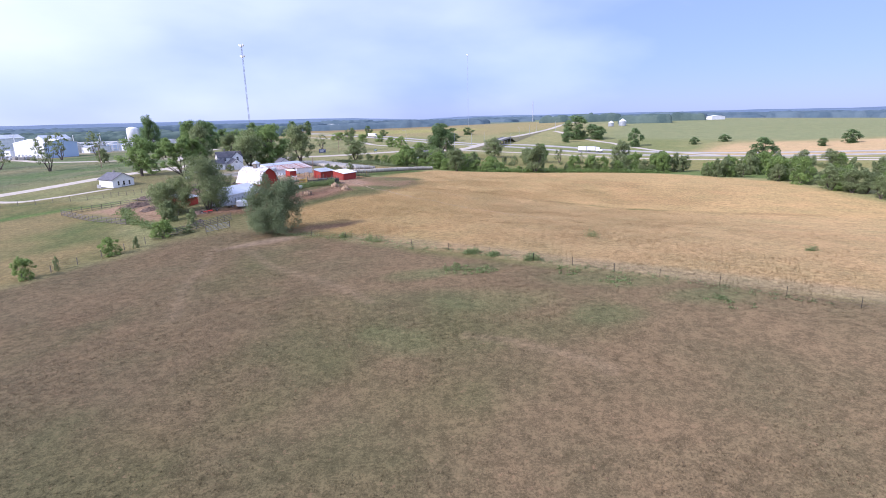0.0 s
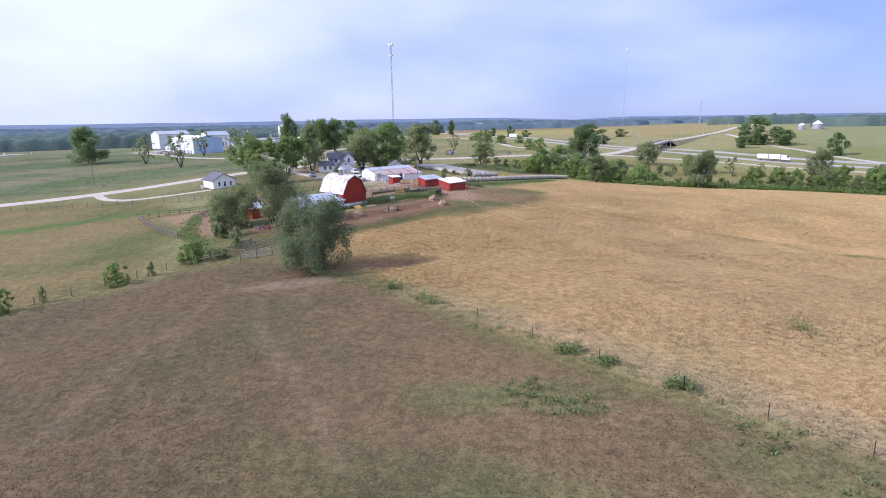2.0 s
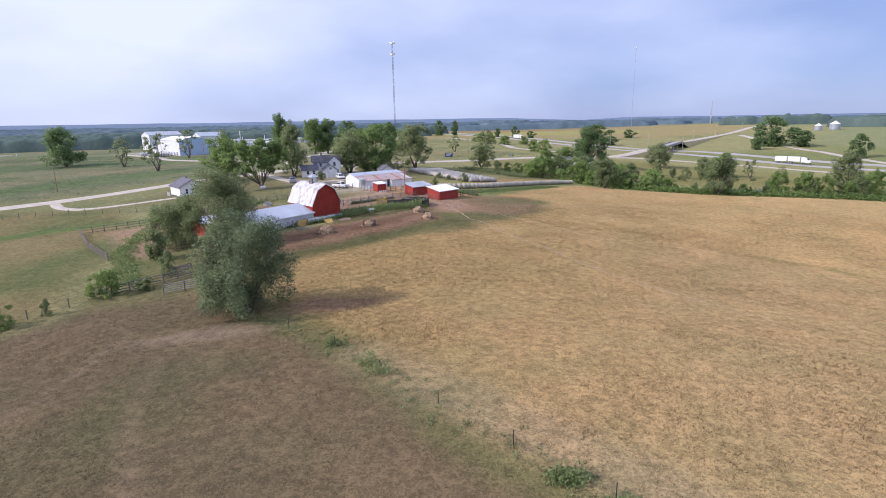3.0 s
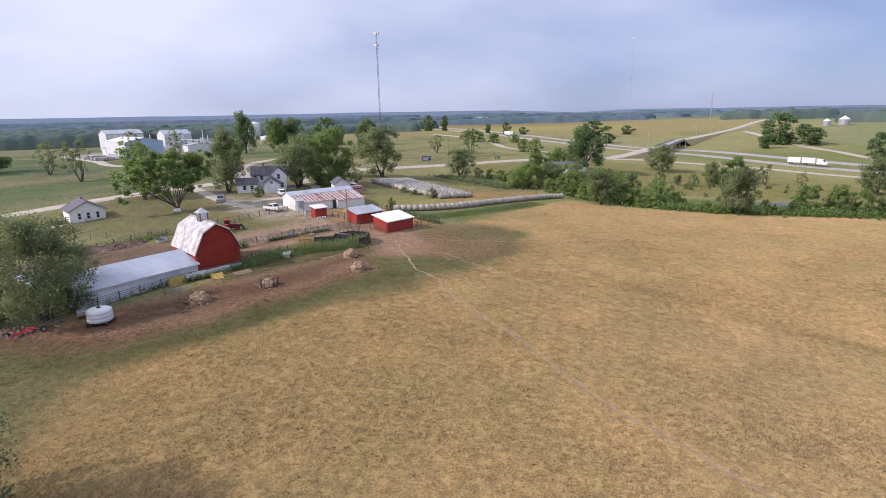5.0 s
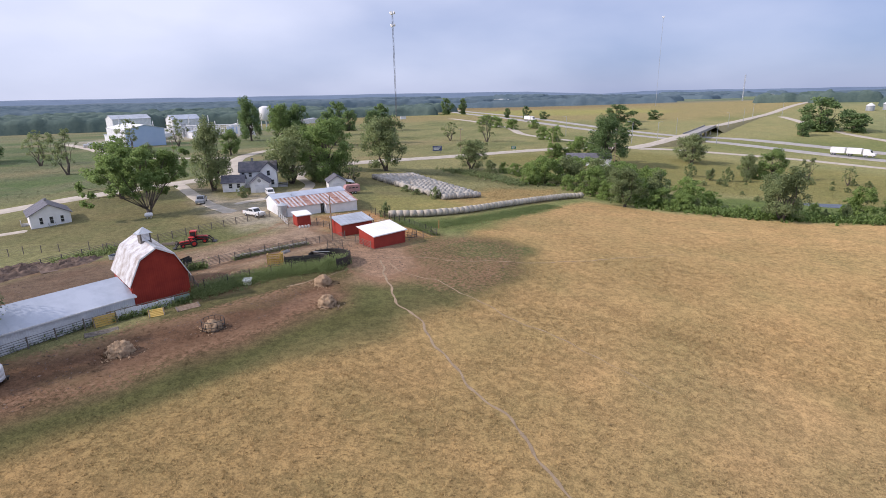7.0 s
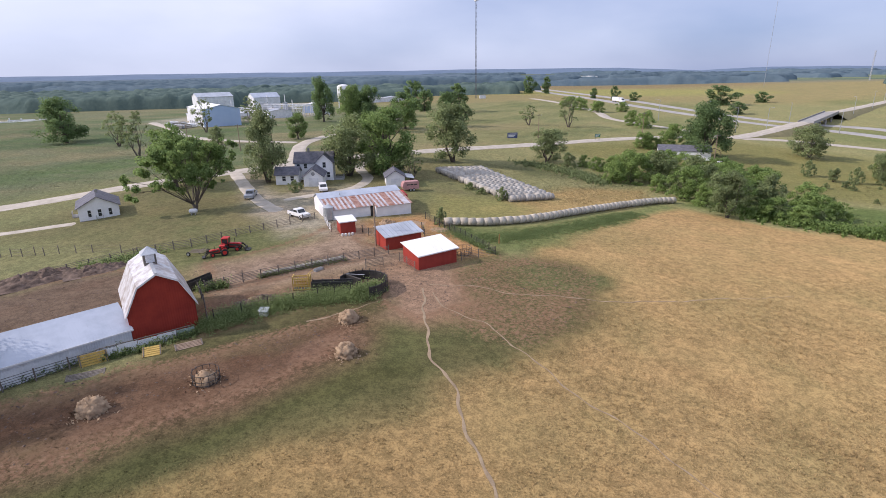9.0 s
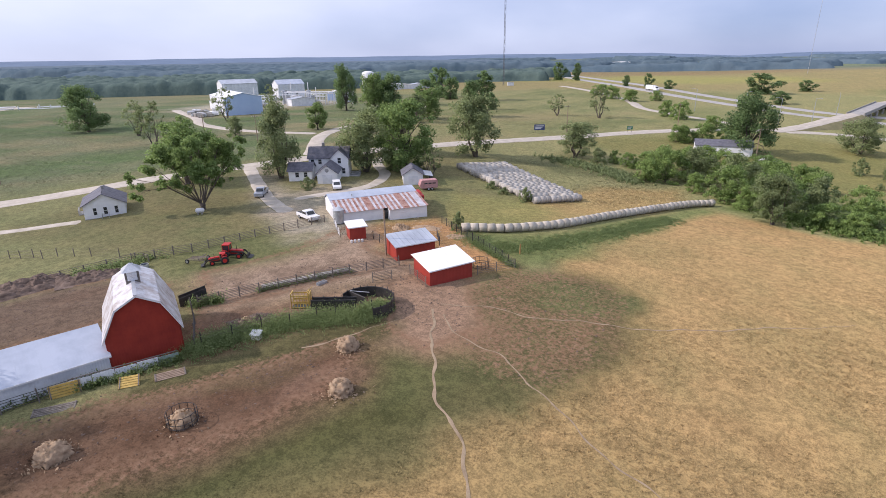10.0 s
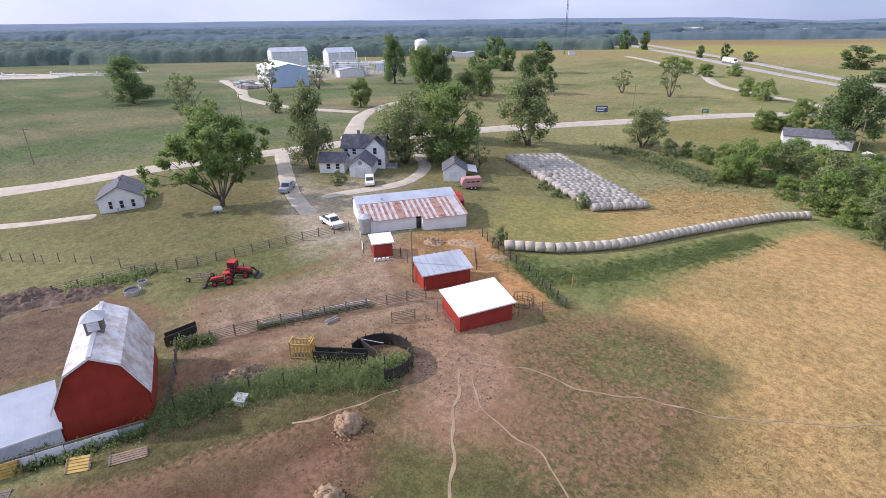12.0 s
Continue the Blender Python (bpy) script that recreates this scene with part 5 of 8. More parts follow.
# the broad maple on the lawn, forked low, with one long limb towards the lane
grow(tree_thing("tree", -88.6, 196.2, "broad spreading maple tree with low forked limbs on the lawn", rz=52), 21, 15.0, 8.8, LEAF_MID, 0.09, 0.30, 27000, 2, 0.06, 0.50, 200, 0.38,
     lobes=[(-10.6, 0, 5.0, 2.0), (-11.4, 1, 7.2, 1.7), (-7.4, 0.5, 9.2, 2.3), (-5.0, -1, 11.6, 2.6), (-2.2, 1.5, 9.2, 2.4), (-0.8, -2, 12.3, 2.7), (2.4, 1, 10.2, 2.6), (4.4, -0.8, 12.0, 2.6),
            (7.6, 0, 13.0, 2.0), (6.6, -1.8, 9.4, 2.0), (2.4, -3.4, 8.2, 2.2), (-3.4, 3.2, 12.9, 2.2), (0.4, 4.4, 10.6, 2.6), (4.6, 3.6, 11.2, 2.2), (-5.6, -2.4, 7.2, 1.5), (8.2, 1.2, 10.6, 1.6), (1.0, 0.4, 13.6, 1.9),
            (-2.4, -0.5, 6.6, 2.2), (3.0, 0.2, 6.4, 2.0), (0.2, -2.6, 7.4, 2.2), (-6.4, 0.4, 5.8, 1.7), (5.6, 1.2, 7.2, 1.8)])

# trees round the house and beyond, grown from a few kinds
kinds, counts = {}, {}


def kind_tree(kind, x, y, h, w, rz, label, group="farm trees", name="tree", category="tree"):
    """A tree of a kind; the first of each is grown, the others are copies at their own size."""
    spec = {
        "elm": dict(H=10, R=4.6, mat=LEAF_MID, trunk=0.22, leaf=0.24, count=14000, stems=1, droop=0.03, thick=0.3, clumps=110, clump=0.40, lobe_n=12),
        "ash": dict(H=10, R=4.0, mat=LEAF_OLIVE, trunk=0.25, leaf=0.22, count=11500, stems=3, droop=0.12, thick=0.26, clumps=110, clump=0.38, lobe_n=11, lobe_r=1.08),
        "oak": dict(H=10, R=4.9, mat=LEAF_DEEP, trunk=0.17, leaf=0.25, count=14000, stems=1, droop=0.03, thick=0.32, clumps=110, clump=0.42, lobe_n=13),
        "thin": dict(H=10, R=3.6, mat=LEAF_OLIVE, trunk=0.20, leaf=0.20, count=3400, stems=3, droop=0.0, thick=0.24, clumps=70, clump=0.34, lobe_n=11, lobe_r=0.75, low=0.15),
        "distant": dict(H=10, R=4.8, mat=LEAF_DEEP, trunk=0.04, leaf=0.45, count=4200, stems=1, droop=0.0, thick=0.3, clumps=60, clump=0.48, lobe_n=13, low=0.0),
        "shrub": dict(H=10, R=6.2, mat=LEAF_GREEN, trunk=0.03, leaf=0.34, count=9500, stems=3, droop=0.05, thick=0.16, clumps=95, clump=0.42, lobe_n=16, low=-0.02, lobe_r=0.85),
        "scrub": dict(H=10, R=6.0, mat=LEAF_OLIVE, trunk=0.03, leaf=0.34, count=7500, stems=3, droop=0.1, thick=0.16, clumps=85, clump=0.40, lobe_n=14, low=-0.02, lobe_r=0.85),
    }[kind]
    seen = counts[kind] = counts.get(kind, -1) + 1
    variant = seen % (1 if kind in ("distant", "scrub") else 3)
    kind = (kind, variant)
    spec["seed"] = 31 + 7 * variant + len(kind[0])
    sw, sh = w / (2 * spec["R"]) * 1.05, h / 10.0 * 1.05
    m = pose(x, y, gz(x, y) - 0.1 * sh, 0, 0, rz) @ Matrix.Diagonal((sw, sw, sh, 1))
    if kind in kinds:
        first = kinds[kind]
        ob = copy_thing(first, m @ Matrix.Diagonal((1 / first.scale.x, 1 / first.scale.y, 1 / first.scale.z, 1)))
        ob.name = name
    else:
        ob = grow(new(name), **spec)
        ob.matrix_basis = m
        kinds[kind] = ob
    return tagged(ob, label, category, group)


for kind, x, y, h, w, rz, label in (
    ("ash", -92.6, 222, 17, 10.5, 10, "tall ash tree with several trunks by the driveway"),
    ("ash", -78.6, 237.5, 14.5, 14, 130, "spreading ash tree behind the farmhouse"),
    ("elm", -71.0, 245, 16.5, 16, 40, "large full elm tree behind the farmhouse"),
    ("ash", -64.7, 274, 18, 16, 220, "large ash tree by the gravel road"),
    ("thin", -62.0, 241.5, 8, 7.5, 80, "small thin-crowned tree beside the garage"),
    ("elm", -86.5, 262, 14, 12, 300, "full green elm near the road"),
    ("elm", -110.6, 209.6, 14.5, 14.5, 15, "leaning green tree beside the maple"),
    ("oak", -235, 257.5, 16.5, 18.5, 0, "dark bushy cedar standing alone in the green pasture"),
    ("thin", -200, 256.5, 12.5, 11, 30, "sparse half-bare tree in the pasture"),
    ("thin", -166, 240, 15, 10.5, 75, "sparse half-bare tree beside the road"),
    ("thin", -198.5, 297.5, 14.5, 10, 150, "sparse half-bare tree before the works"),
    ("thin", -194, 321.5, 13.5, 10, 230, "sparse half-bare tree before the works"),
    ("ash", -158, 266.5, 6.5, 6, 60, "small round young tree in the pasture"),
    ("elm", -139, 289.5, 9.5, 8, 100, "bright green young tree beside the lane"),
    ("oak", -181, 361, 21, 13.5, 20, "tall dark green tree beside the works"),
    ("elm", -145.6, 337, 19, 14, 140, "tall full green tree beside the lane"),
    ("oak", -140, 342, 19, 13, 200, "tall full dark green tree beside the lane"),
    ("elm", -122, 345.5, 13, 14.5, 250, "rounded green tree beside the lane"),
    ("oak", -112, 372, 15, 13, 320, "rounded dark tree beyond the lane"),
    ("ash", -120, 330, 11, 11, 20, "rounded tree beside the lane"),
    ("distant", -149, 466, 18, 17, 90, "far dark green tree beyond the lane"),
    ("distant", -194, 490, 20, 18, 10, "far green tree beyond the lane"),
    ("distant", -176, 470, 14, 13, 200, "far green tree beyond the lane"),
    ("distant", -166, 420, 14, 15, 55, "far dark green tree beyond the lane"),
    ("thin", -58, 403, 14.5, 11.5, 0, "slender tree on the grassy slope"),
    ("thin", -79, 402, 10.5, 10, 120, "slender sparse tree on the grassy slope"),
    ("distant", -120, 412, 9, 7, 60, "small dark tree on the grassy slope"),
    ("oak", 7.5, 346, 19, 19, 0, "large full cottonwood tree by the road junction"),
    ("ash", -41, 297, 11, 12.5, 20, "rounded olive-green tree beside the road"),
    ("distant", 14, 610, 14, 23, 0, "dark round clump of trees in the field"),
    ("distant", 45, 640, 8, 12, 0, "small round tree in the field"),
    ("distant", 24, 548, 8, 13, 50, "low round bush in the field"),
    ("distant", -190, 770, 19, 15, 20, "far pair of trees in the field"),
    ("distant", -168, 765, 18, 14, 100, "far pair of trees in the field"),
    ("distant", -90, 640, 9, 9, 100, "small far tree beside the highway"),
    ("distant", -70, 632, 11, 8, 10, "small far tree beside the highway"),
    ("distant", -52, 620, 7, 9, 10, "small far tree beside the highway"),
    ("distant", 150, 552, 22, 30, 0, "large round clump of trees beyond the highway"),
    ("distant", 168, 545, 12, 22, 80, "clump of trees beyond the highway"),
    ("distant", 130, 520, 13, 12, 80, "olive tree beside the slip road"),
    ("distant", 178, 470, 15, 13, 10, "olive tree beside the slip road"),
    ("ash", 44, 377, 12, 15, 10, "rounded olive tree on the valley slope"),
    ("ash", 49, 250.5, 12, 11.5, 0, "spreading tree on the field edge by the pond"),
    ("ash", 12.5, 253, 10.5, 9, 140, "tree at the corner of the golden field"),
    ("elm", 72, 352, 11, 10, 40, "green tree on the valley slope"),
    ("thin", 95, 342, 7, 5, 40, "young sparse tree on the valley slope"),
    ("ash", 118, 332, 14, 13, 240, "olive tree in the valley"),
    ("thin", 84, 350, 9, 7, 10, "sparse tree on the valley slope"),
    ("distant", 205, 330, 14, 16, 10, "round tree in the valley"),
    ("distant", 330, 420, 10, 14, 10, "round tree on the tan slope"),
    ("distant", 372, 408, 11, 15, 70, "round tree on the tan slope"),
    ("distant", 300, 410, 6, 9, 70, "low round bush on the tan slope"),
    ("distant", 410, 400, 14, 20, 170, "round tree on the tan slope"),
    ("distant", 230, 470, 6, 9, 20, "low round bush on the slope"),
    ("distant", 262, 480, 6, 11, 20, "low round bush on the slope"),
):
    kind_tree(kind, x, y, h, w, rz, label)

# bushes along the pasture fence
for kind, x, y, h, w, rz in (("shrub", -66.4, 85.4, 3.6, 3.6, 0), ("shrub", -58.9, 96.8, 3.0, 3.8, 70), ("shrub", -54.6, 107.6, 3.4, 4.4, 140), ("scrub", -64.0, 89.5, 2.2, 1.1, 20),
                             ("scrub", -56.5, 101.0, 2.0, 1.4, 60), ("shrub", -72.5, 80.0, 2.4, 2.6, 100), ("scrub", -50.6, 110.5, 1.4, 2.6, 30), ("scrub", -52.2, 116.5, 3.4, 2.8, 30)):
    kind_tree(kind, x, y, h, w, rz, "small green bush on the pasture fence line", "fence bushes", "bush", "bush")
for x, y, h, w in ((-34.9, 235.2, 2.8, 3.2), (-37.8, 208.8, 2.8, 2.8), (-79.6, 217.0, 2.4, 3.8), (-74.0, 242.5, 3.0, 3.6), (-68.0, 246.0, 2.6, 4.0), (-45.5, 241.5, 1.6, 3.0), (-41.2, 238.5, 1.4, 3.0)):
    kind_tree("scrub", x, y, h, w, x * 7, "low dark green bush in the farmyard", "yard bushes", "bush", "bush")

# the thicket beyond the bales, the pond bank and the valley hedge
rng_t = random.Random(5)
for cx, cy, rx, ry, n, h0, h1 in ((80, 268, 15, 5, 6, 5, 8), (118, 282, 26, 12, 12, 7, 10), (165, 255, 30, 20, 14, 7, 10), (195, 215, 22, 18, 8, 6, 9), (66, 346, 8, 6, 3, 6, 9), (52, 332, 18, 8, 4, 3, 5), (60, 258, 8, 3, 4, 2.5, 4), (95, 268, 18, 4, 9, 3, 6), (140, 250, 18, 8, 9, 3.5, 6), (35, 256, 12, 3, 5, 2, 3.5), (134, 241, 9, 6, 8, 5, 8), (150, 218, 7, 14, 12, 6, 10), (150, 185, 6, 18, 12, 5, 9), (152, 150, 6, 20, 9, 5, 8)):
    for k in range(n):
        a, r = rng_t.uniform(0, 6.28), math.sqrt(rng_t.random())
        x, y = cx + rx * r * math.cos(a), cy + ry * r * math.sin(a)
        h = rng_t.uniform(h0, h1)
        kind_tree(rng_t.choice(("shrub", "shrub", "scrub", "ash")), x, y, h, h * rng_t.uniform(0.8, 1.15), rng_t.uniform(0, 360), "dense green thicket tree in the valley hedge", "thicket", "thicket_tree", "tree")
for x, y, h, w in ((-17, 280, 6, 7), (-12, 284, 8, 11), (-4, 277, 4.5, 6), (3, 271, 8, 11), (8, 265, 5, 7), (14, 262, 7.5, 9.5), (21, 257, 5, 8), (27, 255, 4, 7), (-15, 294, 7.5, 9), (-5, 290, 8.5, 12),
                   (5, 284, 9, 13), (13, 274, 8.5, 12), (21, 268, 8, 10), (30, 263, 6, 8), (-20, 304, 4, 6), (-9, 304, 7, 10), (2, 299, 8, 11), (12, 292, 8, 12), (21, 282, 8, 11), (31, 275, 6.5, 9),
                   (-4, 316, 6, 9), (11, 309, 7, 10), (20, 300, 7, 10), (-16, 352, 6, 9), (-8, 357, 7, 9), (0, 361, 6, 8), (-33, 294, 4.2, 6), (-29, 299, 3.5, 4), (36, 268, 4, 6)):
    kind_tree(("shrub", "shrub", "elm", "scrub")[int(x * 3 + y) % 4], x, y, h, w, x * 37, "dense green thicket tree beyond the row of bales", "thicket", "thicket_tree", "tree")
for k in range(26):
    x, y = rng_t.uniform(30, 130), rng_t.uniform(285, 345)
    h = rng_t.uniform(0.9, 2.2)
    kind_tree("scrub", x, y, h, h * 1.5, rng_t.uniform(0, 360), "low scrub bush on the valley slope", "scrub bushes", "bush", "bush")
for x, y, h, w in ((-23, 421, 8, 11), (-30, 432, 7, 10), (-62, 505, 7, 12), (-75, 515, 8, 13), (-48, 520, 6, 10), (-90, 540, 7, 14), (2, 300, 6, 8), (-24, 296, 4, 6), (-6, 390, 6, 9), (-14, 355, 5, 8)):
    kind_tree("shrub", x, y, h, w, x * 11, "roadside bush in full leaf", "roadside bushes", "bush", "bush")


# ---- far woods and ridges, too many trees to count ----
def crowns(x, y, size, seed):
    """Rounded tree tops packed side by side, 0 in the gaps between them and 1 on top, and a tone for each."""
    u, v = x / size, y / size
    iu, iv = np.floor(u), np.floor(v)
    best = np.full(x.shape, 9.0)
    tone = np.zeros(x.shape)
    tall = np.ones(x.shape)
    for a in (-1, 0, 1):
        for b in (-1, 0, 1):
            p, q = lattice(iu + a, iv + b, seed), lattice(iu + a, iv + b, seed + 7)
            d = np.hypot(u - iu - a - 0.15 - 0.7 * p, v - iv - b - 0.15 - 0.7 * q)
            hit = d < best
            best = np.where(hit, d, best)
            tone = np.where(hit, lattice(iu + a, iv + b, seed + 13), tone)
            tall = np.where(hit, 0.72 + 0.4 * lattice(iu + a, iv + b, seed + 17), tall)
    return np.sqrt(np.clip(1 - (best / 0.95) ** 2, 0, 1)) * tall, tone


def woods(name, belts, mat, size, seed, label):
    """Belts of closed woodland: the lumpy roof of the crowns, ragged at the edges, standing on the ground."""
    V, F, C = [], [], []
    base = 0
    for number, (x0, y0, x1, y1, depth, h) in enumerate(belts):
        L = math.hypot(x1 - x0, y1 - y0)
        step = size * 0.24
        nu, nv = max(4, int(L / step)), max(6, int(depth / step))
        s, t = np.meshgrid(np.linspace(0, 1, nu + 1), np.linspace(-0.5, 0.5, nv + 1))
        dx, dy = (x1 - x0) / L, (y1 - y0) / L
        x = x0 + (x1 - x0) * s - dy * t * depth
        y = y0 + (y1 - y0) * s + dx * t * depth
        c, tone = crowns(x, y, size * (1 + 0.03 * (number % 4)), seed + number)
        d = np.minimum(np.minimum(s, 1 - s) * L, (0.5 - np.abs(t)) * depth)
        edge = np.clip(np.minimum((d + size * 1.3 * wobble(x, y, size * 3, seed)) / (size * 0.7), d / (size * 0.5) - 0.02), -0.4, 1)
        rag = 1 + 0.16 * wobble(x, y, size * 0.35, seed + 3)
        z = heights(x, y) + np.where(edge > 0, h * np.sqrt(np.clip(edge, 0, 1)) * (0.5 + 0.5 * c * rag) * (1 + 0.22 * wobble(x, y, size * 6, seed + number)), -2.0)
        V.append(np.stack([x, y, z], -1).reshape(-1, 3))
        C.append(tone.ravel())
        g = base + np.arange((nu + 1) * (nv + 1)).reshape(nv + 1, nu + 1)
        F.append(np.stack([g[:-1, :-1], g[:-1, 1:], g[1:, 1:], g[1:, :-1]], -1).reshape(-1, 4))
        base += (nu + 1) * (nv + 1)
    V, F, C = np.concatenate(V), np.concatenate(F), np.concatenate(C)
    me = bpy.data.meshes.new(name)
    me.vertices.add(len(V))
    me.vertices.foreach_set("co", V.ravel())
    me.loops.add(F.size)
    me.loops.foreach_set("vertex_index", F.ravel().astype(np.int32))
    me.polygons.add(len(F))
    me.polygons.foreach_set("loop_start", np.arange(0, F.size, 4, dtype=np.int32))
    me.update(calc_edges=True)
    me.shade_smooth()
    at = me.attributes.new("tone", "FLOAT", "POINT")
    at.data.foreach_set("value", C.astype(np.float32))
    me.materials.append(mat)
    return tagged(new(name, me), label, "woods", kind="stuff")


def canopy(name, dark, light, scale):
    """Leaf canopy seen from afar: a tone for each crown, broken up by leaf masses."""
    m, n, l, b = material(name)
    att = n.new("ShaderNodeAttribute")
    att.attribute_name = "tone"
    tc = n.new("ShaderNodeTexCoord")
    nz = noise_node(n, l, tc.outputs["Object"], scale, 5, 0.7)
    add = n.new("ShaderNodeMath")
    add.operation = "MULTIPLY_ADD"
    l.new(att.outputs["Fac"], add.inputs[0])
    add.inputs[1].default_value = 0.5
    l.new(nz.outputs["Fac"], add.inputs[2])
    r = ramp_node(n, l, add.outputs[0], [(0.4, dark), (1.0, light)])
    l.new(r.outputs["Color"], b.inputs["Base Color"])
    b.inputs["Roughness"].default_value = 1.0
    b.inputs["Specular IOR Level"].default_value = 0.1
    bp = n.new("ShaderNodeBump")
    bp.inputs["Strength"].default_value = 0.6
    bp.inputs["Distance"].default_value = 1.0
    l.new(nz.outputs["Fac"], bp.inputs["Height"])
    l.new(bp.outputs["Normal"], b.inputs["Normal"])
    return m


# leaf greens shifted towards blue to stand in for haze over the distance
FAR_LEAF_HAZED = canopy("canopy_hazed_green", (0.064, 0.100, 0.095), (0.112, 0.155, 0.132), 0.35)
HAZE_LEAF = canopy("canopy_haze_blue", (0.072, 0.112, 0.142), (0.112, 0.155, 0.180), 0.15)
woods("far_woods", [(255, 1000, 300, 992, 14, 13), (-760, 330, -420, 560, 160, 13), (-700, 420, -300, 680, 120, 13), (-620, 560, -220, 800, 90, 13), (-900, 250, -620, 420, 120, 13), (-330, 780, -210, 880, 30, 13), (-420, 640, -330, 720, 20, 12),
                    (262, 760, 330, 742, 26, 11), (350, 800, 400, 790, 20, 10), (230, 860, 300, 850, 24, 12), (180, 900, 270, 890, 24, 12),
                    (-520, 620, -460, 760, 40, 13)], FAR_LEAF_HAZED, 10.0, 41, "band of mixed green woodland, haze blue in its colour, across the middle distance")
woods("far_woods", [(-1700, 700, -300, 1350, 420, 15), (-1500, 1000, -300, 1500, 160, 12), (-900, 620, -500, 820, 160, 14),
                    (-300, 1080, 120, 1120, 50, 11), (600, 1000, 900, 900, 60, 12)], HAZE_LEAF, 16.0, 42, "band of distant woodland with haze blue in its colour")
# hedgerows and copses between the far fields, closer together towards the skyline
rng_h = random.Random(17)
copses = []
for k in range(95):
    az = radians(rng_h.uniform(-58, 24))
    r = 1120 * 2.9 ** rng_h.random()
    a = az + radians(rng_h.choice((0, 0, 0, 35, -30)) + rng_h.uniform(-12, 12))
    L = r * rng_h.uniform(0.05, 0.26) * rng_h.uniform(0.5, 1)
    cx, cy = -math.sin(az) * r, math.cos(az) * r + 100
    copses.append((cx - math.cos(a) * L / 2, cy - math.sin(a) * L / 2, cx + math.cos(a) * L / 2, cy + math.sin(a) * L / 2, r * rng_h.uniform(0.02, 0.045), rng_h.uniform(8, 14)))
woods("far_woods", copses, HAZE_LEAF, 20.0, 43, "broken hedgerows and copses between the far fields, tinted blue for haze")


def ridge(name, r, az0, az1, h, wave, mat, label, seed):
    """A long low hill line far behind everything."""
    verts, faces = [], []
    n = 90
    for k in range(n + 1):
        a = radians(az0 + (az1 - az0) * k / n)
        x, y = -math.sin(a) * r, math.cos(a) * r
        top = h + 1.0 * math.sin(k * wave + seed) + 0.8 * math.sin(k * wave * 2.7 + seed * 2) + 0.5 * math.sin(k * wave * 7.3)
        taper = min(1, k / 12, (n - k) / 12)
        for f, z in ((0.90, -12), (0.97, -12 + (top + 12) * 0.75 * taper), (1.0, -12 + (top + 12) * taper), (1.06, -14)):
            verts.append((x * f, y * f, z))
    for k in range(n):
        for q in range(3):
            i = k * 4 + q
            faces.append((i, i + 4, i + 5, i + 1))
    return tagged(mesh_object(name, verts, faces, mat, smooth=True), label, "hills", kind="structure")


# the blue of distance haze is mixed into both ridge base colours
RIDGE_NEAR_HAZED = surface("wooded_ridge_haze", (0.062, 0.100, 0.135), (0.095, 0.140, 0.175), 0.02, 1.0, 0, fine=6)
RIDGE_FAR_HAZED = surface("ridge_haze_blue", (0.095, 0.145, 0.220), (0.125, 0.180, 0.260), 0.01, 1.0, 0, fine=6)
ridge("backdrop", 2500, 14, 80, 9, 0.31, RIDGE_NEAR_HAZED, "distant wooded hills with haze blue in their colour", 1.0)
ridge("backdrop", 3600, -4, 85, 25, 0.23, RIDGE_FAR_HAZED, "ridge on the horizon with haze blue in its colour", 2.0)
ridge("backdrop", 3500, -62, 6, 17, 0.4, RIDGE_FAR_HAZED, "low horizon woods with haze blue in their colour", 4.0)


# ---- fences ----
def unit_bar(seg=6):
    bm = bmesh.new()
    bmesh.ops.create_cone(bm, cap_ends=True, segments=seg, radius1=1, radius2=1, depth=1, matrix=Matrix.Translation((0.5, 0, 0)) @ Matrix.Rotation(radians(90), 4, "Y"))
    me = bpy.data.meshes.new("bar")
    bm.to_mesh(me)
    bm.free()
    return me


bar_meshes = {}


def bar(name, parent, a, b, r, mat, label=""):
    """One straight bar from a to b, in the parent's own coordinates; alike bars share a mesh."""
    if mat.name not in bar_meshes:
        me = unit_bar()
        me.materials.append(mat)
        bar_meshes[mat.name] = me
    a, b = Vector(a), Vector(b)
    ob = new(name, bar_meshes[mat.name])
    ob.parent = parent
    d = b - a
    ob.matrix_basis = Matrix.Translation(a) @ d.to_track_quat("X", "Z").to_matrix().to_4x4() @ Matrix.Diagonal((d.length, r, r, 1))
    if label:
        ob["label"] = label
    return ob


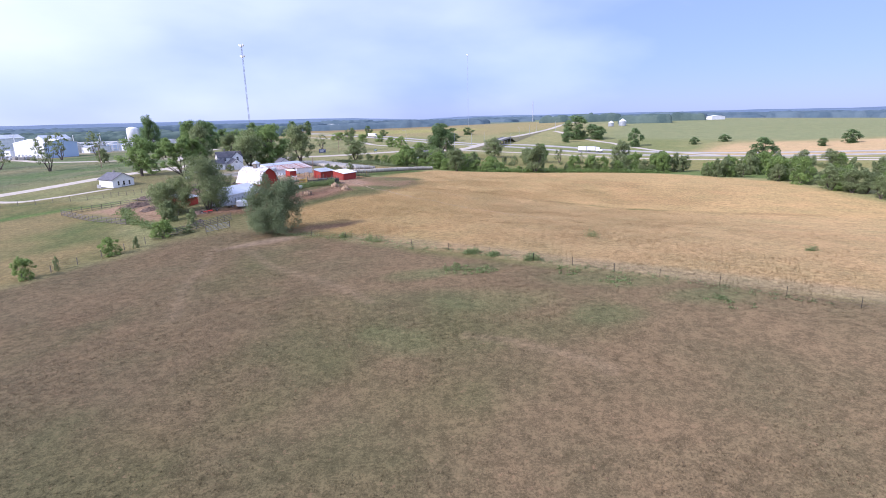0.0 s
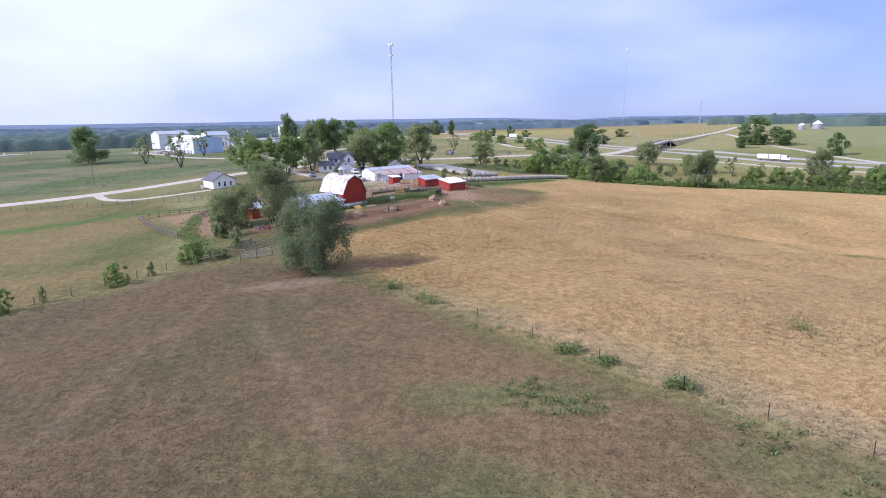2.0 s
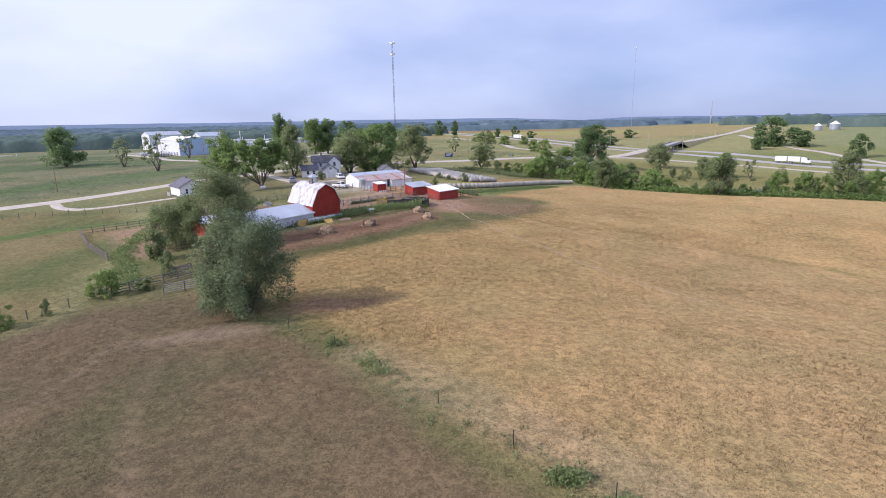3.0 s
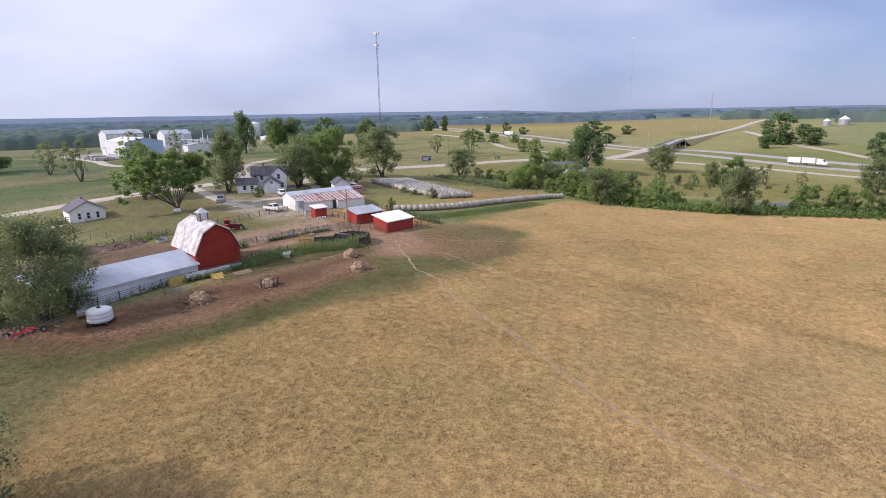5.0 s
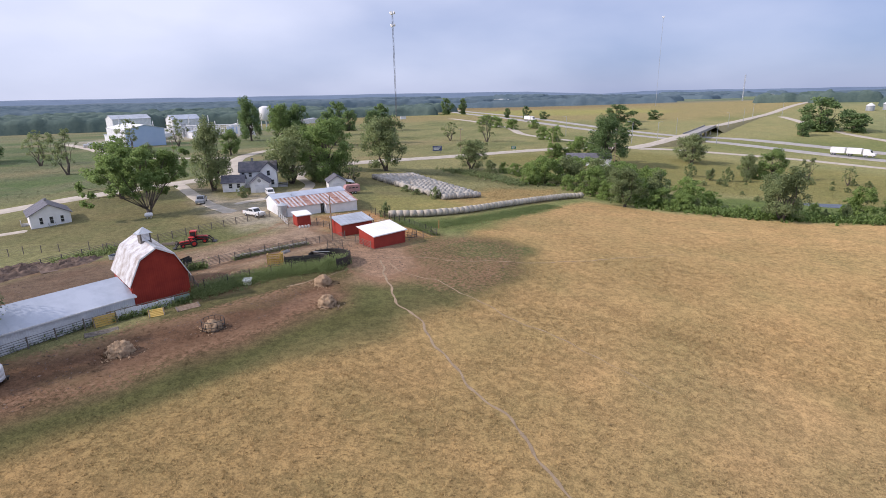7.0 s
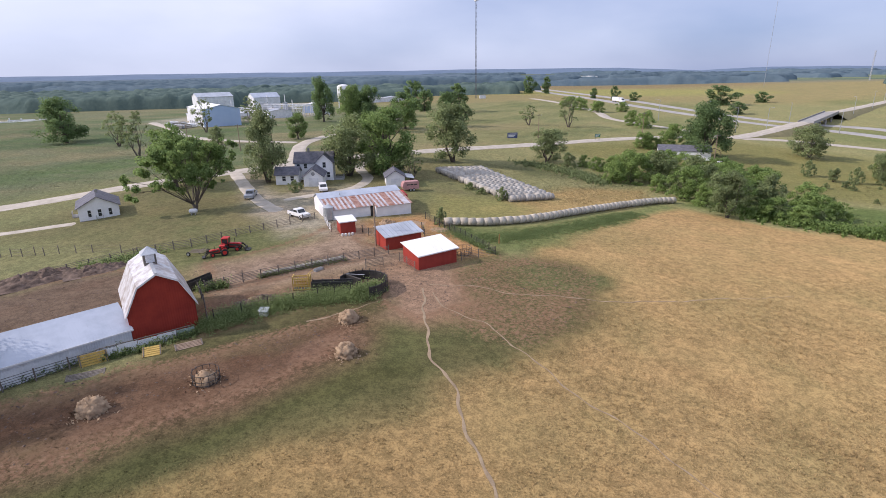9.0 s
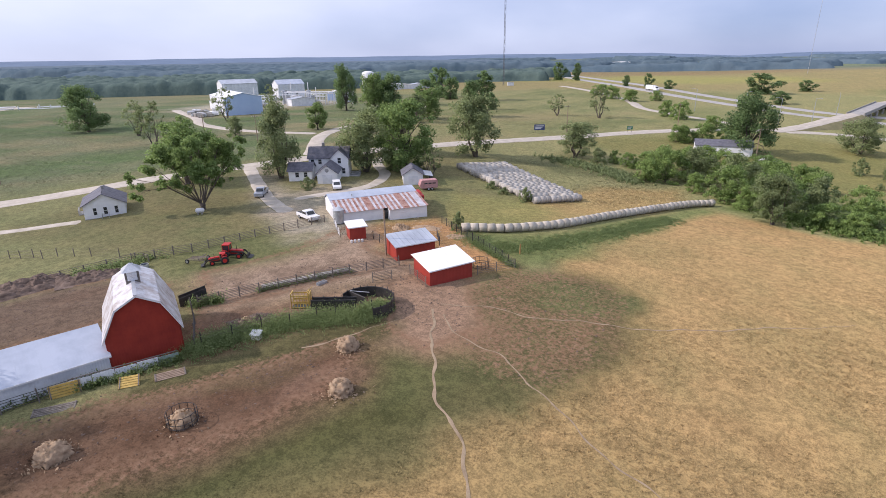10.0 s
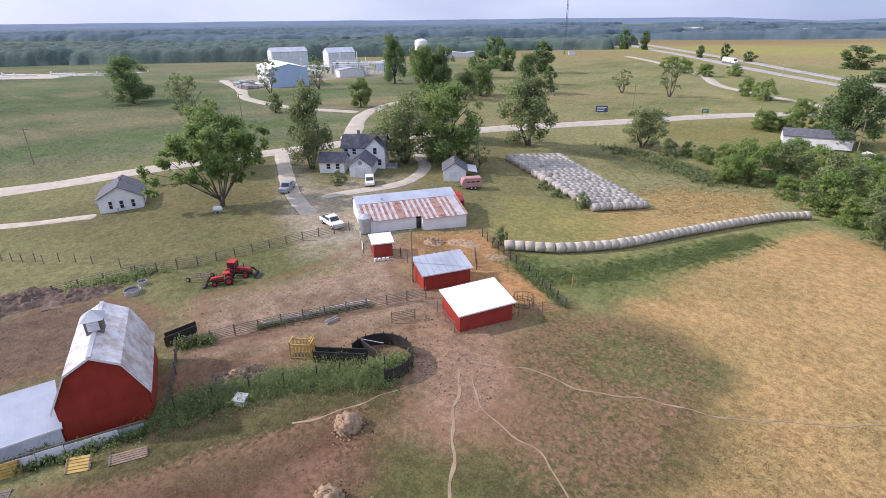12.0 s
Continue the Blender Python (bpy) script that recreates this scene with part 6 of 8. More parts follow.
def fence(pts, label, height=1.35, rails=5, spacing=2.6, post_r=0.07, rail_r=0.025, post=OLD_WOOD, rail=PIPE, name="fence", seed=1, group="farm fences", lowest=0.25):
    rnd = random.Random(seed)
    e = thing(name, pts[0][0], pts[0][1], 0, z=0.0, label=label, category="fence", group=group)
    o = Vector((pts[0][0], pts[0][1], 0))
    tops = []
    for (ax, ay), (bx, by) in zip(pts[:-1], pts[1:]):
        n = max(1, round(math.hypot(bx - ax, by - ay) / spacing))
        for k in range(n + 1):
            x, y = ax + (bx - ax) * k / n, ay + (by - ay) * k / n
            if k == 0 and tops:
                continue
            tops.append((x, y, gz(x, y), rnd.uniform(-0.04, 0.04)))
    for x, y, z, t in tops:
        h = height * rnd.uniform(1.0, 1.18)
        bar("post", e, Vector((x, y, z - 0.3)) - o, Vector((x + t, y + t * 0.5, z + h)) - o, post_r, post)
    for (x, y, z, _), (x1, y1, z1, _) in zip(tops[:-1], tops[1:]):
        for k in range(rails):
            h = lowest + (height - lowest - 0.05) * k / max(1, rails - 1)
            s = rnd.uniform(-0.02, 0.02)
            bar("rail", e, Vector((x, y, z + h)) - o, Vector((x1, y1, z1 + h + s)) - o, rail_r, rail)
    return e


fence([(-81.8, 159.1), (-76.5, 169.3), (-74.9, 172.8), (-69.6, 178.8), (-64.6, 190.4), (-60.4, 199.7)], "pipe-panel cattle fence with wooden posts along the yard", seed=2, rail_r=0.032, post_r=0.09)
fence([(-52.0, 166.0), (-48.3, 172.4), (-41.5, 182.6), (-37.3, 188.8)], "pipe-panel cattle fence across the yard", seed=3, rail_r=0.035, rails=6, post_r=0.08)
fence([(-44.0, 159.2), (-48.6, 162.8), (-52.6, 165.4)], "dark pipe fence close to the barn wall", rails=6, seed=4, rail=DARK_STEEL)
fence([(-43.4, 159.6), (-40.2, 165.0), (-36.4, 169.8), (-32.0, 174.6)], "thin wire fence with steel posts through the weeds", rails=4, rail_r=0.012, post_r=0.06, height=1.6, seed=5, post=DARK_STEEL)
fence([(-41.8, 210.2), (-31.2, 203.1), (-22.4, 196.9)], "dark woven-wire fence beside the pen", rails=6, rail_r=0.018, spacing=1.8, seed=6, post=DARK_STEEL, rail=DARK_STEEL)
fence([(-22.4, 196.9), (-26.0, 191.6)], "pipe fence closing the pen by the white-roofed shed", rails=5, seed=7)
fence([(-47.4, 196.6), (-43.4, 194.4), (-41.5, 192.4)], "pipe fence between the small red sheds", rails=5, seed=8, post=DARK_STEEL)
fence([(-36.3, 199.3), (-38.8, 203.0)], "short pipe fence inside the straw pen", rails=6, seed=9, rail=DARK_STEEL, post=DARK_STEEL)
fence([(-58.6, 200.2), (-54.0, 195.6), (-52.6, 194.4)], "white pipe gate fence beside the feed bin", rails=6, seed=10, rail=WHITE_PAINT)
fence([(-34.2, 186.8), (-30.2, 184.3)], "short pipe fence beside the white-roofed shed", rails=5, seed=11)
fence([(-37.0, 181.8), (-35.4, 184.0)], "short pipe panel standing in the yard", rails=6, seed=12, rail=DARK_STEEL)
fence([(-97.5, 142.0), (-86.1, 149.7), (-78.2, 152.5)], "dark board fence of the old pens", rails=3, spacing=2.2, seed=13, rail=OLD_WOOD, rail_r=0.05)
fence([(-97.5, 142.0), (-84.0, 131.5), (-70.5, 123.3)], "dark board fence of the old pens", rails=4, spacing=2.0, seed=14, rail=OLD_WOOD, rail_r=0.06)
fence([(-54.0, 108.2), (-50.1, 113.2), (-45.5, 121.0)], "dark board fence below the willows", rails=4, spacing=2.0, seed=15, rail=OLD_WOOD, rail_r=0.06)
fence([(-46.4, 109.0), (-42.8, 112.6)], "grey wooden pasture gate", rails=5, spacing=2.4, seed=16, name="gate", rail=GREY_WOOD, rail_r=0.045, group="gates")
fence([(-66.5, 84.8), (-60.2, 96.0), (-54.2, 107.6)], "sagging wire fence along the pasture bushes", rails=3, rail_r=0.01, spacing=4.0, seed=17, height=1.2)
fence([(-53.6, 136.8), (-50.4, 144.0), (-47.9, 149.0)], "pipe-panel fence along the cattle shed", rails=5, seed=18, rail=DARK_STEEL)
fence([(-61.5, 130.2), (-57.0, 133.4), (-53.8, 137.2)], "dark pipe fence under the willow", rails=4, seed=19, rail=DARK_STEEL)
fence([(-98, 166), (-90.5, 169.5), (-84.5, 171.5), (-79.0, 172.8)], "row of wooden posts with thin wire along the lawn", rails=3, rail_r=0.008, spacing=4.2, seed=20)
fence([(-160, 150), (-128, 161), (-104, 164), (-92, 168)], "wire fence with leaning posts along the lane", rails=3, rail_r=0.012, spacing=4.5, seed=21)
fence([(15, 77), (30, 67.5), (60, 48)], "thin wire fence along the dry pasture", rails=3, rail_r=0.006, spacing=7, seed=22, post_r=0.03, height=1.1, post=DARK_STEEL)
fence([(-30, 104), (-16, 97), (15, 77)], "thin wire fence along the dry pasture", rails=3, rail_r=0.006, spacing=7, seed=23, post_r=0.03, height=1.1, post=DARK_STEEL)
fence([(-75.6, 172.6), (-74.0, 173.6), (-72.6, 173.4)], "rusty orange wire panel behind the barn", rails=4, seed=24, rail=PIPE, height=1.1, spacing=1.5)

# bunk and boards
def build_bunk():
    e = thing("feed_bunk", -48.6, 173.1, 57.6, label="long weathered wooden feed bunk along the fence", category="feed bunk")
    for k in range(2):
        x0 = 0.0 + 6.3 * k
        part("trough", boxes((x0, x0 + 6.0, -0.22, 0.22, 0.32, 0.38), (x0, x0 + 6.0, -0.27, -0.2, 0.32, 0.6), (x0, x0 + 6.0, 0.2, 0.27, 0.32, 0.6), (x0, x0 + 0.06, -0.2, 0.2, 0.38, 0.6), (x0 + 5.94, x0 + 6, -0.2, 0.2, 0.38, 0.6)), PALE_WOOD, e)
        for q in (0.4, 3.0, 5.5):
            part("leg", boxes((x0 + q, x0 + q + 0.12, -0.3, 0.3, -0.2, 0.32)), OLD_WOOD, e)


build_bunk()


def build_boards():
    e = thing("plank_wall", -48.0, 148.6, 61.5, label="low whitewashed plank windbreak in front of the barn", category="fence")
    for k in range(5):
        part("panel", boxes((0.02 + 1.9 * k, 1.9 * k + 1.86, 0, 0.06, 0.05, 1.2 + 0.06 * (k % 2))), (WHITE_TIN, WHITE_TIN, WHITE_TIN, WHITE_PAINT, GREEN_PANEL)[k], e)
        part("post", boxes((1.9 * k, 1.9 * k + 0.1, 0.07, 0.18, -0.3, 1.32)), OLD_WOOD, e)
    bar("top_rail", e, (0, 0.14, 1.34), (9.4, 0.14, 1.36), 0.05, OLD_WOOD)


build_boards()


def pallet(x, y, rz, w, d, tilt, mat, label, name="panel_gate"):
    e = new(name)
    e.matrix_basis = pose(x, y, gz(x, y) + 0.03, tilt, 0, rz)
    tagged(e, label, "gate", "farm panels")
    for k in range(5):
        part("board", boxes((0, w, d * k / 5 + 0.02, d * (k + 1) / 5 - 0.03, 0, 0.05)), mat, e)
    for q in (0.05, w - 0.15):
        part("batten", boxes((q, q + 0.1, 0, d, 0.051, 0.1)), OLD_WOOD, e)


pallet(-48.53, 147.1, 61, 2.5, 1.3, 80, YELLOW_STEEL, "faded yellow plank panel leaning on the fence")
pallet(-44.3, 150.9, 49, 1.8, 1.3, 28, YELLOW_STEEL, "yellow plank panel lying propped on the earth")
pallet(-42.2, 153.2, 57, 2.8, 1.0, 18, POLE_WOOD, "brown wooden pallet lying by the weeds")
pallet(-47.3, 144.8, 52, 3.4, 1.2, 5, OLD_WOOD, "old wooden rack lying in the grass")


# round corral and chute
def build_corral():
    e = thing("corral", -33.2, 175.3, 0, label="round dark steel crowding tub with solid panels", category="corral")
    n = 14
    R = 3.3
    for k in range(n):
        a0, a1 = radians(-42 + 232 * k / n), radians(-42 + 232 * (k + 1) / n)
        p0, p1 = Vector((R * math.cos(a0), R * math.sin(a0), 0)), Vector((R * math.cos(a1), R * math.sin(a1), 0))
        d = p1 - p0
        m = Matrix.Translation(p0) @ d.to_track_quat("X", "Z").to_matrix().to_4x4()
        panel = part("panel", box(bmesh.new(), 0.03, d.length - 0.03, -0.025, 0.025, 0.1, 1.42, m), DARK_STEEL, e)
        bar("top_rail", panel, p0 + Vector((0, 0, 1.47)), p1 + Vector((0, 0, 1.47)), 0.035, DARK_STEEL)
        bar("post", e, p0 + Vector((0, 0, -0.3)), p0 + Vector((0, 0, 1.72)), 0.05, DARK_STEEL)
    # the sweep gate stands across the tub, braced at its top
    turn = Matrix.Translation((-3.2, 0.6, 0)) @ Matrix.Rotation(radians(-14), 4, "Z")
    gate = part("sweep_gate", box(bmesh.new(), 0, 3.1, -0.03, 0.03, 0.2, 1.4, turn), DARK_STEEL, e)
    bar("gate_brace", gate, turn @ Vector((0, 0, 1.45)), turn @ Vector((3.1, 0, 1.45)), 0.05, DARK_STEEL)
    bar("gate_brace", gate, turn @ Vector((0.2, 0.05, 1.5)), turn @ Vector((2.4, 1.3, 1.5)), 0.035, GALV)
    # the straight alley between the tub and the chute
    for side in (-0.42, 0.42):
        alley = Matrix.Translation((-5.75, -3.35, 0)) @ Matrix.Rotation(radians(29), 4, "Z")
        for k in range(4):
            part("alley_panel", box(bmesh.new(), 1.35 * k + 0.04, 1.35 * k + 1.31, side - 0.025, side + 0.025, 0.1, 1.4, alley), DARK_STEEL, e)
            bar("post", e, alley @ Vector((1.35 * k, side, -0.3)), alley @ Vector((1.35 * k, side, 1.6)), 0.05, DARK_STEEL)
        bar("alley_rail", e, alley @ Vector((0, side, 1.45)), alley @ Vector((5.4, side, 1.45)), 0.035, DARK_STEEL)


build_corral()


def build_chute():
    e = thing("squeeze_chute", -41.2, 170.7, 29, label="yellow steel cattle squeeze chute", category="cattle chute")
    for s in (0, 1.1):
        bm = boxes((0, 2.3, s, s + 0.06, 0.1, 0.2), (0, 2.3, s, s + 0.06, 1.6, 1.75), (0, 2.3, s, s + 0.05, 0.75, 0.95))
        for k in range(7):
            box(bm, 0.02 + 0.36 * k, 0.1 + 0.36 * k, s, s + 0.05, 0.1, 1.7)
        part("side_frame", bm, YELLOW_STEEL, e)
    for x in (0, 2.2):
        part("end_frame", boxes((x, x + 0.1, 0, 0.1, 0.1, 1.95), (x, x + 0.1, 1.06, 1.16, 0.1, 1.95), (x, x + 0.1, 0, 1.16, 1.85, 1.97)), YELLOW_STEEL, e)
    part("floor_plate", boxes((0, 2.3, 0.06, 1.1, 0.02, 0.09)), DARK_STEEL, e)
    part("head_gate", boxes((2.02, 2.12, 0.12, 0.5, 0.15, 2.05), (2.02, 2.12, 0.66, 1.04, 0.15, 2.05), bevel=0.02), YELLOW_STEEL, e)
    bar("lever", e, (1.7, 1.2, 1.75), (2.5, 1.25, 2.4), 0.035, YELLOW_STEEL)


build_chute()


def build_ramp():
    e = thing("loading_ramp", -54.0, 164.9, 58, label="dark steel livestock loading ramp beside the barn", category="ramp")
    for s in (0, 1.0):
        bm = bmesh.new()
        slab(bm, (0, s, 0.1), (3.2, s, 0.7), (3.2, s, 1.9), (0, s, 1.2), 0.05)
        part("side_panel", bm, DARK_STEEL, e)
    part("deck", slab(bmesh.new(), (0, 0.06, 0.05), (3.2, 0.06, 0.65), (3.2, 0.95, 0.65), (0, 0.95, 0.05), 0.06), OLD_WOOD, e)
    for x in (0.3, 3.0):
        part("leg", boxes((x, x + 0.08, 0, 0.08, -0.3, 0.1 + 0.19 * x), (x, x + 0.08, 0.96, 1.04, -0.3, 0.1 + 0.19 * x)), DARK_STEEL, e)


build_ramp()


# hay in the lot, ring feeders
def lumpy(name, x, y, rx, ry, h, mat, seed, label, category, group=""):
    rnd = random.Random(seed)
    bm = bmesh.new()
    bmesh.ops.create_icosphere(bm, subdivisions=4, radius=1)
    for v in bm.verts:
        p = v.co * 2.1 + Vector((seed * 3.1, 0, 0))
        k = 1 + 0.25 * noise.noise(p) + 0.2 * noise.noise(p * 2.7) + 0.14 * noise.noise(p * 7)
        v.co = Vector((v.co.x * rx * k, v.co.y * ry * k, max(v.co.z, -0.25) * h * k))
    me = bpy.data.meshes.new(name)
    bm.to_mesh(me)
    bm.free()
    me.shade_smooth()
    me.materials.append(mat)
    ob = new(name, me)
    ob.matrix_basis = pose(x, y, gz(x, y), 0, 0, rnd.uniform(0, 360))
    return tagged(ob, label, category, group)


def mound(name, x, y, rx, ry, h, mat, seed, rz, label):
    """A low rough heap that runs out into the ground."""
    rnd = random.Random(seed)
    n = 44
    verts, faces = [], []
    for j in range(n + 1):
        for i in range(n + 1):
            u, v = 2 * i / n - 1, 2 * j / n - 1
            r = math.hypot(u, v) * (1 + 0.25 * noise.noise(Vector((u * 2 + seed, v * 2, 0))))
            k = max(0.0, 1 - r * r)
            p = Vector((u * 4 + seed * 2, v * 4, 0))
            z = h * k ** 0.8 * (0.75 + 0.5 * noise.noise(p) + 0.45 * noise.noise(p * 2.6) + 0.25 * noise.noise(p * 6)) - 0.12
            verts.append((u * rx, v * ry, z))
    for j in range(n):
        for i in range(n):
            a = j * (n + 1) + i
            faces.append((a, a + 1, a + n + 2, a + n + 1))
    ob = mesh_object(name, verts, faces, mat, smooth=True)
    ob.matrix_basis = pose(x, y, gz(x, y), 0, 0, rz)
    return tagged(ob, label, "heap", "earth heaps")


def hay_bale(x, y, r, seed):
    e = lumpy("hay_bale", x, y, r, r * 0.95, r * 1.05, HAY, seed, "half-eaten round hay bale slumped on bare earth", "hay bale", "feeding bales")
    rng = np.random.default_rng(seed)
    c = rng.normal(size=(260, 3)) * np.array([r * 0.8, r * 0.8, 0.02])
    c[:, 2] = np.abs(c[:, 2]) + 0.02
    top = rng.normal(size=(160, 3))
    top /= np.linalg.norm(top, axis=1)[:, None]
    top[:, 2] = np.abs(top[:, 2])
    c = np.concatenate([c, top * np.array([r, r, r * 1.05])])
    loose = quads_object("loose_hay", c, 0.14, HAY, e, rng, long=2.2, round_to=(0, 0, -r), spread=(r, r, r))
    loose["kind"] = "stuff"


for x, y, r, s in ((-29.7, 166.9, 1.15, 1), (-25.6, 160.5, 1.15, 2), (-40.3, 143.1, 1.25, 3), (-34.7, 150.6, 1.0, 4), (-43.2, 165.6, 0.8, 6)):
    hay_bale(x, y, r, s)


def ring_feeder(x, y, r=1.25):
    e = thing("ring_feeder", x, y, 0, label="round dark pipe hay feeder ring", category="feeder", group="ring feeders")
    n = 12
    for k in range(n):
        a, b = 2 * math.pi * k / n, 2 * math.pi * (k + 1) / n
        p, q = Vector((r * math.cos(a), r * math.sin(a), 0)), Vector((r * math.cos(b), r * math.sin(b), 0))
        bar("upright", e, p, p + Vector((0, 0, 1.15)), 0.03, DARK_STEEL)
        for z in (0.12, 0.5, 1.15):
            bar("hoop", e, p + Vector((0, 0, z)), q + Vector((0, 0, z)), 0.028, DARK_STEEL)


ring_feeder(-34.7, 150.6)
ring_feeder(-26.9, 194.6)
mound("dung_mound", -80.5, 161.0, 6.6, 3.4, 1.4, MANURE, 11, 60, "dark heap of manure behind the barn")
mound("dung_mound", -75.0, 166.5, 4.8, 2.3, 1.0, MANURE, 12, 60, "dark heap of manure behind the barn")
mound("earth_mound", -42.4, 165.8, 3.4, 2.4, 1.0, MANURE, 13, 50, "low brown heap of earth and old hay")
mound("straw_mound", -46.5, 203.5, 1.6, 1.4, 1.0, HAY, 14, 20, "loose heap of yellow straw in the pen")
mound("straw_mound", -43.0, 206.0, 2.9, 1.6, 0.5, HAY, 15, 20, "loose heap of yellow straw in the pen")
mound("straw_mound", -36.2, 204.6, 2.2, 1.3, 0.5, HAY, 16, 20, "loose heap of yellow straw in the pen")
mound("brush_mound", -56.0, 131.0, 2.4, 1.8, 0.9, MANURE, 17, 20, "dark heap of brush under the willow")
mound("earth_mound", -80.0, 146.8, 4.3, 2.1, 1.2, MANURE, 18, 50, "brown heap of earth in the old pen")
mound("earth_mound", -72.4, 140.5, 3.4, 1.8, 1.0, MANURE, 19, 50, "brown heap of earth in the old pen")


# ---- wrapped round bales ----
def bale_mesh(name, mat, r, l, seed):
    bm = bmesh.new()
    bmesh.ops.create_cone(bm, cap_ends=True, segments=18, radius1=r, radius2=r, depth=l, matrix=Matrix.Rotation(radians(90), 4, "Y"))
    bmesh.ops.bevel(bm, geom=[e for e in bm.edges if abs(abs(e.verts[0].co.x) - l / 2) < 1e-3 and abs(abs(e.verts[1].co.x) - l / 2) < 1e-3], offset=0.035, segments=2, affect="EDGES")
    for v in bm.verts:
        k = 1 + 0.05 * noise.noise(v.co * 1.6 + Vector((seed * 5, 0, 0)))
        v.co.y *= k
        v.co.z *= k * (0.94 if v.co.z < 0 else 1)
    me = bpy.data.meshes.new(name)
    bm.to_mesh(me)
    bm.free()
    me.shade_smooth()
    me.materials.append(mat)
    return me


GREY_BALES = [bale_mesh("bale", GREY_BALE, 0.79, 1.44, s) for s in range(3)]
TAN_BALES = [bale_mesh("bale", TAN_BALE, 0.80, 1.46, s + 5) for s in range(3)]
rnd_b = random.Random(9)


def place_bale(me, x, y, rz, r, label, group):
    ob = new("round_bale", me)
    ob.matrix_basis = pose(x, y, gz(x, y) + r * 0.93, rnd_b.uniform(-3, 3), rnd_b.uniform(-2, 2), rz + rnd_b.uniform(-3, 3)) @ Matrix.Diagonal((1, rnd_b.uniform(0.94, 1.04), rnd_b.uniform(0.92, 1.05), 1))
    tagged(ob, label, "hay bale", group)


A, B = Vector((-32.9, 235.0)), Vector((-25.4, 244.8))
U = (B - A).normalized()
W = Vector((-62.0, 255.5)) - A
rows_n = 23
W = W / rows_n
rz_u = math.degrees(math.atan2(U.y, U.x))
for i in range(rows_n + 1):
    for k in range(9):
        if rnd_b.random() < 0.03:
            continue
        p = A + W * i + U * (0.7 + 1.37 * k + rnd_b.uniform(-0.08, 0.08) + 0.25 * (i % 2)) * (1 + 0.01 * i)
        place_bale(rnd_b.choice(GREY_BALES), p.x, p.y, rz_u, 0.74, "weathered grey round hay bale in the stacked block", "block of grey bales")
row_line = smooth_line([(-37.4, 207.6), (-33.0, 210.2), (-29.1, 213.0), (-22.9, 220.8), (-17.0, 232.6), (-10.1, 246.0), (-4.0, 257), (1.0, 263.3)], 0.05)
acc, prev = 0.0, row_line[0]
for i, p in enumerate(row_line[1:]):
    acc += (p - prev).length
    if acc >= 1.48:
        acc = 0.0
        d = p - row_line[max(0, i - 12)]
        place_bale(rnd_b.choice(TAN_BALES), p.x, p.y, math.degrees(math.atan2(d.y, d.x)), 0.80, "tan net-wrapped round bale in a long row", "row of bales")
    prev = p


# ---- vehicles ----
def wheel(parent, x, y, r, w, hub=GALV, name="wheel"):
    bm = bmesh.new()
    bmesh.ops.create_cone(bm, cap_ends=True, segments=18, radius1=r, radius2=r, depth=w, matrix=Matrix.Translation((x, y, r)) @ Matrix.Rotation(radians(90), 4, "X"))
    bmesh.ops.bevel(bm, geom=[e for e in bm.edges if abs(e.verts[0].co.y - e.verts[1].co.y) < 1e-4], offset=r * 0.12, segments=1, affect="EDGES")
    o = part(name, bm, RUBBER, parent, "black rubber tyre")
    bm = bmesh.new()
    bmesh.ops.create_cone(bm, cap_ends=True, segments=12, radius1=r * 0.55, radius2=r * 0.55, depth=w + 0.04, matrix=Matrix.Translation((x, y, r)) @ Matrix.Rotation(radians(90), 4, "X"))
    part("rim", bm, hub, o)


def car_body(pts, w, bevel=0.06):
    bm = bmesh.new()
    extrude_profile(bm, pts, -w / 2, w / 2)
    bmesh.ops.bevel(bm, geom=list(bm.edges), offset=bevel, segments=2, affect="EDGES")
    return bm


def pickup(x, y, rz, paint, label, group="farm vehicles"):
    e = thing("pickup_truck", x, y, rz, label=label, category="pickup truck", group=group)
    part("body", car_body([(-2.7, 0.45), (2.65, 0.45), (2.7, 0.95), (2.55, 1.08), (1.1, 1.12), (-2.7, 1.12)], 1.9), paint, e)
    part("cab", car_body([(-0.75, 1.1), (1.3, 1.1), (0.65, 1.78), (-0.6, 1.8)], 1.72), paint, e)
    part("windscreen", slab(bmesh.new(), (1.24, -0.72, 1.17), (1.24, 0.72, 1.17), (0.74, 0.68, 1.68), (0.74, -0.68, 1.68), 0.05), GLASS_AND_SHADE, e, "dark windscreen glass")
    for s in (-1, 1):
        part("side_window", boxes((-0.55, 0.75, s * 0.84, s * 0.88, 1.2, 1.62)), GLASS_AND_SHADE, e, "dark side glass")
        part("headlight", boxes((2.66, 2.72, s * 0.72 - 0.14, s * 0.72 + 0.14, 0.75, 0.92)), GALV, e)
        part("tail_light", boxes((-2.74, -2.69, s * 0.85 - 0.07, s * 0.85 + 0.07, 0.75, 1.05)), RED_PAINT, e, "red tail light")
    part("bed", boxes((-2.6, -0.85, -0.78, 0.78, 1.06, 1.13)), DARK_STEEL, e, "dark open load bed")
    part("bumper", boxes((2.68, 2.8, -0.9, 0.9, 0.42, 0.62)), GALV, e)
    part("bumper", boxes((-2.82, -2.7, -0.9, 0.9, 0.42, 0.6)), GALV, e)
    for wx in (-1.65, 1.75):
        for wy in (-0.84, 0.84):
            wheel(e, wx, wy, 0.38, 0.26)
    return e


pickup(-64.3, 199.8, -18, WHITE_PAINT, "white pickup truck parked on the gravel")
pickup(-85.3, 208.6, -58, SILVER_PAINT, "silver-blue pickup truck standing on the driveway")


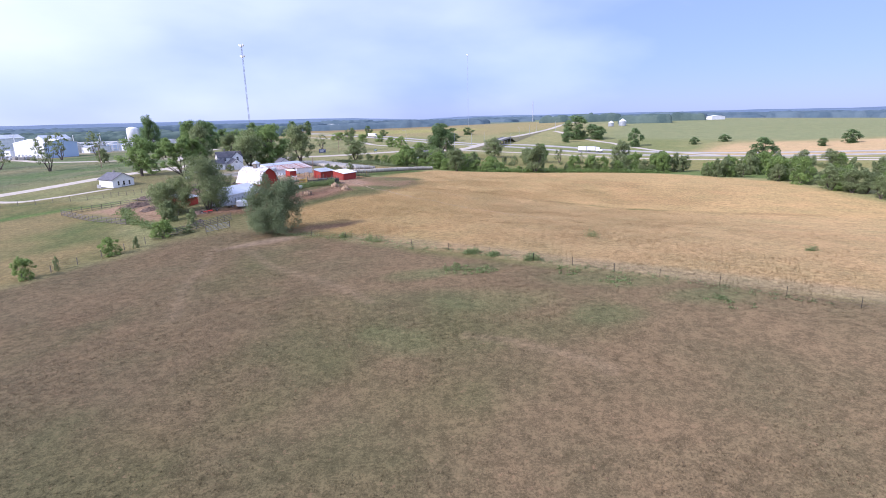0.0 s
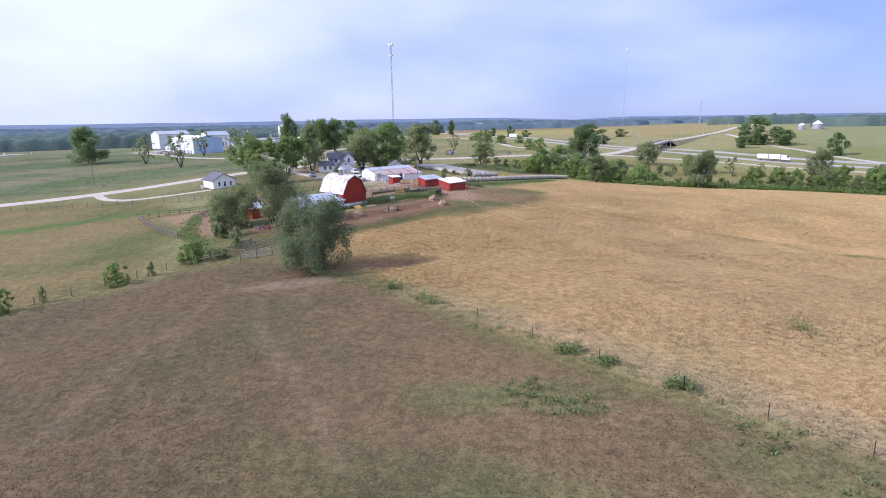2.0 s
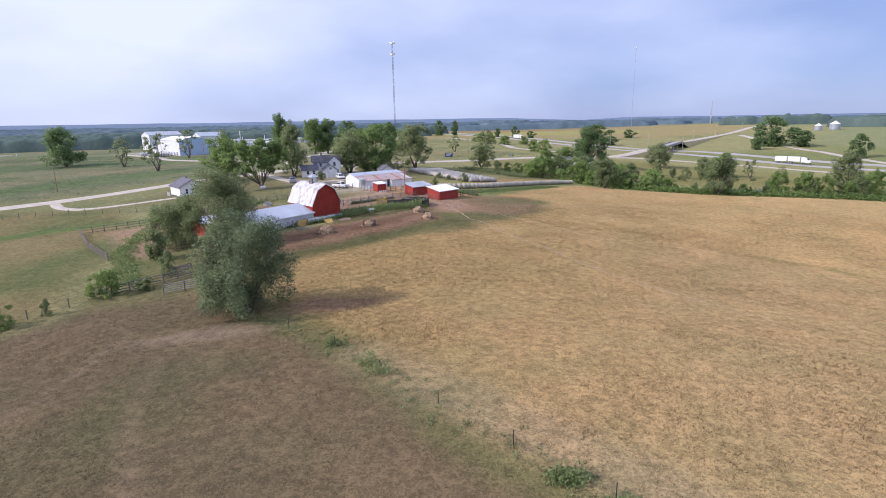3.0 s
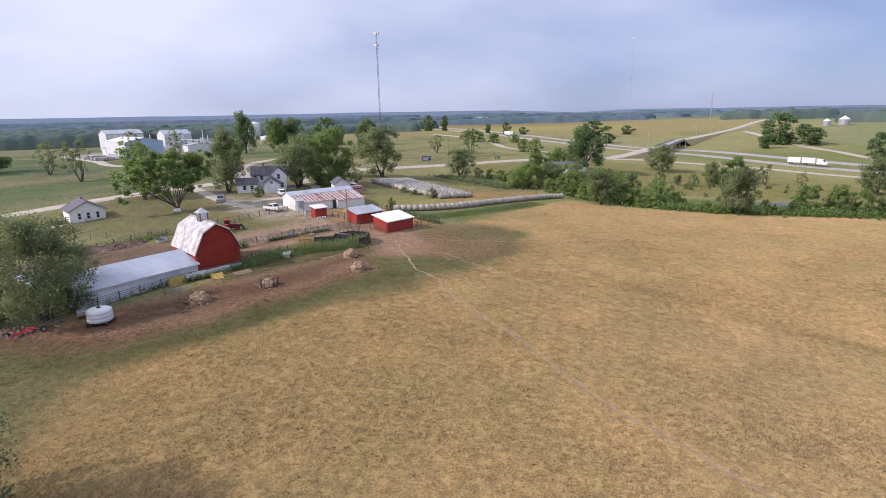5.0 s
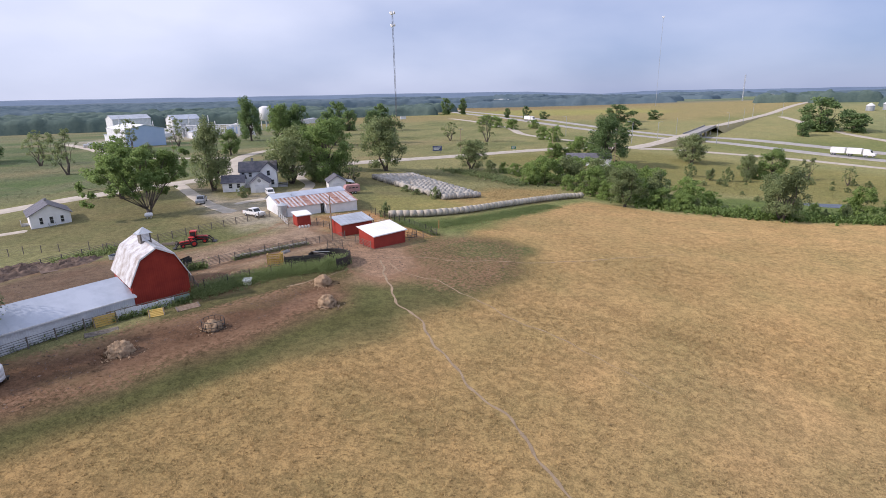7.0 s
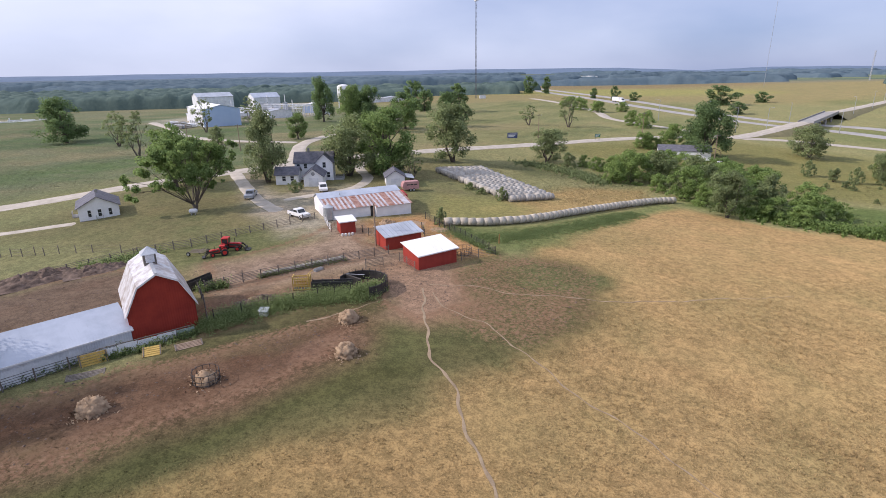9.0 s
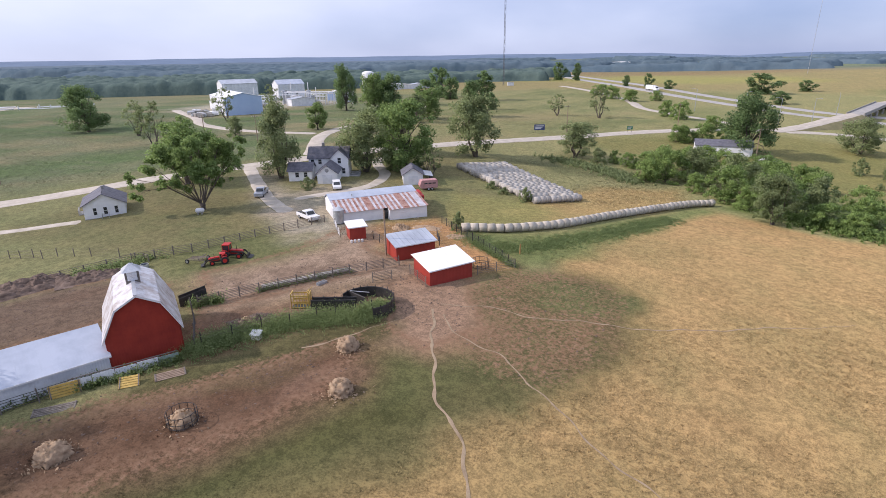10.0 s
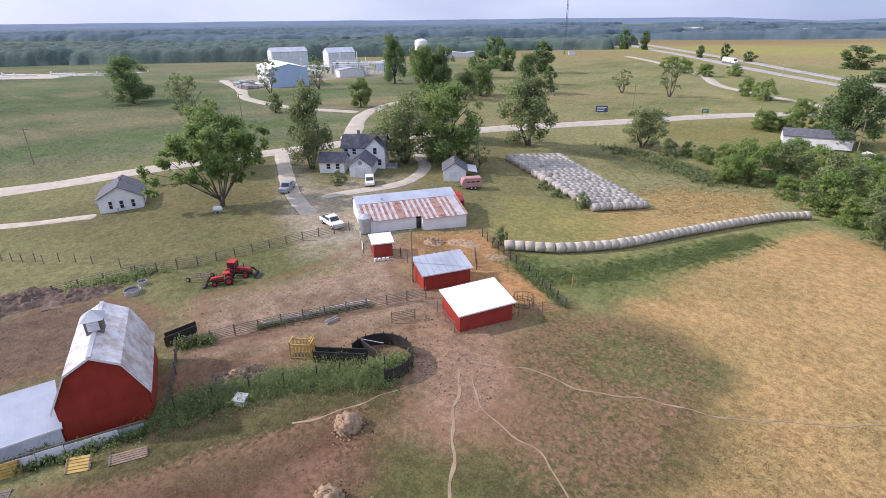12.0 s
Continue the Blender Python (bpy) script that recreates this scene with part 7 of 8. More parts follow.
def suv(x, y, rz):
    e = thing("car", x, y, rz, label="white sport utility car parked beside the farmhouse", category="car", group="farm vehicles")
    part("body", car_body([(-2.2, 0.4), (2.2, 0.4), (2.25, 0.85), (2.05, 1.0), (1.0, 1.05), (-2.2, 1.05)], 1.85), WHITE_PAINT, e)
    part("cabin", car_body([(-2.15, 1.02), (1.05, 1.02), (0.35, 1.65), (-1.9, 1.7)], 1.7), WHITE_PAINT, e)
    part("windscreen", slab(bmesh.new(), (1.0, -0.7, 1.08), (1.0, 0.7, 1.08), (0.43, 0.66, 1.58), (0.43, -0.66, 1.58), 0.05), GLASS_AND_SHADE, e, "dark windscreen glass")
    part("rear_window", boxes((-2.17, -2.02, -0.65, 0.65, 1.15, 1.55)), GLASS_AND_SHADE, e, "dark rear glass")
    for s in (-1, 1):
        part("side_window", boxes((-1.8, 0.5, s * 0.83, s * 0.87, 1.14, 1.55)), GLASS_AND_SHADE, e, "dark side glass")
        for wx in (-1.35, 1.4):
            wheel(e, wx, s * 0.82, 0.35, 0.24)


suv(-74.2, 220.4, -48)


def tractor(x, y, rz, s, cab, label):
    e = thing("tractor", x, y, rz, label=label, category="tractor", group="tractors")
    e.matrix_basis = e.matrix_basis @ Matrix.Diagonal((s, s, s, 1))
    part("hood", car_body([(0.2, 0.85), (2.3, 0.8), (2.35, 1.35), (2.1, 1.5), (0.2, 1.6)], 0.8), RED_PAINT, e)
    part("chassis", boxes((-0.9, 2.2, -0.3, 0.3, 0.5, 0.86)), DARK_STEEL, e)
    for sy in (-1, 1):
        part("fender", car_body([(-1.35, 1.1), (-0.1, 1.1), (-0.2, 1.5), (-0.6, 1.65), (-1.1, 1.6)], 0.4, 0.05), RED_PAINT, e).location = (0, sy * 0.75, 0)
        wheel(e, -0.7, sy * 0.85, 0.8, 0.45, RED_PAINT, "rear_wheel")
        wheel(e, 1.75, sy * 0.7, 0.5, 0.3, RED_PAINT, "front_wheel")
        part("loader_arm", car_body([(0.3, 1.2), (0.5, 1.5), (2.6, 1.3), (3.3, 0.45), (3.15, 0.35), (2.5, 1.05)], 0.12, 0.02), DARK_STEEL, e).location = (0, sy * 0.62, 0)
    part("exhaust", bars([((1.2, 0.25, 1.5), (1.2, 0.25, 2.35))], 0.05), DARK_STEEL, e)
    if cab:
        c = part("cab_frame", boxes((-1.0, 0.25, -0.75, 0.75, 2.45, 2.62), (-1.0, -0.9, -0.72, -0.62, 1.5, 2.46), (-1.0, -0.9, 0.62, 0.72, 1.5, 2.46), (0.12, 0.22, -0.72, -0.62, 1.5, 2.46), (0.12, 0.22, 0.62, 0.72, 1.5, 2.46), bevel=0.02), RED_PAINT, e)
        part("cab_glass", boxes((-0.9, 0.12, -0.68, -0.65, 1.5, 2.45), (-0.9, 0.12, 0.65, 0.68, 1.5, 2.45), (0.15, 0.18, -0.62, 0.62, 1.55, 2.45), (-0.97, -0.94, -0.62, 0.62, 1.5, 2.45)), GLASS_AND_SHADE, c, "dark cab glass")
    else:
        part("canopy", boxes((-1.0, 0.2, -0.6, 0.6, 2.15, 2.24), bevel=0.03), RED_PAINT, e)
        for px, py in ((-0.95, -0.55), (-0.95, 0.55), (0.12, -0.55), (0.12, 0.55)):
            bar("canopy_post", e, (px, py, 1.3), (px, py, 2.16), 0.035, DARK_STEEL)
    part("seat", boxes((-0.75, -0.3, -0.25, 0.25, 1.25, 1.4), (-0.8, -0.7, -0.25, 0.25, 1.4, 1.85), bevel=0.03), RUBBER, e)
    b = bmesh.new()
    extrude_profile(b, [(3.1, 0.1), (3.9, 0.05), (3.95, 0.15), (3.3, 0.3), (3.25, 0.75), (3.1, 0.75)], -0.85, 0.85)
    part("bucket", b, DARK_STEEL, e, "dark steel loader bucket")


tractor(-61.9, 179.6, 30, 0.86, True, "red tractor with a cab and front loader on the grass")
tractor(-61.3, 177.4, -128, 0.72, False, "small red tractor with a front loader bucket")


def implement(x, y, rz, label, mat=RED_PAINT):
    e = thing("farm_implement", x, y, rz, label=label, category="farm machine", group="old machines")
    for k in range(4):
        bar("tool_bar", e, (0, 0.5 * k, 0.5), (2.6, 0.5 * k + 0.2, 0.55), 0.06, mat)
    for k in range(5):
        bar("tine", e, (0.3 + 0.5 * k, 0.2 + 0.3 * (k % 3), 0.55), (0.2 + 0.5 * k, 0.1 + 0.3 * (k % 3), -0.05), 0.04, DARK_STEEL)
    bar("drawbar", e, (1.2, 0.8, 0.5), (1.4, -1.5, 0.35), 0.06, mat)
    wheel(e, 0.2, -0.1, 0.35, 0.18)
    wheel(e, 2.4, 1.9, 0.35, 0.18)


implement(-64.2, 177.6, 200, "rusty red hay rake parked behind the tractors", PIPE)
implement(-55.8, 129.8, 20, "old red tillage machine under the willow")
implement(-53.0, 131.8, 75, "old rust-red harrow under the willow", PIPE)
implement(-52.8, 118.0, 45, "small rust-red machine by the board fence", PIPE)


def stock_trailer(x, y, rz, l, paint, label):
    e = thing("stock_trailer", x, y, rz, label=label, category="trailer", group="stock trailers")
    part("body", car_body([(-l / 2, 0.5), (l / 2, 0.5), (l / 2 + 0.35, 1.2), (l / 2, 2.2), (l / 2 - 0.25, 2.35), (-l / 2 + 0.15, 2.35), (-l / 2, 2.2)], 1.95, 0.05), paint, e)
    for s in (-1, 1):
        for k in range(3):
            # dark sheets on the closed body stand for shade in the slots
            part("vent_slot_shade", boxes((-l / 2 + 0.5 + k * (l - 1) / 3, -l / 2 + 0.5 + (k + 0.8) * (l - 1) / 3, s * 0.985 - 0.01, s * 0.985 + 0.01, 1.5, 1.75)), GLASS_AND_SHADE, e, "dark sheet for the shade inside a ventilation slot")
        for wx in (-0.55, 0.25):
            wheel(e, wx, s * 0.95, 0.35, 0.2)
        part("fender", boxes((-1.05, 0.75, s * 1.0 - 0.08, s * 1.0 + 0.08, 0.68, 0.76)), paint, e)
    # dark sheet over the closed end, as shade inside an open gate
    part("rear_gate_shade", boxes((-l / 2 - 0.03, -l / 2 - 0.003, -0.8, 0.8, 0.6, 2.1)), GLASS_AND_SHADE, e, "dark sheet for the shade inside the open rear gate")
    bar("tongue", e, (l / 2, 0, 0.55), (l / 2 + 1.3, 0, 0.5), 0.06, DARK_STEEL)


stock_trailer(-56.6, 231.2, 225, 3.8, PINK_PAINT, "faded pink and silver horse trailer beside the garage")
stock_trailer(-52.6, 219.4, 132, 5.4, RED_PAINT, "red stock trailer behind the machine shed")


def poly_tank():
    """A squat upright tank with a domed top, ribbed, on a low stand."""
    e = thing("water_tank", -47.6, 134.9, 20, label="squat white plastic water tank on a low steel stand", category="tank")
    bm = bmesh.new()
    rings = [(1.30, 0.45), (1.36, 0.50), (1.36, 0.85), (1.33, 0.90), (1.36, 0.95), (1.36, 1.35), (1.33, 1.40), (1.36, 1.45), (1.34, 1.75), (1.05, 1.92), (0.5, 2.0), (0.22, 2.01)]
    seg = 24
    v = [[bm.verts.new((r * math.cos(2 * math.pi * k / seg), r * math.sin(2 * math.pi * k / seg), z)) for k in range(seg)] for r, z in rings]
    for a, b in zip(v[:-1], v[1:]):
        for k in range(seg):
            bm.faces.new((a[k], a[(k + 1) % seg], b[(k + 1) % seg], b[k]))
    bm.faces.new(v[0][::-1])
    bm.faces.new(v[-1])
    part("tank", bm, WHITE_PAINT, e, smooth=True)
    part("stand", boxes((-1.2, 1.2, -1.2, 1.2, 0.36, 0.445)), DARK_STEEL, e)
    for px in (-1.1, 1.0):
        for py in (-1.1, 1.0):
            part("leg", boxes((px, px + 0.1, py, py + 0.1, -0.25, 0.36)), DARK_STEEL, e)
    bm = bmesh.new()
    bmesh.ops.create_cone(bm, cap_ends=True, segments=12, radius1=0.22, radius2=0.2, depth=0.12, matrix=Matrix.Translation((0, 0, 2.07)))
    part("lid", bm, RUBBER, e)


poly_tank()


def open_trailer():
    e = thing("flat_trailer", -51.0, 136.4, 50, label="small grey flat trailer beside the water tank", category="trailer")
    part("bed", boxes((-1.2, 1.2, -0.7, 0.7, 0.55, 0.63), (-1.2, 1.2, -0.7, -0.66, 0.63, 0.95), (-1.2, 1.2, 0.66, 0.7, 0.63, 0.95)), GALV, e)
    wheel(e, 0, -0.8, 0.3, 0.18)
    wheel(e, 0, 0.8, 0.3, 0.18)
    bar("tongue", e, (1.2, 0, 0.55), (2.3, 0, 0.4), 0.05, DARK_STEEL)


open_trailer()


def stock_tank(x, y, r, label):
    e = thing("stock_tank", x, y, 0, label=label, category="tank")
    bm = bmesh.new()
    bmesh.ops.create_cone(bm, cap_ends=False, segments=24, radius1=r, radius2=r, depth=0.6, matrix=Matrix.Translation((0, 0, 0.3)))
    bmesh.ops.solidify(bm, geom=bm.faces[:], thickness=0.05)
    part("rim", bm, GALV, e)
    bm = bmesh.new()
    bmesh.ops.create_cone(bm, cap_ends=True, segments=24, radius1=r * 0.96, radius2=r * 0.96, depth=0.04, matrix=Matrix.Translation((0, 0, 0.42)))
    part("water_surface", bm, GLASS_AND_SHADE, e, "dark still water")


stock_tank(-69.6, 169.6, 1.0, "round galvanised stock tank in the weeds")
stock_tank(-70.9, 171.6, 0.55, "small galvanised stock tank in the weeds")
for k, (x, y) in enumerate(((-49.3, 193.7), (-48.9, 194.1), (-48.5, 194.6), (-48.1, 195.0))):
    e = thing("bucket", x, y - 0.5, 0, label="white plastic bucket beside the tiny red shed", category="bucket", group="white buckets")
    bm = bmesh.new()
    bmesh.ops.create_cone(bm, cap_ends=True, segments=12, radius1=0.17, radius2=0.2, depth=0.42, matrix=Matrix.Translation((0, 0, 0.21)))
    part("pail", bm, WHITE_PAINT, e)
    part("handle", bars([((-0.2, 0, 0.4), (0, 0, 0.52)), ((0, 0, 0.52), (0.2, 0, 0.4))], 0.012, 4), GALV, e)
e = thing("mineral_feeder", -39.6, 163.6, 20, label="small white plastic mineral feeder by the weeds", category="feeder")
part("tub", boxes((-0.5, 0.5, -0.4, 0.4, 0.0, 0.6), bevel=0.06), WHITE_PAINT, e)
part("hood", slab(bmesh.new(), (-0.6, -0.5, 0.62), (0.6, -0.5, 0.62), (0.6, 0.5, 0.85), (-0.6, 0.5, 0.85), 0.05), GALV, e)
e = thing("small_trough", -42.7, 177.4, 80, label="short grey wooden trough lying on the earth", category="trough")
part("trough", boxes((0, 1.5, 0, 0.08, 0, 0.35), (0, 1.5, 0.42, 0.5, 0, 0.35), (0, 1.5, 0.08, 0.42, 0, 0.08)), GREY_WOOD, e)
e = thing("propane_tank", -86.5, 193.8, 40, label="white propane tank under the maple", category="tank")
bm = bmesh.new()
bmesh.ops.create_uvsphere(bm, u_segments=16, v_segments=10, radius=0.5)
for v in bm.verts:
    v.co = Vector((v.co.x + (0.35 if v.co.x > 0 else -0.35), v.co.y, v.co.z + 0.75))
part("tank", bm, WHITE_PAINT, e, smooth=True)
for q in (-0.45, 0.25):
    part("saddle", boxes((q, q + 0.2, -0.35, 0.35, -0.1, 0.45)), CONCRETE, e)


# ---- poles, mast and wires ----
def utility_pole(x, y, h, label="weathered wooden utility pole with a crossarm", arm=True, rz=30):
    e = thing("utility_pole", x, y, rz, label=label, category="utility pole", group="utility poles")
    bm = bmesh.new()
    tube(bm, (0, 0, -0.5), (0, 0, h), 0.16, 0.1, 8)
    part("pole", bm, POLE_WOOD, e)
    if arm:
        a = part("crossarm", boxes((-1.1, 1.1, -0.06, 0.06, h - 0.7, h - 0.58)), OLD_WOOD, e)
        for q in (-1.0, -0.4, 0.4, 1.0):
            part("insulator", bars([((q, 0, h - 0.58), (q, 0, h - 0.42))], 0.05), WHITE_PAINT, a)


utility_pole(-41.2, 191.2, 7.2, "tall bare wooden pole beside the red shed", False)
utility_pole(-166, 194.5, 9.5, rz=60)
utility_pole(-146, 244, 10.5, rz=60)
utility_pole(-57, 343, 11, rz=40)
utility_pole(10, 336, 11, rz=40)
utility_pole(-20, 385, 11, rz=40)
utility_pole(-138, 258, 9, rz=60)
e = thing("marker_post", -23.9, 202.8, 0, label="orange-brown wooden corner post in the grass", category="post")
bm = bmesh.new()
tube(bm, (0, 0, -0.4), (0.08, 0, 1.7), 0.11, 0.09, 7)
part("post", bm, surface("orange_wood", (0.32, 0.17, 0.06), (0.46, 0.26, 0.10), 2, 0.9, 0.2), e)


def build_mast(x, y, h, w, label, dishes):
    e = thing("radio_mast", x, y, 0, z=gz(x, y), label=label, category="radio mast", group="radio masts")
    n = 14
    # far masts take paler steel, which puts the haze into their colour
    steel = MAST_STEEL if x < 0 else GALV
    corner = [Vector((w * math.cos(a), w * math.sin(a), 0)) for a in (0.3, 2.4, 4.5)]
    for c in corner:
        bar("leg", e, c + Vector((0, 0, -1)), c + Vector((0, 0, h)), w * 0.16, steel)
    for k in range(n):
        z0, z1 = h * k / n, h * (k + 1) / n
        for i in range(3):
            a, b = corner[i], corner[(i + 1) % 3]
            bar("brace", e, a + Vector((0, 0, z0)), b + Vector((0, 0, z1)), w * 0.08, steel)
            bar("brace", e, b + Vector((0, 0, z0)), a + Vector((0, 0, z1)), w * 0.08, steel)
    for z, r in dishes:
        for a in (0.6, 2.7, 4.6):
            bm = bmesh.new()
            bmesh.ops.create_cone(bm, cap_ends=True, segments=14, radius1=r, radius2=r * 0.8, depth=r * 0.9, matrix=Matrix.Translation((math.cos(a) * r * 1.3, math.sin(a) * r * 1.3, z + 0.6 * math.sin(a))) @ Matrix.Rotation(a, 4, "Z") @ Matrix.Rotation(radians(90), 4, "Y"))
            part("dish", bm, WHITE_PAINT, e, "white microwave drum antenna")
    if h < 100 or x > 0:
        return
    hut = thing("equipment_hut", x + 6, y + 4, 30, label="small white equipment hut at the foot of the mast", category="hut")
    part("wall", boxes((-3, 3, -2, 2, -0.5, 3)), WHITE_TIN, hut)
    part("roof", boxes((-3.2, 3.2, -2.2, 2.2, 3, 3.2)), GALV, hut)


build_mast(-209, 647, 105, 0.75, "tall slender steel lattice mast with white drum antennas", [(104, 1.6), (92.5, 1.5)])
# legs kept very thin so that the mast looks faint, as if hazed
build_mast(64, 900, 112, 0.28, "far tall lattice mast, made thin and pale in place of haze", [(111, 0.9)])
build_mast(198, 1050, 38, 0.9, "far short lattice tower", [])


# ---- grass, weeds and herbs, too many to count ----
def scatter_tufts():
    rng = np.random.default_rng(8)
    n = 290000
    x = rng.uniform(-85, 105, n * 2)
    y = 24 + 225 * rng.random(n * 2) ** 1.1
    keep = rng.random(n * 2) < np.clip(1.3 - np.abs(x - 2) / 70, 0.0, 1) * np.clip((245 - y) / 70, 0, 1)
    bare = np.clip(ground_cover(x, y)[1] * 1.25 - 0.2, 0, 1)
    bare = np.maximum(bare, inside(x, y, STRAW_PEN, 3))
    for tr in TRAILS:
        bare = np.maximum(bare, along(x, y, tr, 0.5, 0.3))
    keep &= rng.random(n * 2) > bare * 0.97
    thin = spot(x, y, -33, 98, 6, 2.4, 20)
    keep &= rng.random(n * 2) > thin
    x, y = x[keep][:n], y[keep][:n]
    n = len(x)
    gold = inside(x, y, GOLD_FIELD, 3)
    lawn = np.maximum(inside(x, y, LAWN, 3), (y > 150) * (1 - gold))
    h = rng.uniform(0.06, 0.155, n) * (1 + 0.4 * gold) * (1 - 0.6 * lawn) * (0.75 + 0.5 * wobble(x, y, 3.1))
    z = heights(x, y)
    col = ground_cover(x, y)[0] * rng.uniform(0.85, 1.45, n)[:, None]
    blades = 3
    V = np.zeros((n, blades, 3, 3))
    for b in range(blades):
        a = rng.uniform(0, 2 * math.pi, n)
        lean = rng.uniform(0.5, 1.7, n) * h
        w = rng.uniform(0.018, 0.045, n)
        ca, sa = np.cos(a), np.sin(a)
        ox, oy = rng.normal(0, 0.09, n), rng.normal(0, 0.09, n)
        V[:, b, 0] = np.stack([x + ox - sa * w, y + oy + ca * w, z - 0.03], -1)
        V[:, b, 1] = np.stack([x + ox + sa * w, y + oy - ca * w, z - 0.03], -1)
        V[:, b, 2] = np.stack([x + ox + ca * lean + 0.1 * h, y + oy + sa * lean, z + h], -1)
    P = V.reshape(-1, 3)
    m = len(P) // 3
    me = bpy.data.meshes.new("grass")
    me.vertices.add(len(P))
    me.vertices.foreach_set("co", P.ravel())
    me.loops.add(len(P))
    me.loops.foreach_set("vertex_index", np.arange(len(P), dtype=np.int32))
    me.polygons.add(m)
    me.polygons.foreach_set("loop_start", np.arange(0, len(P), 3, dtype=np.int32))
    me.update(calc_edges=True)
    nrm = np.tile(np.array([0.0, 0.0, 1.0]), (m, 1)) + rng.normal(size=(m, 3)) * 0.3
    nrm /= np.linalg.norm(nrm, axis=1)[:, None]
    me.normals_split_custom_set_from_vertices(np.repeat(nrm, 3, axis=0).tolist())
    at = me.color_attributes.new("cover", "FLOAT_COLOR", "POINT")
    rgba = np.ones((len(P), 4), np.float32)
    rgba[:, :3] = np.repeat(col, blades * 3, axis=0)
    at.data.foreach_set("color", rgba.ravel())
    me.materials.append(GRASS)
    return tagged(new("grass", me), "dry tan and olive pasture grass in loose tufts", "grass", kind="stuff")


def grass_material():
    m, n, l, b = material("dry_grass")
    att = n.new("ShaderNodeAttribute")
    att.attribute_name = "cover"
    geo = n.new("ShaderNodeNewGeometry")
    r = ramp_node(n, l, geo.outputs["Random Per Island"], [(0.0, (0.84, 0.85, 0.82)), (1.0, (1.20, 1.17, 1.12))])
    mx = n.new("ShaderNodeMixRGB")
    mx.blend_type = "MULTIPLY"
    mx.inputs["Fac"].default_value = 1
    l.new(att.outputs["Color"], mx.inputs["Color1"])
    l.new(r.outputs["Color"], mx.inputs["Color2"])
    l.new(mx.outputs["Color"], b.inputs["Base Color"])
    b.inputs["Roughness"].default_value = 0.85
    b.inputs["Diffuse Roughness"].default_value = 0.55
    b.inputs["Specular IOR Level"].default_value = 0.15
    tr = n.new("ShaderNodeBsdfTranslucent")
    l.new(mx.outputs["Color"], tr.inputs["Color"])
    ms = n.new("ShaderNodeMixShader")
    ms.inputs["Fac"].default_value = 0.1
    l.new(b.outputs[0], ms.inputs[1])
    l.new(tr.outputs[0], ms.inputs[2])
    l.new(ms.outputs[0], n["Material Output"].inputs["Surface"])
    return m


GRASS = grass_material()
scatter_tufts()


def rough_grass(n, seed, field, h0, h1, label):
    """Clumps of long uncut grass over a far field."""
    rng = np.random.default_rng(seed)
    px, py = [p[0] for p in field], [p[1] for p in field]
    x, y = rng.uniform(min(px), max(px), n * 3), rng.uniform(min(py), max(py), n * 3)
    keep = (inside(x, y, field, 6) > rng.random(n * 3)) & (rng.random(n * 3) < 0.35 + 0.65 * (wobble(x, y, 6, seed) > 0))
    x, y = x[keep][:n], y[keep][:n]
    n = len(x)
    h = rng.uniform(h0, h1, n)
    z = heights(x, y)
    col = ground_cover(x, y)[0] * rng.uniform(0.75, 1.7, n)[:, None]
    V = np.zeros((n, 4, 3, 3))
    for b in range(4):
        a = rng.uniform(0, 2 * math.pi, n)
        w, lean = rng.uniform(0.1, 0.25, n), rng.uniform(3.0, 8.0, n) * h
        ca, sa = np.cos(a), np.sin(a)
        ox, oy = rng.normal(0, 0.3, n), rng.normal(0, 0.3, n)
        V[:, b, 0] = np.stack([x + ox - sa * w, y + oy + ca * w, z - 0.05], -1)
        V[:, b, 1] = np.stack([x + ox + sa * w, y + oy - ca * w, z - 0.05], -1)
        V[:, b, 2] = np.stack([x + ox + ca * lean, y + oy + sa * lean, z + h], -1)
    P = V.reshape(-1, 3)
    m = len(P) // 3
    me = bpy.data.meshes.new("long_grass")
    me.vertices.add(len(P))
    me.vertices.foreach_set("co", P.ravel())
    me.loops.add(len(P))
    me.loops.foreach_set("vertex_index", np.arange(len(P), dtype=np.int32))
    me.polygons.add(m)
    me.polygons.foreach_set("loop_start", np.arange(0, len(P), 3, dtype=np.int32))
    me.update(calc_edges=True)
    nrm = np.tile(np.array([0.0, 0.0, 1.0]), (m, 1)) + rng.normal(size=(m, 3)) * 0.3
    nrm /= np.linalg.norm(nrm, axis=1)[:, None]
    me.normals_split_custom_set_from_vertices(np.repeat(nrm, 3, axis=0).tolist())
    at = me.color_attributes.new("cover", "FLOAT_COLOR", "POINT")
    rgba = np.ones((len(P), 4), np.float32)
    rgba[:, :3] = np.repeat(col, 12, axis=0)
    at.data.foreach_set("color", rgba.ravel())
    me.materials.append(GRASS)
    return tagged(new("long_grass", me), label, "grass", kind="stuff")


rough_grass(16000, 91, [(-330, 110), (-205, 150), (-152, 190), (-124, 222), (-112, 240), (-134, 268), (-200, 274), (-240, 300), (-330, 300)], 0.03, 0.10, "long grey-green grass in the pasture beyond the road")
rough_grass(7000, 92, [(-130, 330), (-100, 290), (-76, 312), (-40, 366), (-20, 392), (-60, 430), (-120, 420)], 0.03, 0.10, "rough green grass on the slope beyond the road")
rough_grass(5000, 93, [(-30, 236), (-20, 240), (-2, 268), (-12, 284), (-50, 280), (-60, 266), (-24, 250)], 0.03, 0.10, "dry tan grass beyond the stacked bales")
rough_grass(4000, 94, [(18, 258), (100, 270), (140, 300), (120, 350), (60, 340), (20, 300)], 0.04, 0.14, "rough green grass in the valley")


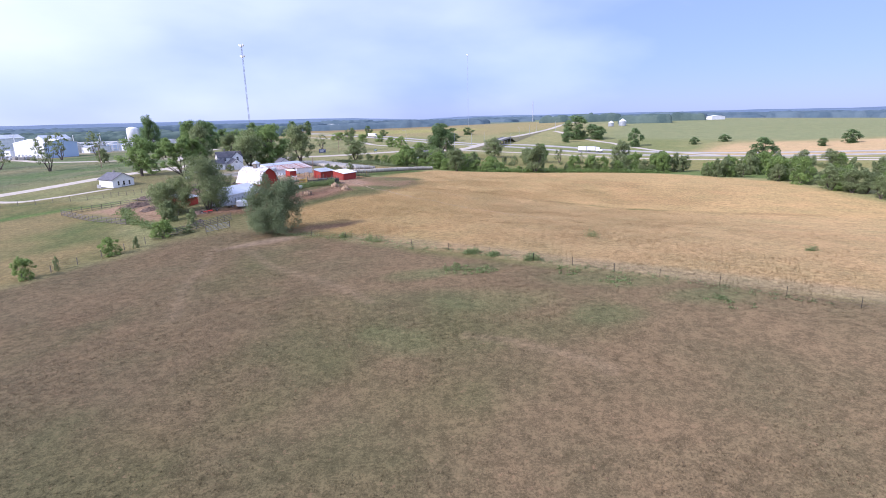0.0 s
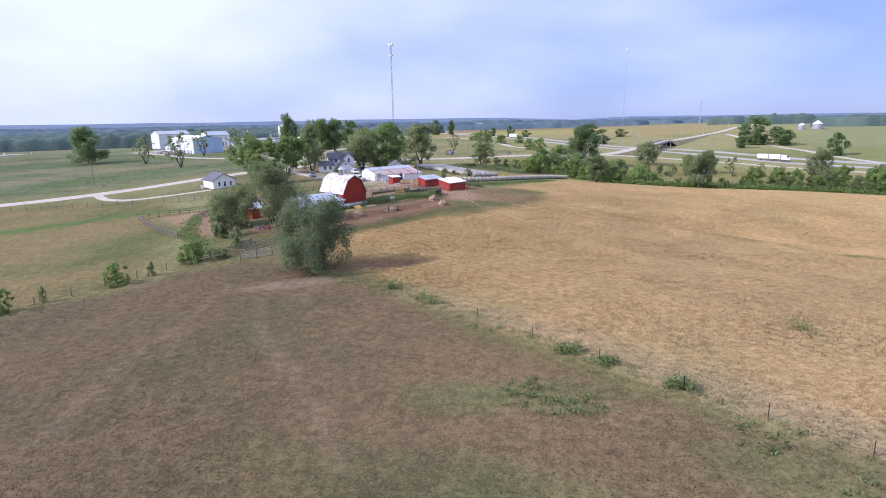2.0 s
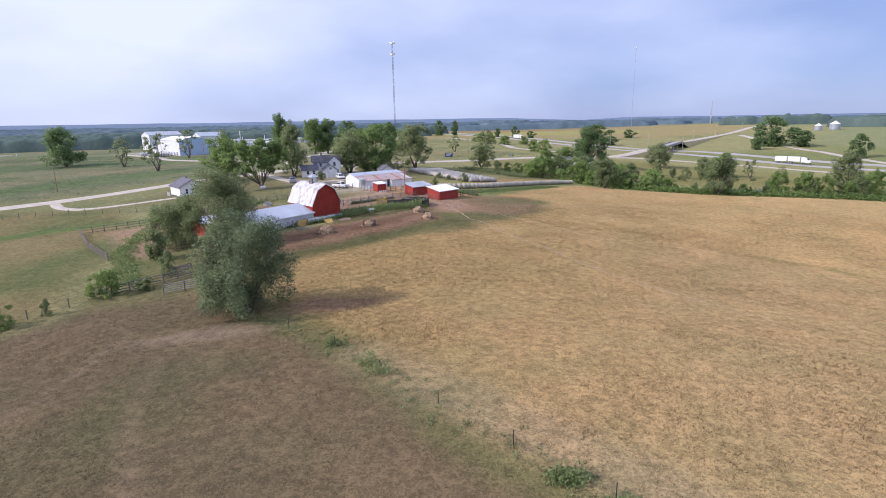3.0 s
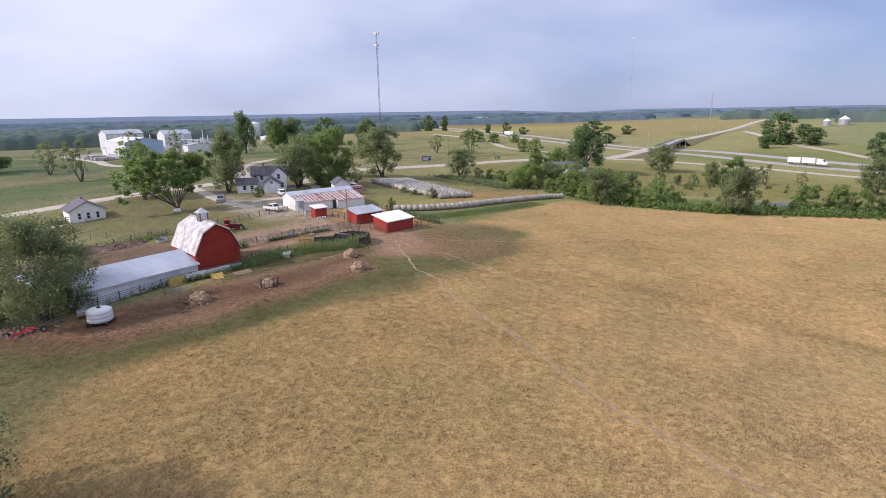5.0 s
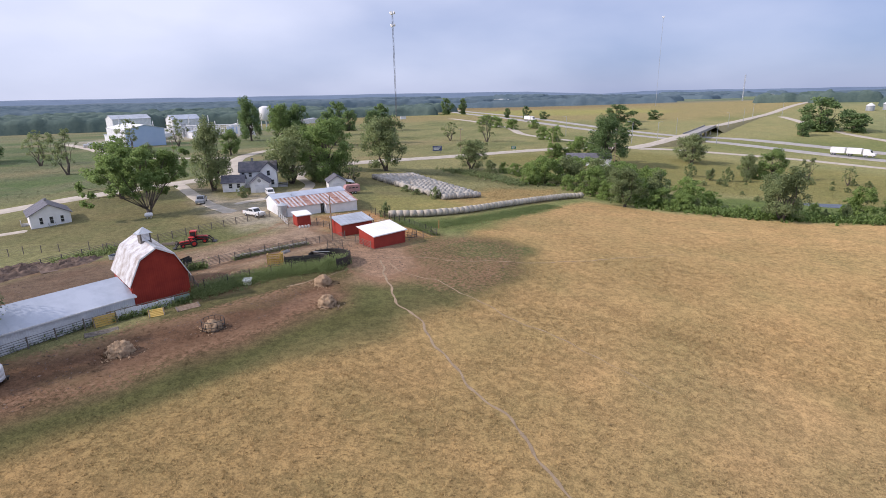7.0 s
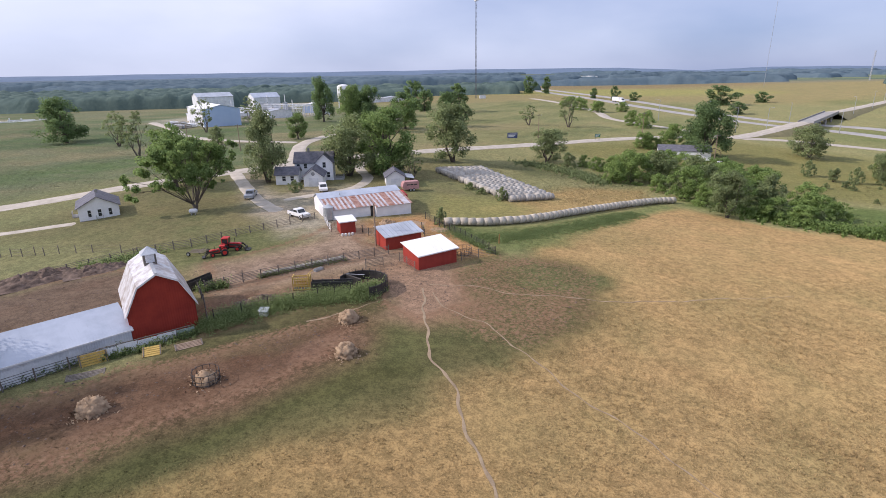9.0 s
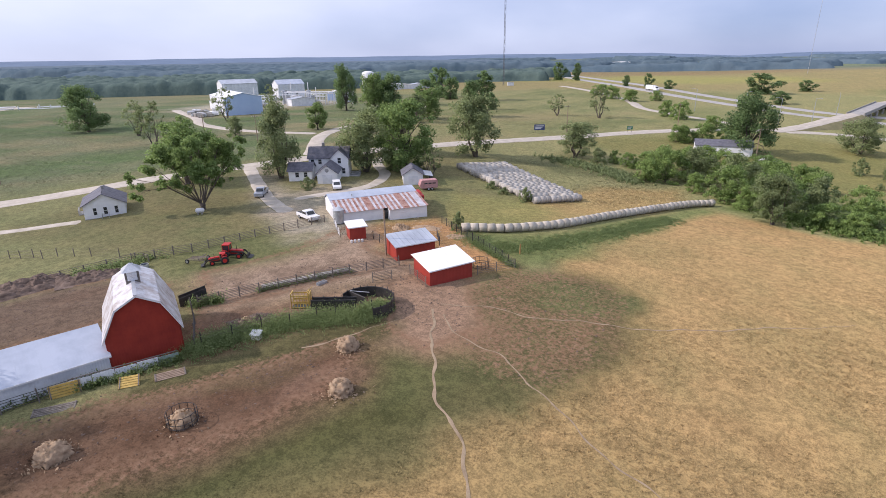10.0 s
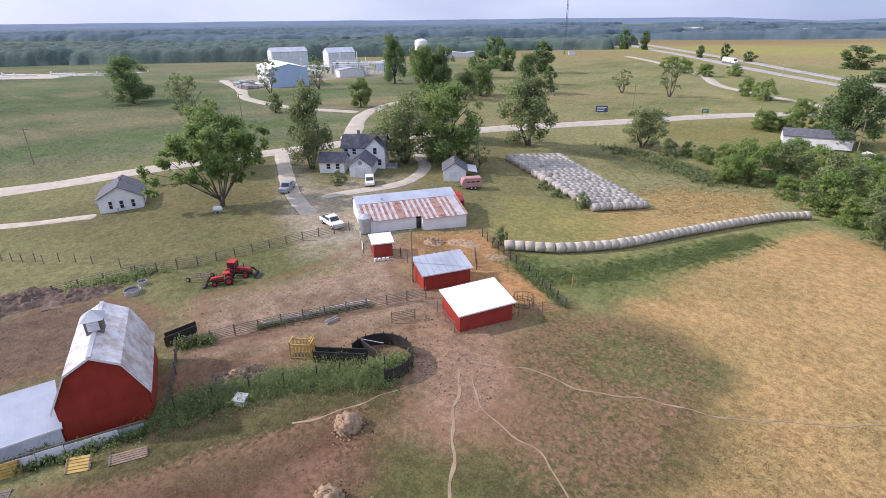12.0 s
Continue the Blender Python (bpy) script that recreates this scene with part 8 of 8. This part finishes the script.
def weed_patch(name, pts, width, h, n, leaf, mat, seed, label):
    """Tall broad-leaved weeds along a line."""
    rng = np.random.default_rng(seed)
    line = smooth_line(pts, 0.5)
    c = []
    for k in range(n):
        p = line[rng.integers(len(line))]
        x, y = p.x + rng.normal() * width * 0.4, p.y + rng.normal() * width * 0.4
        hh = h * rng.uniform(0.4, 1.2)
        g = rng.normal(size=(22, 3)) * np.array([0.19, 0.19, hh * 0.32])
        g[:, 2] = np.abs(g[:, 2] + hh * 0.45)
        c.append(g + np.array([x, y, gz(x, y)]))
    return tagged(quads_object(name, np.concatenate(c), leaf, mat, None, rng, hang=-0.9, long=1.6, wide=0.55, round_to=(line[0].x, line[0].y, -300), spread=(1, 1, 1)), label, "weeds", kind="stuff")


weed_patch("weeds", [(-43.5, 158.6), (-42.2, 162), (-39.5, 166), (-36.2, 170.2), (-31.8, 173.8)], 2.7, 1.15, 2600, 0.125, WEED, 61, "tall green weeds along the corral fence")
weed_patch("weeds", [(-32.6, 173.6), (-31.6, 175.2), (-31.2, 176.4)], 1.7, 1.3, 240, 0.2, WEED, 62, "tall green weeds inside the corral")
weed_patch("weeds", [(-47.8, 149.5), (-45.5, 153), (-43.6, 156.8)], 1.0, 0.8, 220, 0.18, WEED, 63, "green weeds along the white boards")
weed_patch("weeds", [(-48.5, 172.8), (-45.2, 178.4), (-42.0, 183.0)], 0.8, 0.6, 180, 0.16, WEED, 64, "green weeds under the feed bunk")
weed_patch("weeds", [(-78, 166), (-74.5, 171), (-73.5, 174)], 2.4, 0.9, 220, 0.2, WEED, 65, "green weeds behind the barn")
weed_patch("weeds", [(-52.5, 165.8), (-51, 168)], 1.0, 1.2, 90, 0.2, WEED, 66, "green weeds beside the loading ramp")
weed_patch("weeds", [(-54.5, 138), (-51, 146), (-48.2, 151.5)], 1.0, 0.8, 240, 0.18, WEED, 67, "weeds along the cattle shed")
weed_patch("weeds", [(-35.5, 206.5), (-28, 203.5), (-23, 208), (-15, 222), (-6, 242)], 3.6, 0.35, 2600, 0.12, WEED, 68, "low green herbs beside the row of bales")
weed_patch("weeds", [(-31.5, 203), (-22.8, 197.2)], 0.8, 0.8, 220, 0.16, WEED, 69, "green weeds along the pen fence")
weed_patch("weeds", [(-46, 288), (-36, 287), (-26, 283), (-19, 276)], 5.5, 1.2, 700, 0.3, LEAF_OLIVE, 72, "tall grey-green weeds beyond the stacked bales")
weed_patch("reeds", [(18, 257), (40, 252), (60, 256), (85, 262), (112, 263)], 6.0, 1.6, 1500, 0.42, LEAF_GREEN, 73, "tall green reeds and brush along the edge of the field")
weed_patch("weeds", [(-82, 144), (-72, 128), (-62, 119), (-54, 112)], 2.4, 0.7, 420, 0.2, WEED, 70, "weeds along the old pens")
weed_patch("weeds", [(-30, 104), (-16, 97), (6, 82.5), (15, 77), (45, 57)], 2.2, 0.4, 300, 0.11, LEAF_OLIVE, 71, "dull green weeds along the pasture edge")
for x, y, n, h in ((-16.2, 97.3, 22, 1.1), (-11.6, 94, 16, 1.4), (-10, 92.7, 14, 1.3), (6.3, 82.3, 45, 0.9), (9.3, 80.4, 30, 0.7), (14.9, 77.2, 40, 1.1), (28.5, 93.3, 12, 1.3), (62.5, 84.2, 14, 1.0),
                   (3, 74, 26, 0.45), (6.5, 72.6, 24, 0.45), (24, 66, 18, 0.4), (19, 71, 14, 0.5), (34, 58, 14, 0.4)):
    weed_patch("weeds", [(x - 0.5, y), (x + 0.5, y + 0.2)], 0.9 if h > 0.6 else 2.6, h, n, 0.16, WEED, int(x * 3 + 300), "clump of green weeds in the dry pasture")


# ---- clods, dung and straw on the bare earth, too many to count ----
def scatter_clods(n, seed, mat, lo, hi, flat, zones, label, anywhere=1):
    rng = np.random.default_rng(seed)
    x, y = rng.uniform(-92, 0, n * 6), rng.uniform(124, 214, n * 6)
    keep = rng.random(n * 6) < np.clip(ground_cover(x, y)[1] * 1.5 - 0.45, 0, 1) * (0.35 + 0.65 * (wobble(x, y, 3.0, seed) > 0.05)) * anywhere
    for pts in zones:
        keep |= (rng.random(n * 6) < 0.5) & (inside(x, y, pts, 1) > 0.5)
    x, y = x[keep][:n], y[keep][:n]
    n = len(x)
    s = lo + (hi - lo) * rng.random(n) ** 3
    unit = np.array([(1, 0, 0), (0, 1, 0), (-1, 0, 0), (0, -1, 0), (0, 0, 1), (0.6, 0.6, 0.5), (-0.6, 0.5, 0.5)])
    a = rng.uniform(0, 6.28, n)
    P = unit[None] * (1 + 0.35 * rng.normal(size=(n, 7, 1))) * s[:, None, None]
    P[:, :, 2] *= flat
    ca, sa = np.cos(a)[:, None], np.sin(a)[:, None]
    X, Y = P[:, :, 0] * ca - P[:, :, 1] * sa + x[:, None], P[:, :, 0] * sa + P[:, :, 1] * ca + y[:, None]
    Z = P[:, :, 2] + (heights(x, y) - 0.01)[:, None]
    tri = np.array([(0, 5, 4), (0, 1, 5), (5, 1, 4), (1, 6, 4), (1, 2, 6), (6, 2, 4), (2, 3, 4), (3, 0, 4)])
    F = (np.arange(n)[:, None, None] * 7 + tri[None]).reshape(-1)
    me = bpy.data.meshes.new("clods")
    me.vertices.add(n * 7)
    me.vertices.foreach_set("co", np.stack([X, Y, Z], -1).ravel())
    me.loops.add(len(F))
    me.loops.foreach_set("vertex_index", F.astype(np.int32))
    me.polygons.add(len(F) // 3)
    me.polygons.foreach_set("loop_start", np.arange(0, len(F), 3, dtype=np.int32))
    me.update(calc_edges=True)
    me.materials.append(mat)
    return tagged(new("clods", me), label, "clods", kind="stuff")


scatter_clods(9000, 81, CLOD, 0.02, 0.15, 0.7, [], "dark clods and dung scattered over the trodden earth")
scatter_clods(5000, 83, HAY, 0.05, 0.26, 0.25, [STRAW_PEN], "wisps of old straw trodden into the pens", 0)


# ---- highway bridge, traffic and signs ----
def build_bridge():
    a, b = Vector((55.5, 477, 0)), Vector((76.5, 541, 0))
    d = b - a
    L = d.length
    e = thing("road_bridge", a.x, a.y, math.degrees(math.atan2(d.y, d.x)), z=0, label="concrete highway overpass with low parapets", category="bridge")
    za, zb = gz(a.x, a.y) + 4.2, gz(b.x, b.y) + 4.2
    part("deck", slab(bmesh.new(), (-2, -4, za - 0.8), (L + 2, -4, zb - 0.8), (L + 2, 4, zb - 0.8), (-2, 4, za - 0.8), 0.9), CONCRETE, e)
    for s in (-3.9, 3.6):
        part("parapet", slab(bmesh.new(), (-2, s, za + 0.1), (L + 2, s, zb + 0.1), (L + 2, s + 0.3, zb + 0.1), (-2, s + 0.3, za + 0.1), 0.7), CONCRETE, e)
    for f in (0.25, 0.5, 0.75):
        for s in (-3.5, 0, 3.5):
            part("pier", bars([((L * f, s, za - 8), (L * f, s, za - 0.9))], 0.5, 8), CONCRETE, e)


build_bridge()


def semi(x, y, rz, boxes_n, label, z_up=0.2):
    e = thing("semi_truck", x, y, rz, label=label, category="truck", group="highway trucks", sink=-z_up)
    px = 0.0
    for k in range(boxes_n):
        l = 6.6 if boxes_n > 1 else 11.5
        part("trailer", boxes((px, px + l, -1.28, 1.28, 1.15, 4.1), bevel=0.05), WHITE_PAINT, e, "white box trailer")
        for q in (0.8, 1.9):
            for s in (-1, 1):
                wheel(e, px + q, s * 1.05, 0.5, 0.3)
        px += l + 0.7
    part("cab", car_body([(px, 0.7), (px + 5.2, 0.7), (px + 5.3, 1.9), (px + 3.6, 2.1), (px + 2.9, 3.5), (px, 3.9)], 2.4, 0.08), WHITE_PAINT, e, "white tractor cab")
    part("windscreen", slab(bmesh.new(), (px + 3.62, -1.0, 2.2), (px + 3.62, 1.0, 2.2), (px + 3.05, 1.0, 3.3), (px + 3.05, -1.0, 3.3), 0.05), GLASS_AND_SHADE, e, "dark windscreen glass")
    for q in (0.6, 1.7, 4.4):
        for s in (-1, 1):
            wheel(e, px + q, s * 1.05, 0.5, 0.3)


semi(122, 444, -36, 2, "white semi truck with two box trailers on the highway")
semi(-66, 600, -54, 1, "white semi truck with a box trailer on the highway")


def sign(x, y, rz, w, h, up, mat, label):
    e = thing("road_sign", x, y, rz, label=label, category="sign", group="road signs")
    part("board", boxes((-w / 2, w / 2, -0.05, 0.05, up, up + h)), mat, e)
    for s in (-0.35, 0.35):
        bar("post", e, (s * w, 0.09, -0.3), (s * w, 0.09, up + h * 0.8), 0.06, OLD_WOOD)
    part("text_bar", boxes(*[(-w * 0.4, w * (0.4 - 0.12 * k), -0.066, -0.054, up + h * (0.68 - 0.24 * k), up + h * (0.8 - 0.24 * k)) for k in range(3)]), WHITE_PAINT, e, "pale bars of unreadable lettering")


sign(-66, 336, 30, 4.2, 2.2, 1.0, surface("blue_board", (0.05, 0.07, 0.16), (0.08, 0.10, 0.22), 1, 0.5, 0), "dark blue roadside board on wooden posts")
sign(-36, 362, 40, 2.6, 1.4, 1.2, surface("green_board", (0.03, 0.16, 0.08), (0.05, 0.22, 0.11), 1, 0.5, 0), "green road direction sign beside the road")


def lamp_post(x, y, h, rz):
    e = thing("street_lamp", x, y, rz, label="tall grey steel street lamp by the highway ramps", category="street lamp", group="street lamps")
    bm = bmesh.new()
    tube(bm, (0, 0, -0.3), (0, 0, h), 0.16, 0.09, 7)
    part("pole", bm, GALV, e)
    bar("arm", e, (0, 0, h), (2.4, 0, h + 0.4), 0.06, GALV)
    part("lamp_head", boxes((2.2, 3.0, -0.15, 0.15, h + 0.3, h + 0.45)), GALV, e)


for x, y in ((35, 455), (70, 470), (92, 560), (110, 600), (20, 440), (50, 500), (125, 640), (5, 470), (-20, 470), (150, 650)):
    lamp_post(x, y, 12, x * 9)


# ---- pond ----
def build_pond():
    n = 40
    cx, cy = 72, 289
    z = gz(cx, cy) + 0.25
    v = [(cx, cy, z)] + [(cx + 8 * math.cos(a) * (1 + 0.12 * math.sin(3 * a)), cy + 3.6 * math.sin(a) * (1 + 0.15 * math.cos(2 * a)), z) for a in (2 * math.pi * k / n for k in range(n))]
    m, nn, l, b = material("pond_water")
    nz = noise_node(nn, l, None, 3.0)
    r = ramp_node(nn, l, nz.outputs["Fac"], [(0.3, (0.05, 0.055, 0.05)), (0.7, (0.10, 0.10, 0.095))])
    l.new(r.outputs["Color"], b.inputs["Base Color"])
    b.inputs["Roughness"].default_value = 0.25
    tagged(mesh_object("water", v, [(0, k + 1, (k + 1) % n + 1) for k in range(n)], m), "small still farm pond below the field", "pond", kind="structure")


build_pond()


# ---- the works to the north-west ----
def hall(x, y, rz, w, d, eave, rg, wall, roof, label, name="industrial_hall", group="works buildings", wide=False):
    e = thing(name, x, y, rz, label=label, category="building", group=group, sink=0.2)
    if wide:
        gable_block(e, 0, d, 0, w, eave, rg, wall, roof, 0.3, swap=True)
    else:
        gable_block(e, 0, w, 0, d, eave, rg, wall, roof, 0.3)
    return e


h1 = hall(-217.5, 313.5, 62, 18, 32, 8.6, 10.6, BLUE_TIN, WHITE_ROOF, "large pale blue and white metal hall of the works")
part("white_face", boxes((-0.12, -0.02, 0.2, 31.8, 0, 8.4)), WHITE_TIN, h1, "white metal side wall")
for k in range(7):
    part("wall_vent", boxes((-0.5, -0.13, 3 + 4 * k, 4.2 + 4 * k, 0.4, 2.2)), GALV, h1, "grey louvred wall vent")
hall(-312, 393, 62, 24, 16, 11, 13.5, WHITE_TIN, GREY_ROOF, "white metal hall with a grey roof behind the works", wide=True)
h2 = hall(-298.5, 431.5, 62, 20, 14, 10, 13, WHITE_TIN, PALE_ROOF, "tall white metal building of the works", wide=True)
for k in range(6):
    part("pilaster", boxes((0.1 + 3.86 * k, 0.6 + 3.86 * k, -0.35, -0.01, 0, 9.9)), WHITE_PAINT, h2, "white steel pilaster")
for k in range(2):
    window(h2, 6.2 + 7.7 * k, 0, 1.0, 1.8, 2.6)
hall(-226, 368, 62, 14, 9, 4, 5, WHITE_TIN, GREY_ROOF, "low grey and white building of the works")
hall(-246, 423, 35, 12, 12, 5, 6.5, BLUE_TIN, WHITE_ROOF, "low pale blue shed with a white roof")
hall(-228, 412, 35, 10, 12, 4, 5.5, WHITE_TIN, WHITE_ROOF, "low white shed of the works")
hall(-254, 336, 62, 8, 7, 4.2, 4.2, WHITE_TIN, GREY_ROOF, "small white shed beside the works")
hall(-300, 566, 50, 34, 14, 4, 5.5, WHITE_TIN, WHITE_ROOF, "far long white building beyond the trees")
hall(-282, 590, 50, 20, 10, 4, 5.2, WHITE_TIN, GREY_ROOF, "far long white building beyond the trees")
rnd_p = random.Random(3)
for k in range(40):
    u, v = rnd_p.uniform(2, 34), rnd_p.uniform(3, 13)
    x, y = -217.5 - 0.883 * u - 0.469 * v, 313.5 + 0.469 * u - 0.883 * v
    s = rnd_p.uniform(0.7, 1.6)
    e = thing("machine_crate", x, y, rnd_p.uniform(0, 90), label="pale piece of equipment stored in the yard of the works", category="equipment", group="stored equipment")
    part("case", boxes((-s, s, -s * 0.6, s * 0.6, 0.15, 0.3 + s * 0.9), bevel=0.08), rnd_p.choice([WHITE_TIN, GALV, CONCRETE]), e)
    part("skid", boxes((-s, s, -s * 0.5, -s * 0.35, -0.1, 0.15), (-s, s, s * 0.35, s * 0.5, -0.1, 0.15)), OLD_WOOD, e)
for k in range(14):
    t = k / 13
    x, y = -250 + 30 * t - 8 * (k % 2), 372 + 26 * t * 0.5 + 4 * (k % 3)
    e = thing("process_vessel", x, y, 20, label="pale steel vessel with piping at the works", category="vessel", group="process vessels")
    part("tank", bars([((0, 0, 0), (0, 0, 3.0 + 2.5 * (k % 3)))], 0.9, 12), GALV, e)
    bar("pipe", e, (0.9, 0, 2.2), (6.5, 0.5, 2.4), 0.14, WHITE_PAINT)
    bar("support", e, (6.3, 0.5, -0.3), (6.3, 0.5, 4.8), 0.12, GALV)
    bar("gantry", e, (0, 0, 4.8), (6.3, 0.5, 4.8), 0.14, WHITE_PAINT)


def pipe_rack(x, y, rz, n, h):
    """A white steel rack on posts that carries a bundle of pipes."""
    e = thing("pipe_rack", x, y, rz, label="white steel pipe rack between the works buildings", category="pipe rack", group="pipe racks")
    for k in range(n):
        for s in (0, 2.2):
            bar("post", e, (k * 5, s, -0.4), (k * 5, s, h), 0.12, WHITE_PAINT)
        bar("crossbeam", e, (k * 5, -0.3, h), (k * 5, 2.5, h), 0.12, WHITE_PAINT)
    for q in range(4):
        bar("pipe", e, (-1, 0.3 + 0.5 * q, h + 0.3), (n * 5 - 4, 0.3 + 0.5 * q, h + 0.3), 0.16, WHITE_PAINT)


def cooler(x, y, rz):
    e = thing("cooling_unit", x, y, rz, label="long pale grey cooling unit on steel legs at the works", category="cooling unit", group="cooling units")
    part("casing", boxes((0, 11, 0, 3, 1.6, 3.6), bevel=0.08), WHITE_TIN, e)
    part("top_rail", bars([((0, 0, 4.4), (11, 0, 4.4)), ((0, 3, 4.4), (11, 3, 4.4))] + [((k * 2.75, s, 3.6), (k * 2.75, s, 4.4)) for k in range(5) for s in (0, 3)], 0.06, 5), WHITE_PAINT, e)
    for k in range(4):
        for s in (0.2, 2.8):
            bar("leg", e, (0.4 + 3.4 * k, s, -0.3), (0.4 + 3.4 * k, s, 1.6), 0.12, GALV)


for k in range(4):
    cooler(-240 - 4.6 * k, 352 + 3.0 * k, 62)
pipe_rack(-252, 352, 48, 12, 5.5)
pipe_rack(-240, 378, 30, 9, 6.5)
pipe_rack(-262, 398, 20, 9, 6.0)
pipe_rack(-232, 396, 60, 6, 5.0)
for x, y, h in ((-236, 350, 11), (-250, 340, 9), (-228, 385, 13), (-256, 400, 12), (-244, 410, 9), (-262, 352, 13), (-220, 402, 10)):
    e = thing("vent_stack", x, y, 0, label="thin pale steel vent stack at the works", category="stack", group="vent stacks")
    part("stack", bars([((0, 0, -0.3), (0, 0, h))], 0.22, 8), WHITE_PAINT, e)
    part("collar", bars([((0, 0, h * 0.6), (0, 0, h * 0.6 + 0.5))], 0.4, 8), GALV, e)


def build_water_tower():
    """A squat round tank on a ring of steel legs."""
    e = thing("water_tower", -266, 499, 0, label="white round water tower on steel legs beyond the works", category="water tower")
    R, lo, hi = 4.9, 8.6, 17.6
    bm = bmesh.new()
    rings = [(0.35, lo - 1.5), (R * 0.7, lo - 0.9), (R, lo), (R, hi), (R * 0.8, hi + 1.0), (R * 0.4, hi + 1.6), (0.15, hi + 1.8)]
    seg = 28
    v = [[bm.verts.new((r * math.cos(2 * math.pi * k / seg), r * math.sin(2 * math.pi * k / seg), z)) for k in range(seg)] for r, z in rings]
    for a, b in zip(v[:-1], v[1:]):
        for k in range(seg):
            bm.faces.new((a[k], a[(k + 1) % seg], b[(k + 1) % seg], b[k]))
    bm.faces.new(v[0][::-1])
    bm.faces.new(v[-1])
    part("shell", bm, WHITE_PAINT, e, smooth=True)
    for k in range(6):
        a = 2 * math.pi * k / 6
        bar("leg", e, (R * 0.98 * math.cos(a), R * 0.98 * math.sin(a), -0.6), (R * 0.9 * math.cos(a), R * 0.9 * math.sin(a), lo + 0.4), 0.22, WHITE_PAINT)
    bar("riser_pipe", e, (0, 0, -0.6), (0, 0, lo - 1.2), 0.5, WHITE_PAINT)
    part("ladder", boxes((R + 0.02, R + 0.2, -0.25, 0.25, lo, hi)), GALV, e)


build_water_tower()

# gravel pad with pipes
def build_pad():
    x0, y0 = -420, 300
    e = thing("pipe_yard", x0, y0, 40, label="flat pale gravel yard with white pipework", category="pipe yard")
    part("pad", boxes((-55, 70, -16, 18, -6, 0.4)), GRAVEL, e)
    rnd = random.Random(6)
    for k in range(16):
        px, py = rnd.uniform(-45, 65), rnd.uniform(-8, 14)
        bar("pipe", e, (px, py, 1.0), (px + rnd.uniform(6, 16), py + rnd.uniform(-1, 1), 1.0), 0.4, WHITE_PAINT)
        bar("valve", e, (px, py, 0.3), (px, py, 2.6), 0.35, WHITE_PAINT)


build_pad()


# ---- far farmsteads ----
def silo(x, y, r, h):
    e = thing("grain_silo", x, y, 0, label="round galvanised grain silo with a conical roof", category="silo", group="far silos")
    bm = bmesh.new()
    bmesh.ops.create_cone(bm, cap_ends=True, segments=24, radius1=r, radius2=r, depth=h, matrix=Matrix.Translation((0, 0, h / 2)))
    part("shell", bm, GALV, e)
    bm = bmesh.new()
    bmesh.ops.create_cone(bm, cap_ends=True, segments=24, radius1=r * 1.04, radius2=0.4, depth=r * 0.7, matrix=Matrix.Translation((0, 0, h + r * 0.33)))
    part("roof_cone", bm, WHITE_PAINT, e)


hall(-9, 337, 8, 18, 7, 2.7, 4.4, WHITE_WALL, SHINGLE, "low grey-roofed house among the thicket", "farm_building", "far farm buildings", True)
silo(233, 700, 3.4, 4.6)
silo(250, 706, 4.8, 5.6)
for x, y, rz, w, d, eave, rg, wall, roof, label in (
    (13, 330, 35, 4, 4, 2.0, 2.6, WHITE_TIN, WHITE_ROOF, "small white-roofed shed among the thicket"),
    (340, 800, 20, 30, 14, 5, 8, WHITE_TIN, WHITE_ROOF, "far white farm building"),
    (372, 830, 20, 40, 12, 4.5, 6, WHITE_TIN, PALE_ROOF, "far long white farm building"),
    (415, 800, 10, 22, 12, 4.5, 6, WHITE_TIN, WHITE_ROOF, "far white farm building"),
    (222, 1010, 0, 13, 10, 6, 9, GREY_WOOD, GREY_ROOF, "far pale barn on the skyline"),
    (248, 960, 0, 14, 10, 5, 8, WHITE_WALL, SHINGLE, "far white farmhouse under trees"),
    (-60, 1500, 0, 60, 20, 8, 10, WHITE_TIN, WHITE_ROOF, "pale sheds on the far horizon"),
    (60, 1700, 0, 50, 20, 8, 10, WHITE_TIN, WHITE_ROOF, "pale sheds on the far horizon"),
    (-330, 1700, 0, 50, 20, 8, 10, WHITE_TIN, WHITE_ROOF, "pale sheds on the far horizon"),
    (520, 1300, 0, 50, 20, 8, 10, WHITE_TIN, WHITE_ROOF, "pale sheds on the far horizon"),
    (620, 1250, 0, 30, 20, 8, 10, WHITE_TIN, GREY_ROOF, "pale sheds on the far horizon"),
):
    hall(x, y, rz, w, d, eave, rg, wall, roof, label, "farm_building", "far farm buildings")
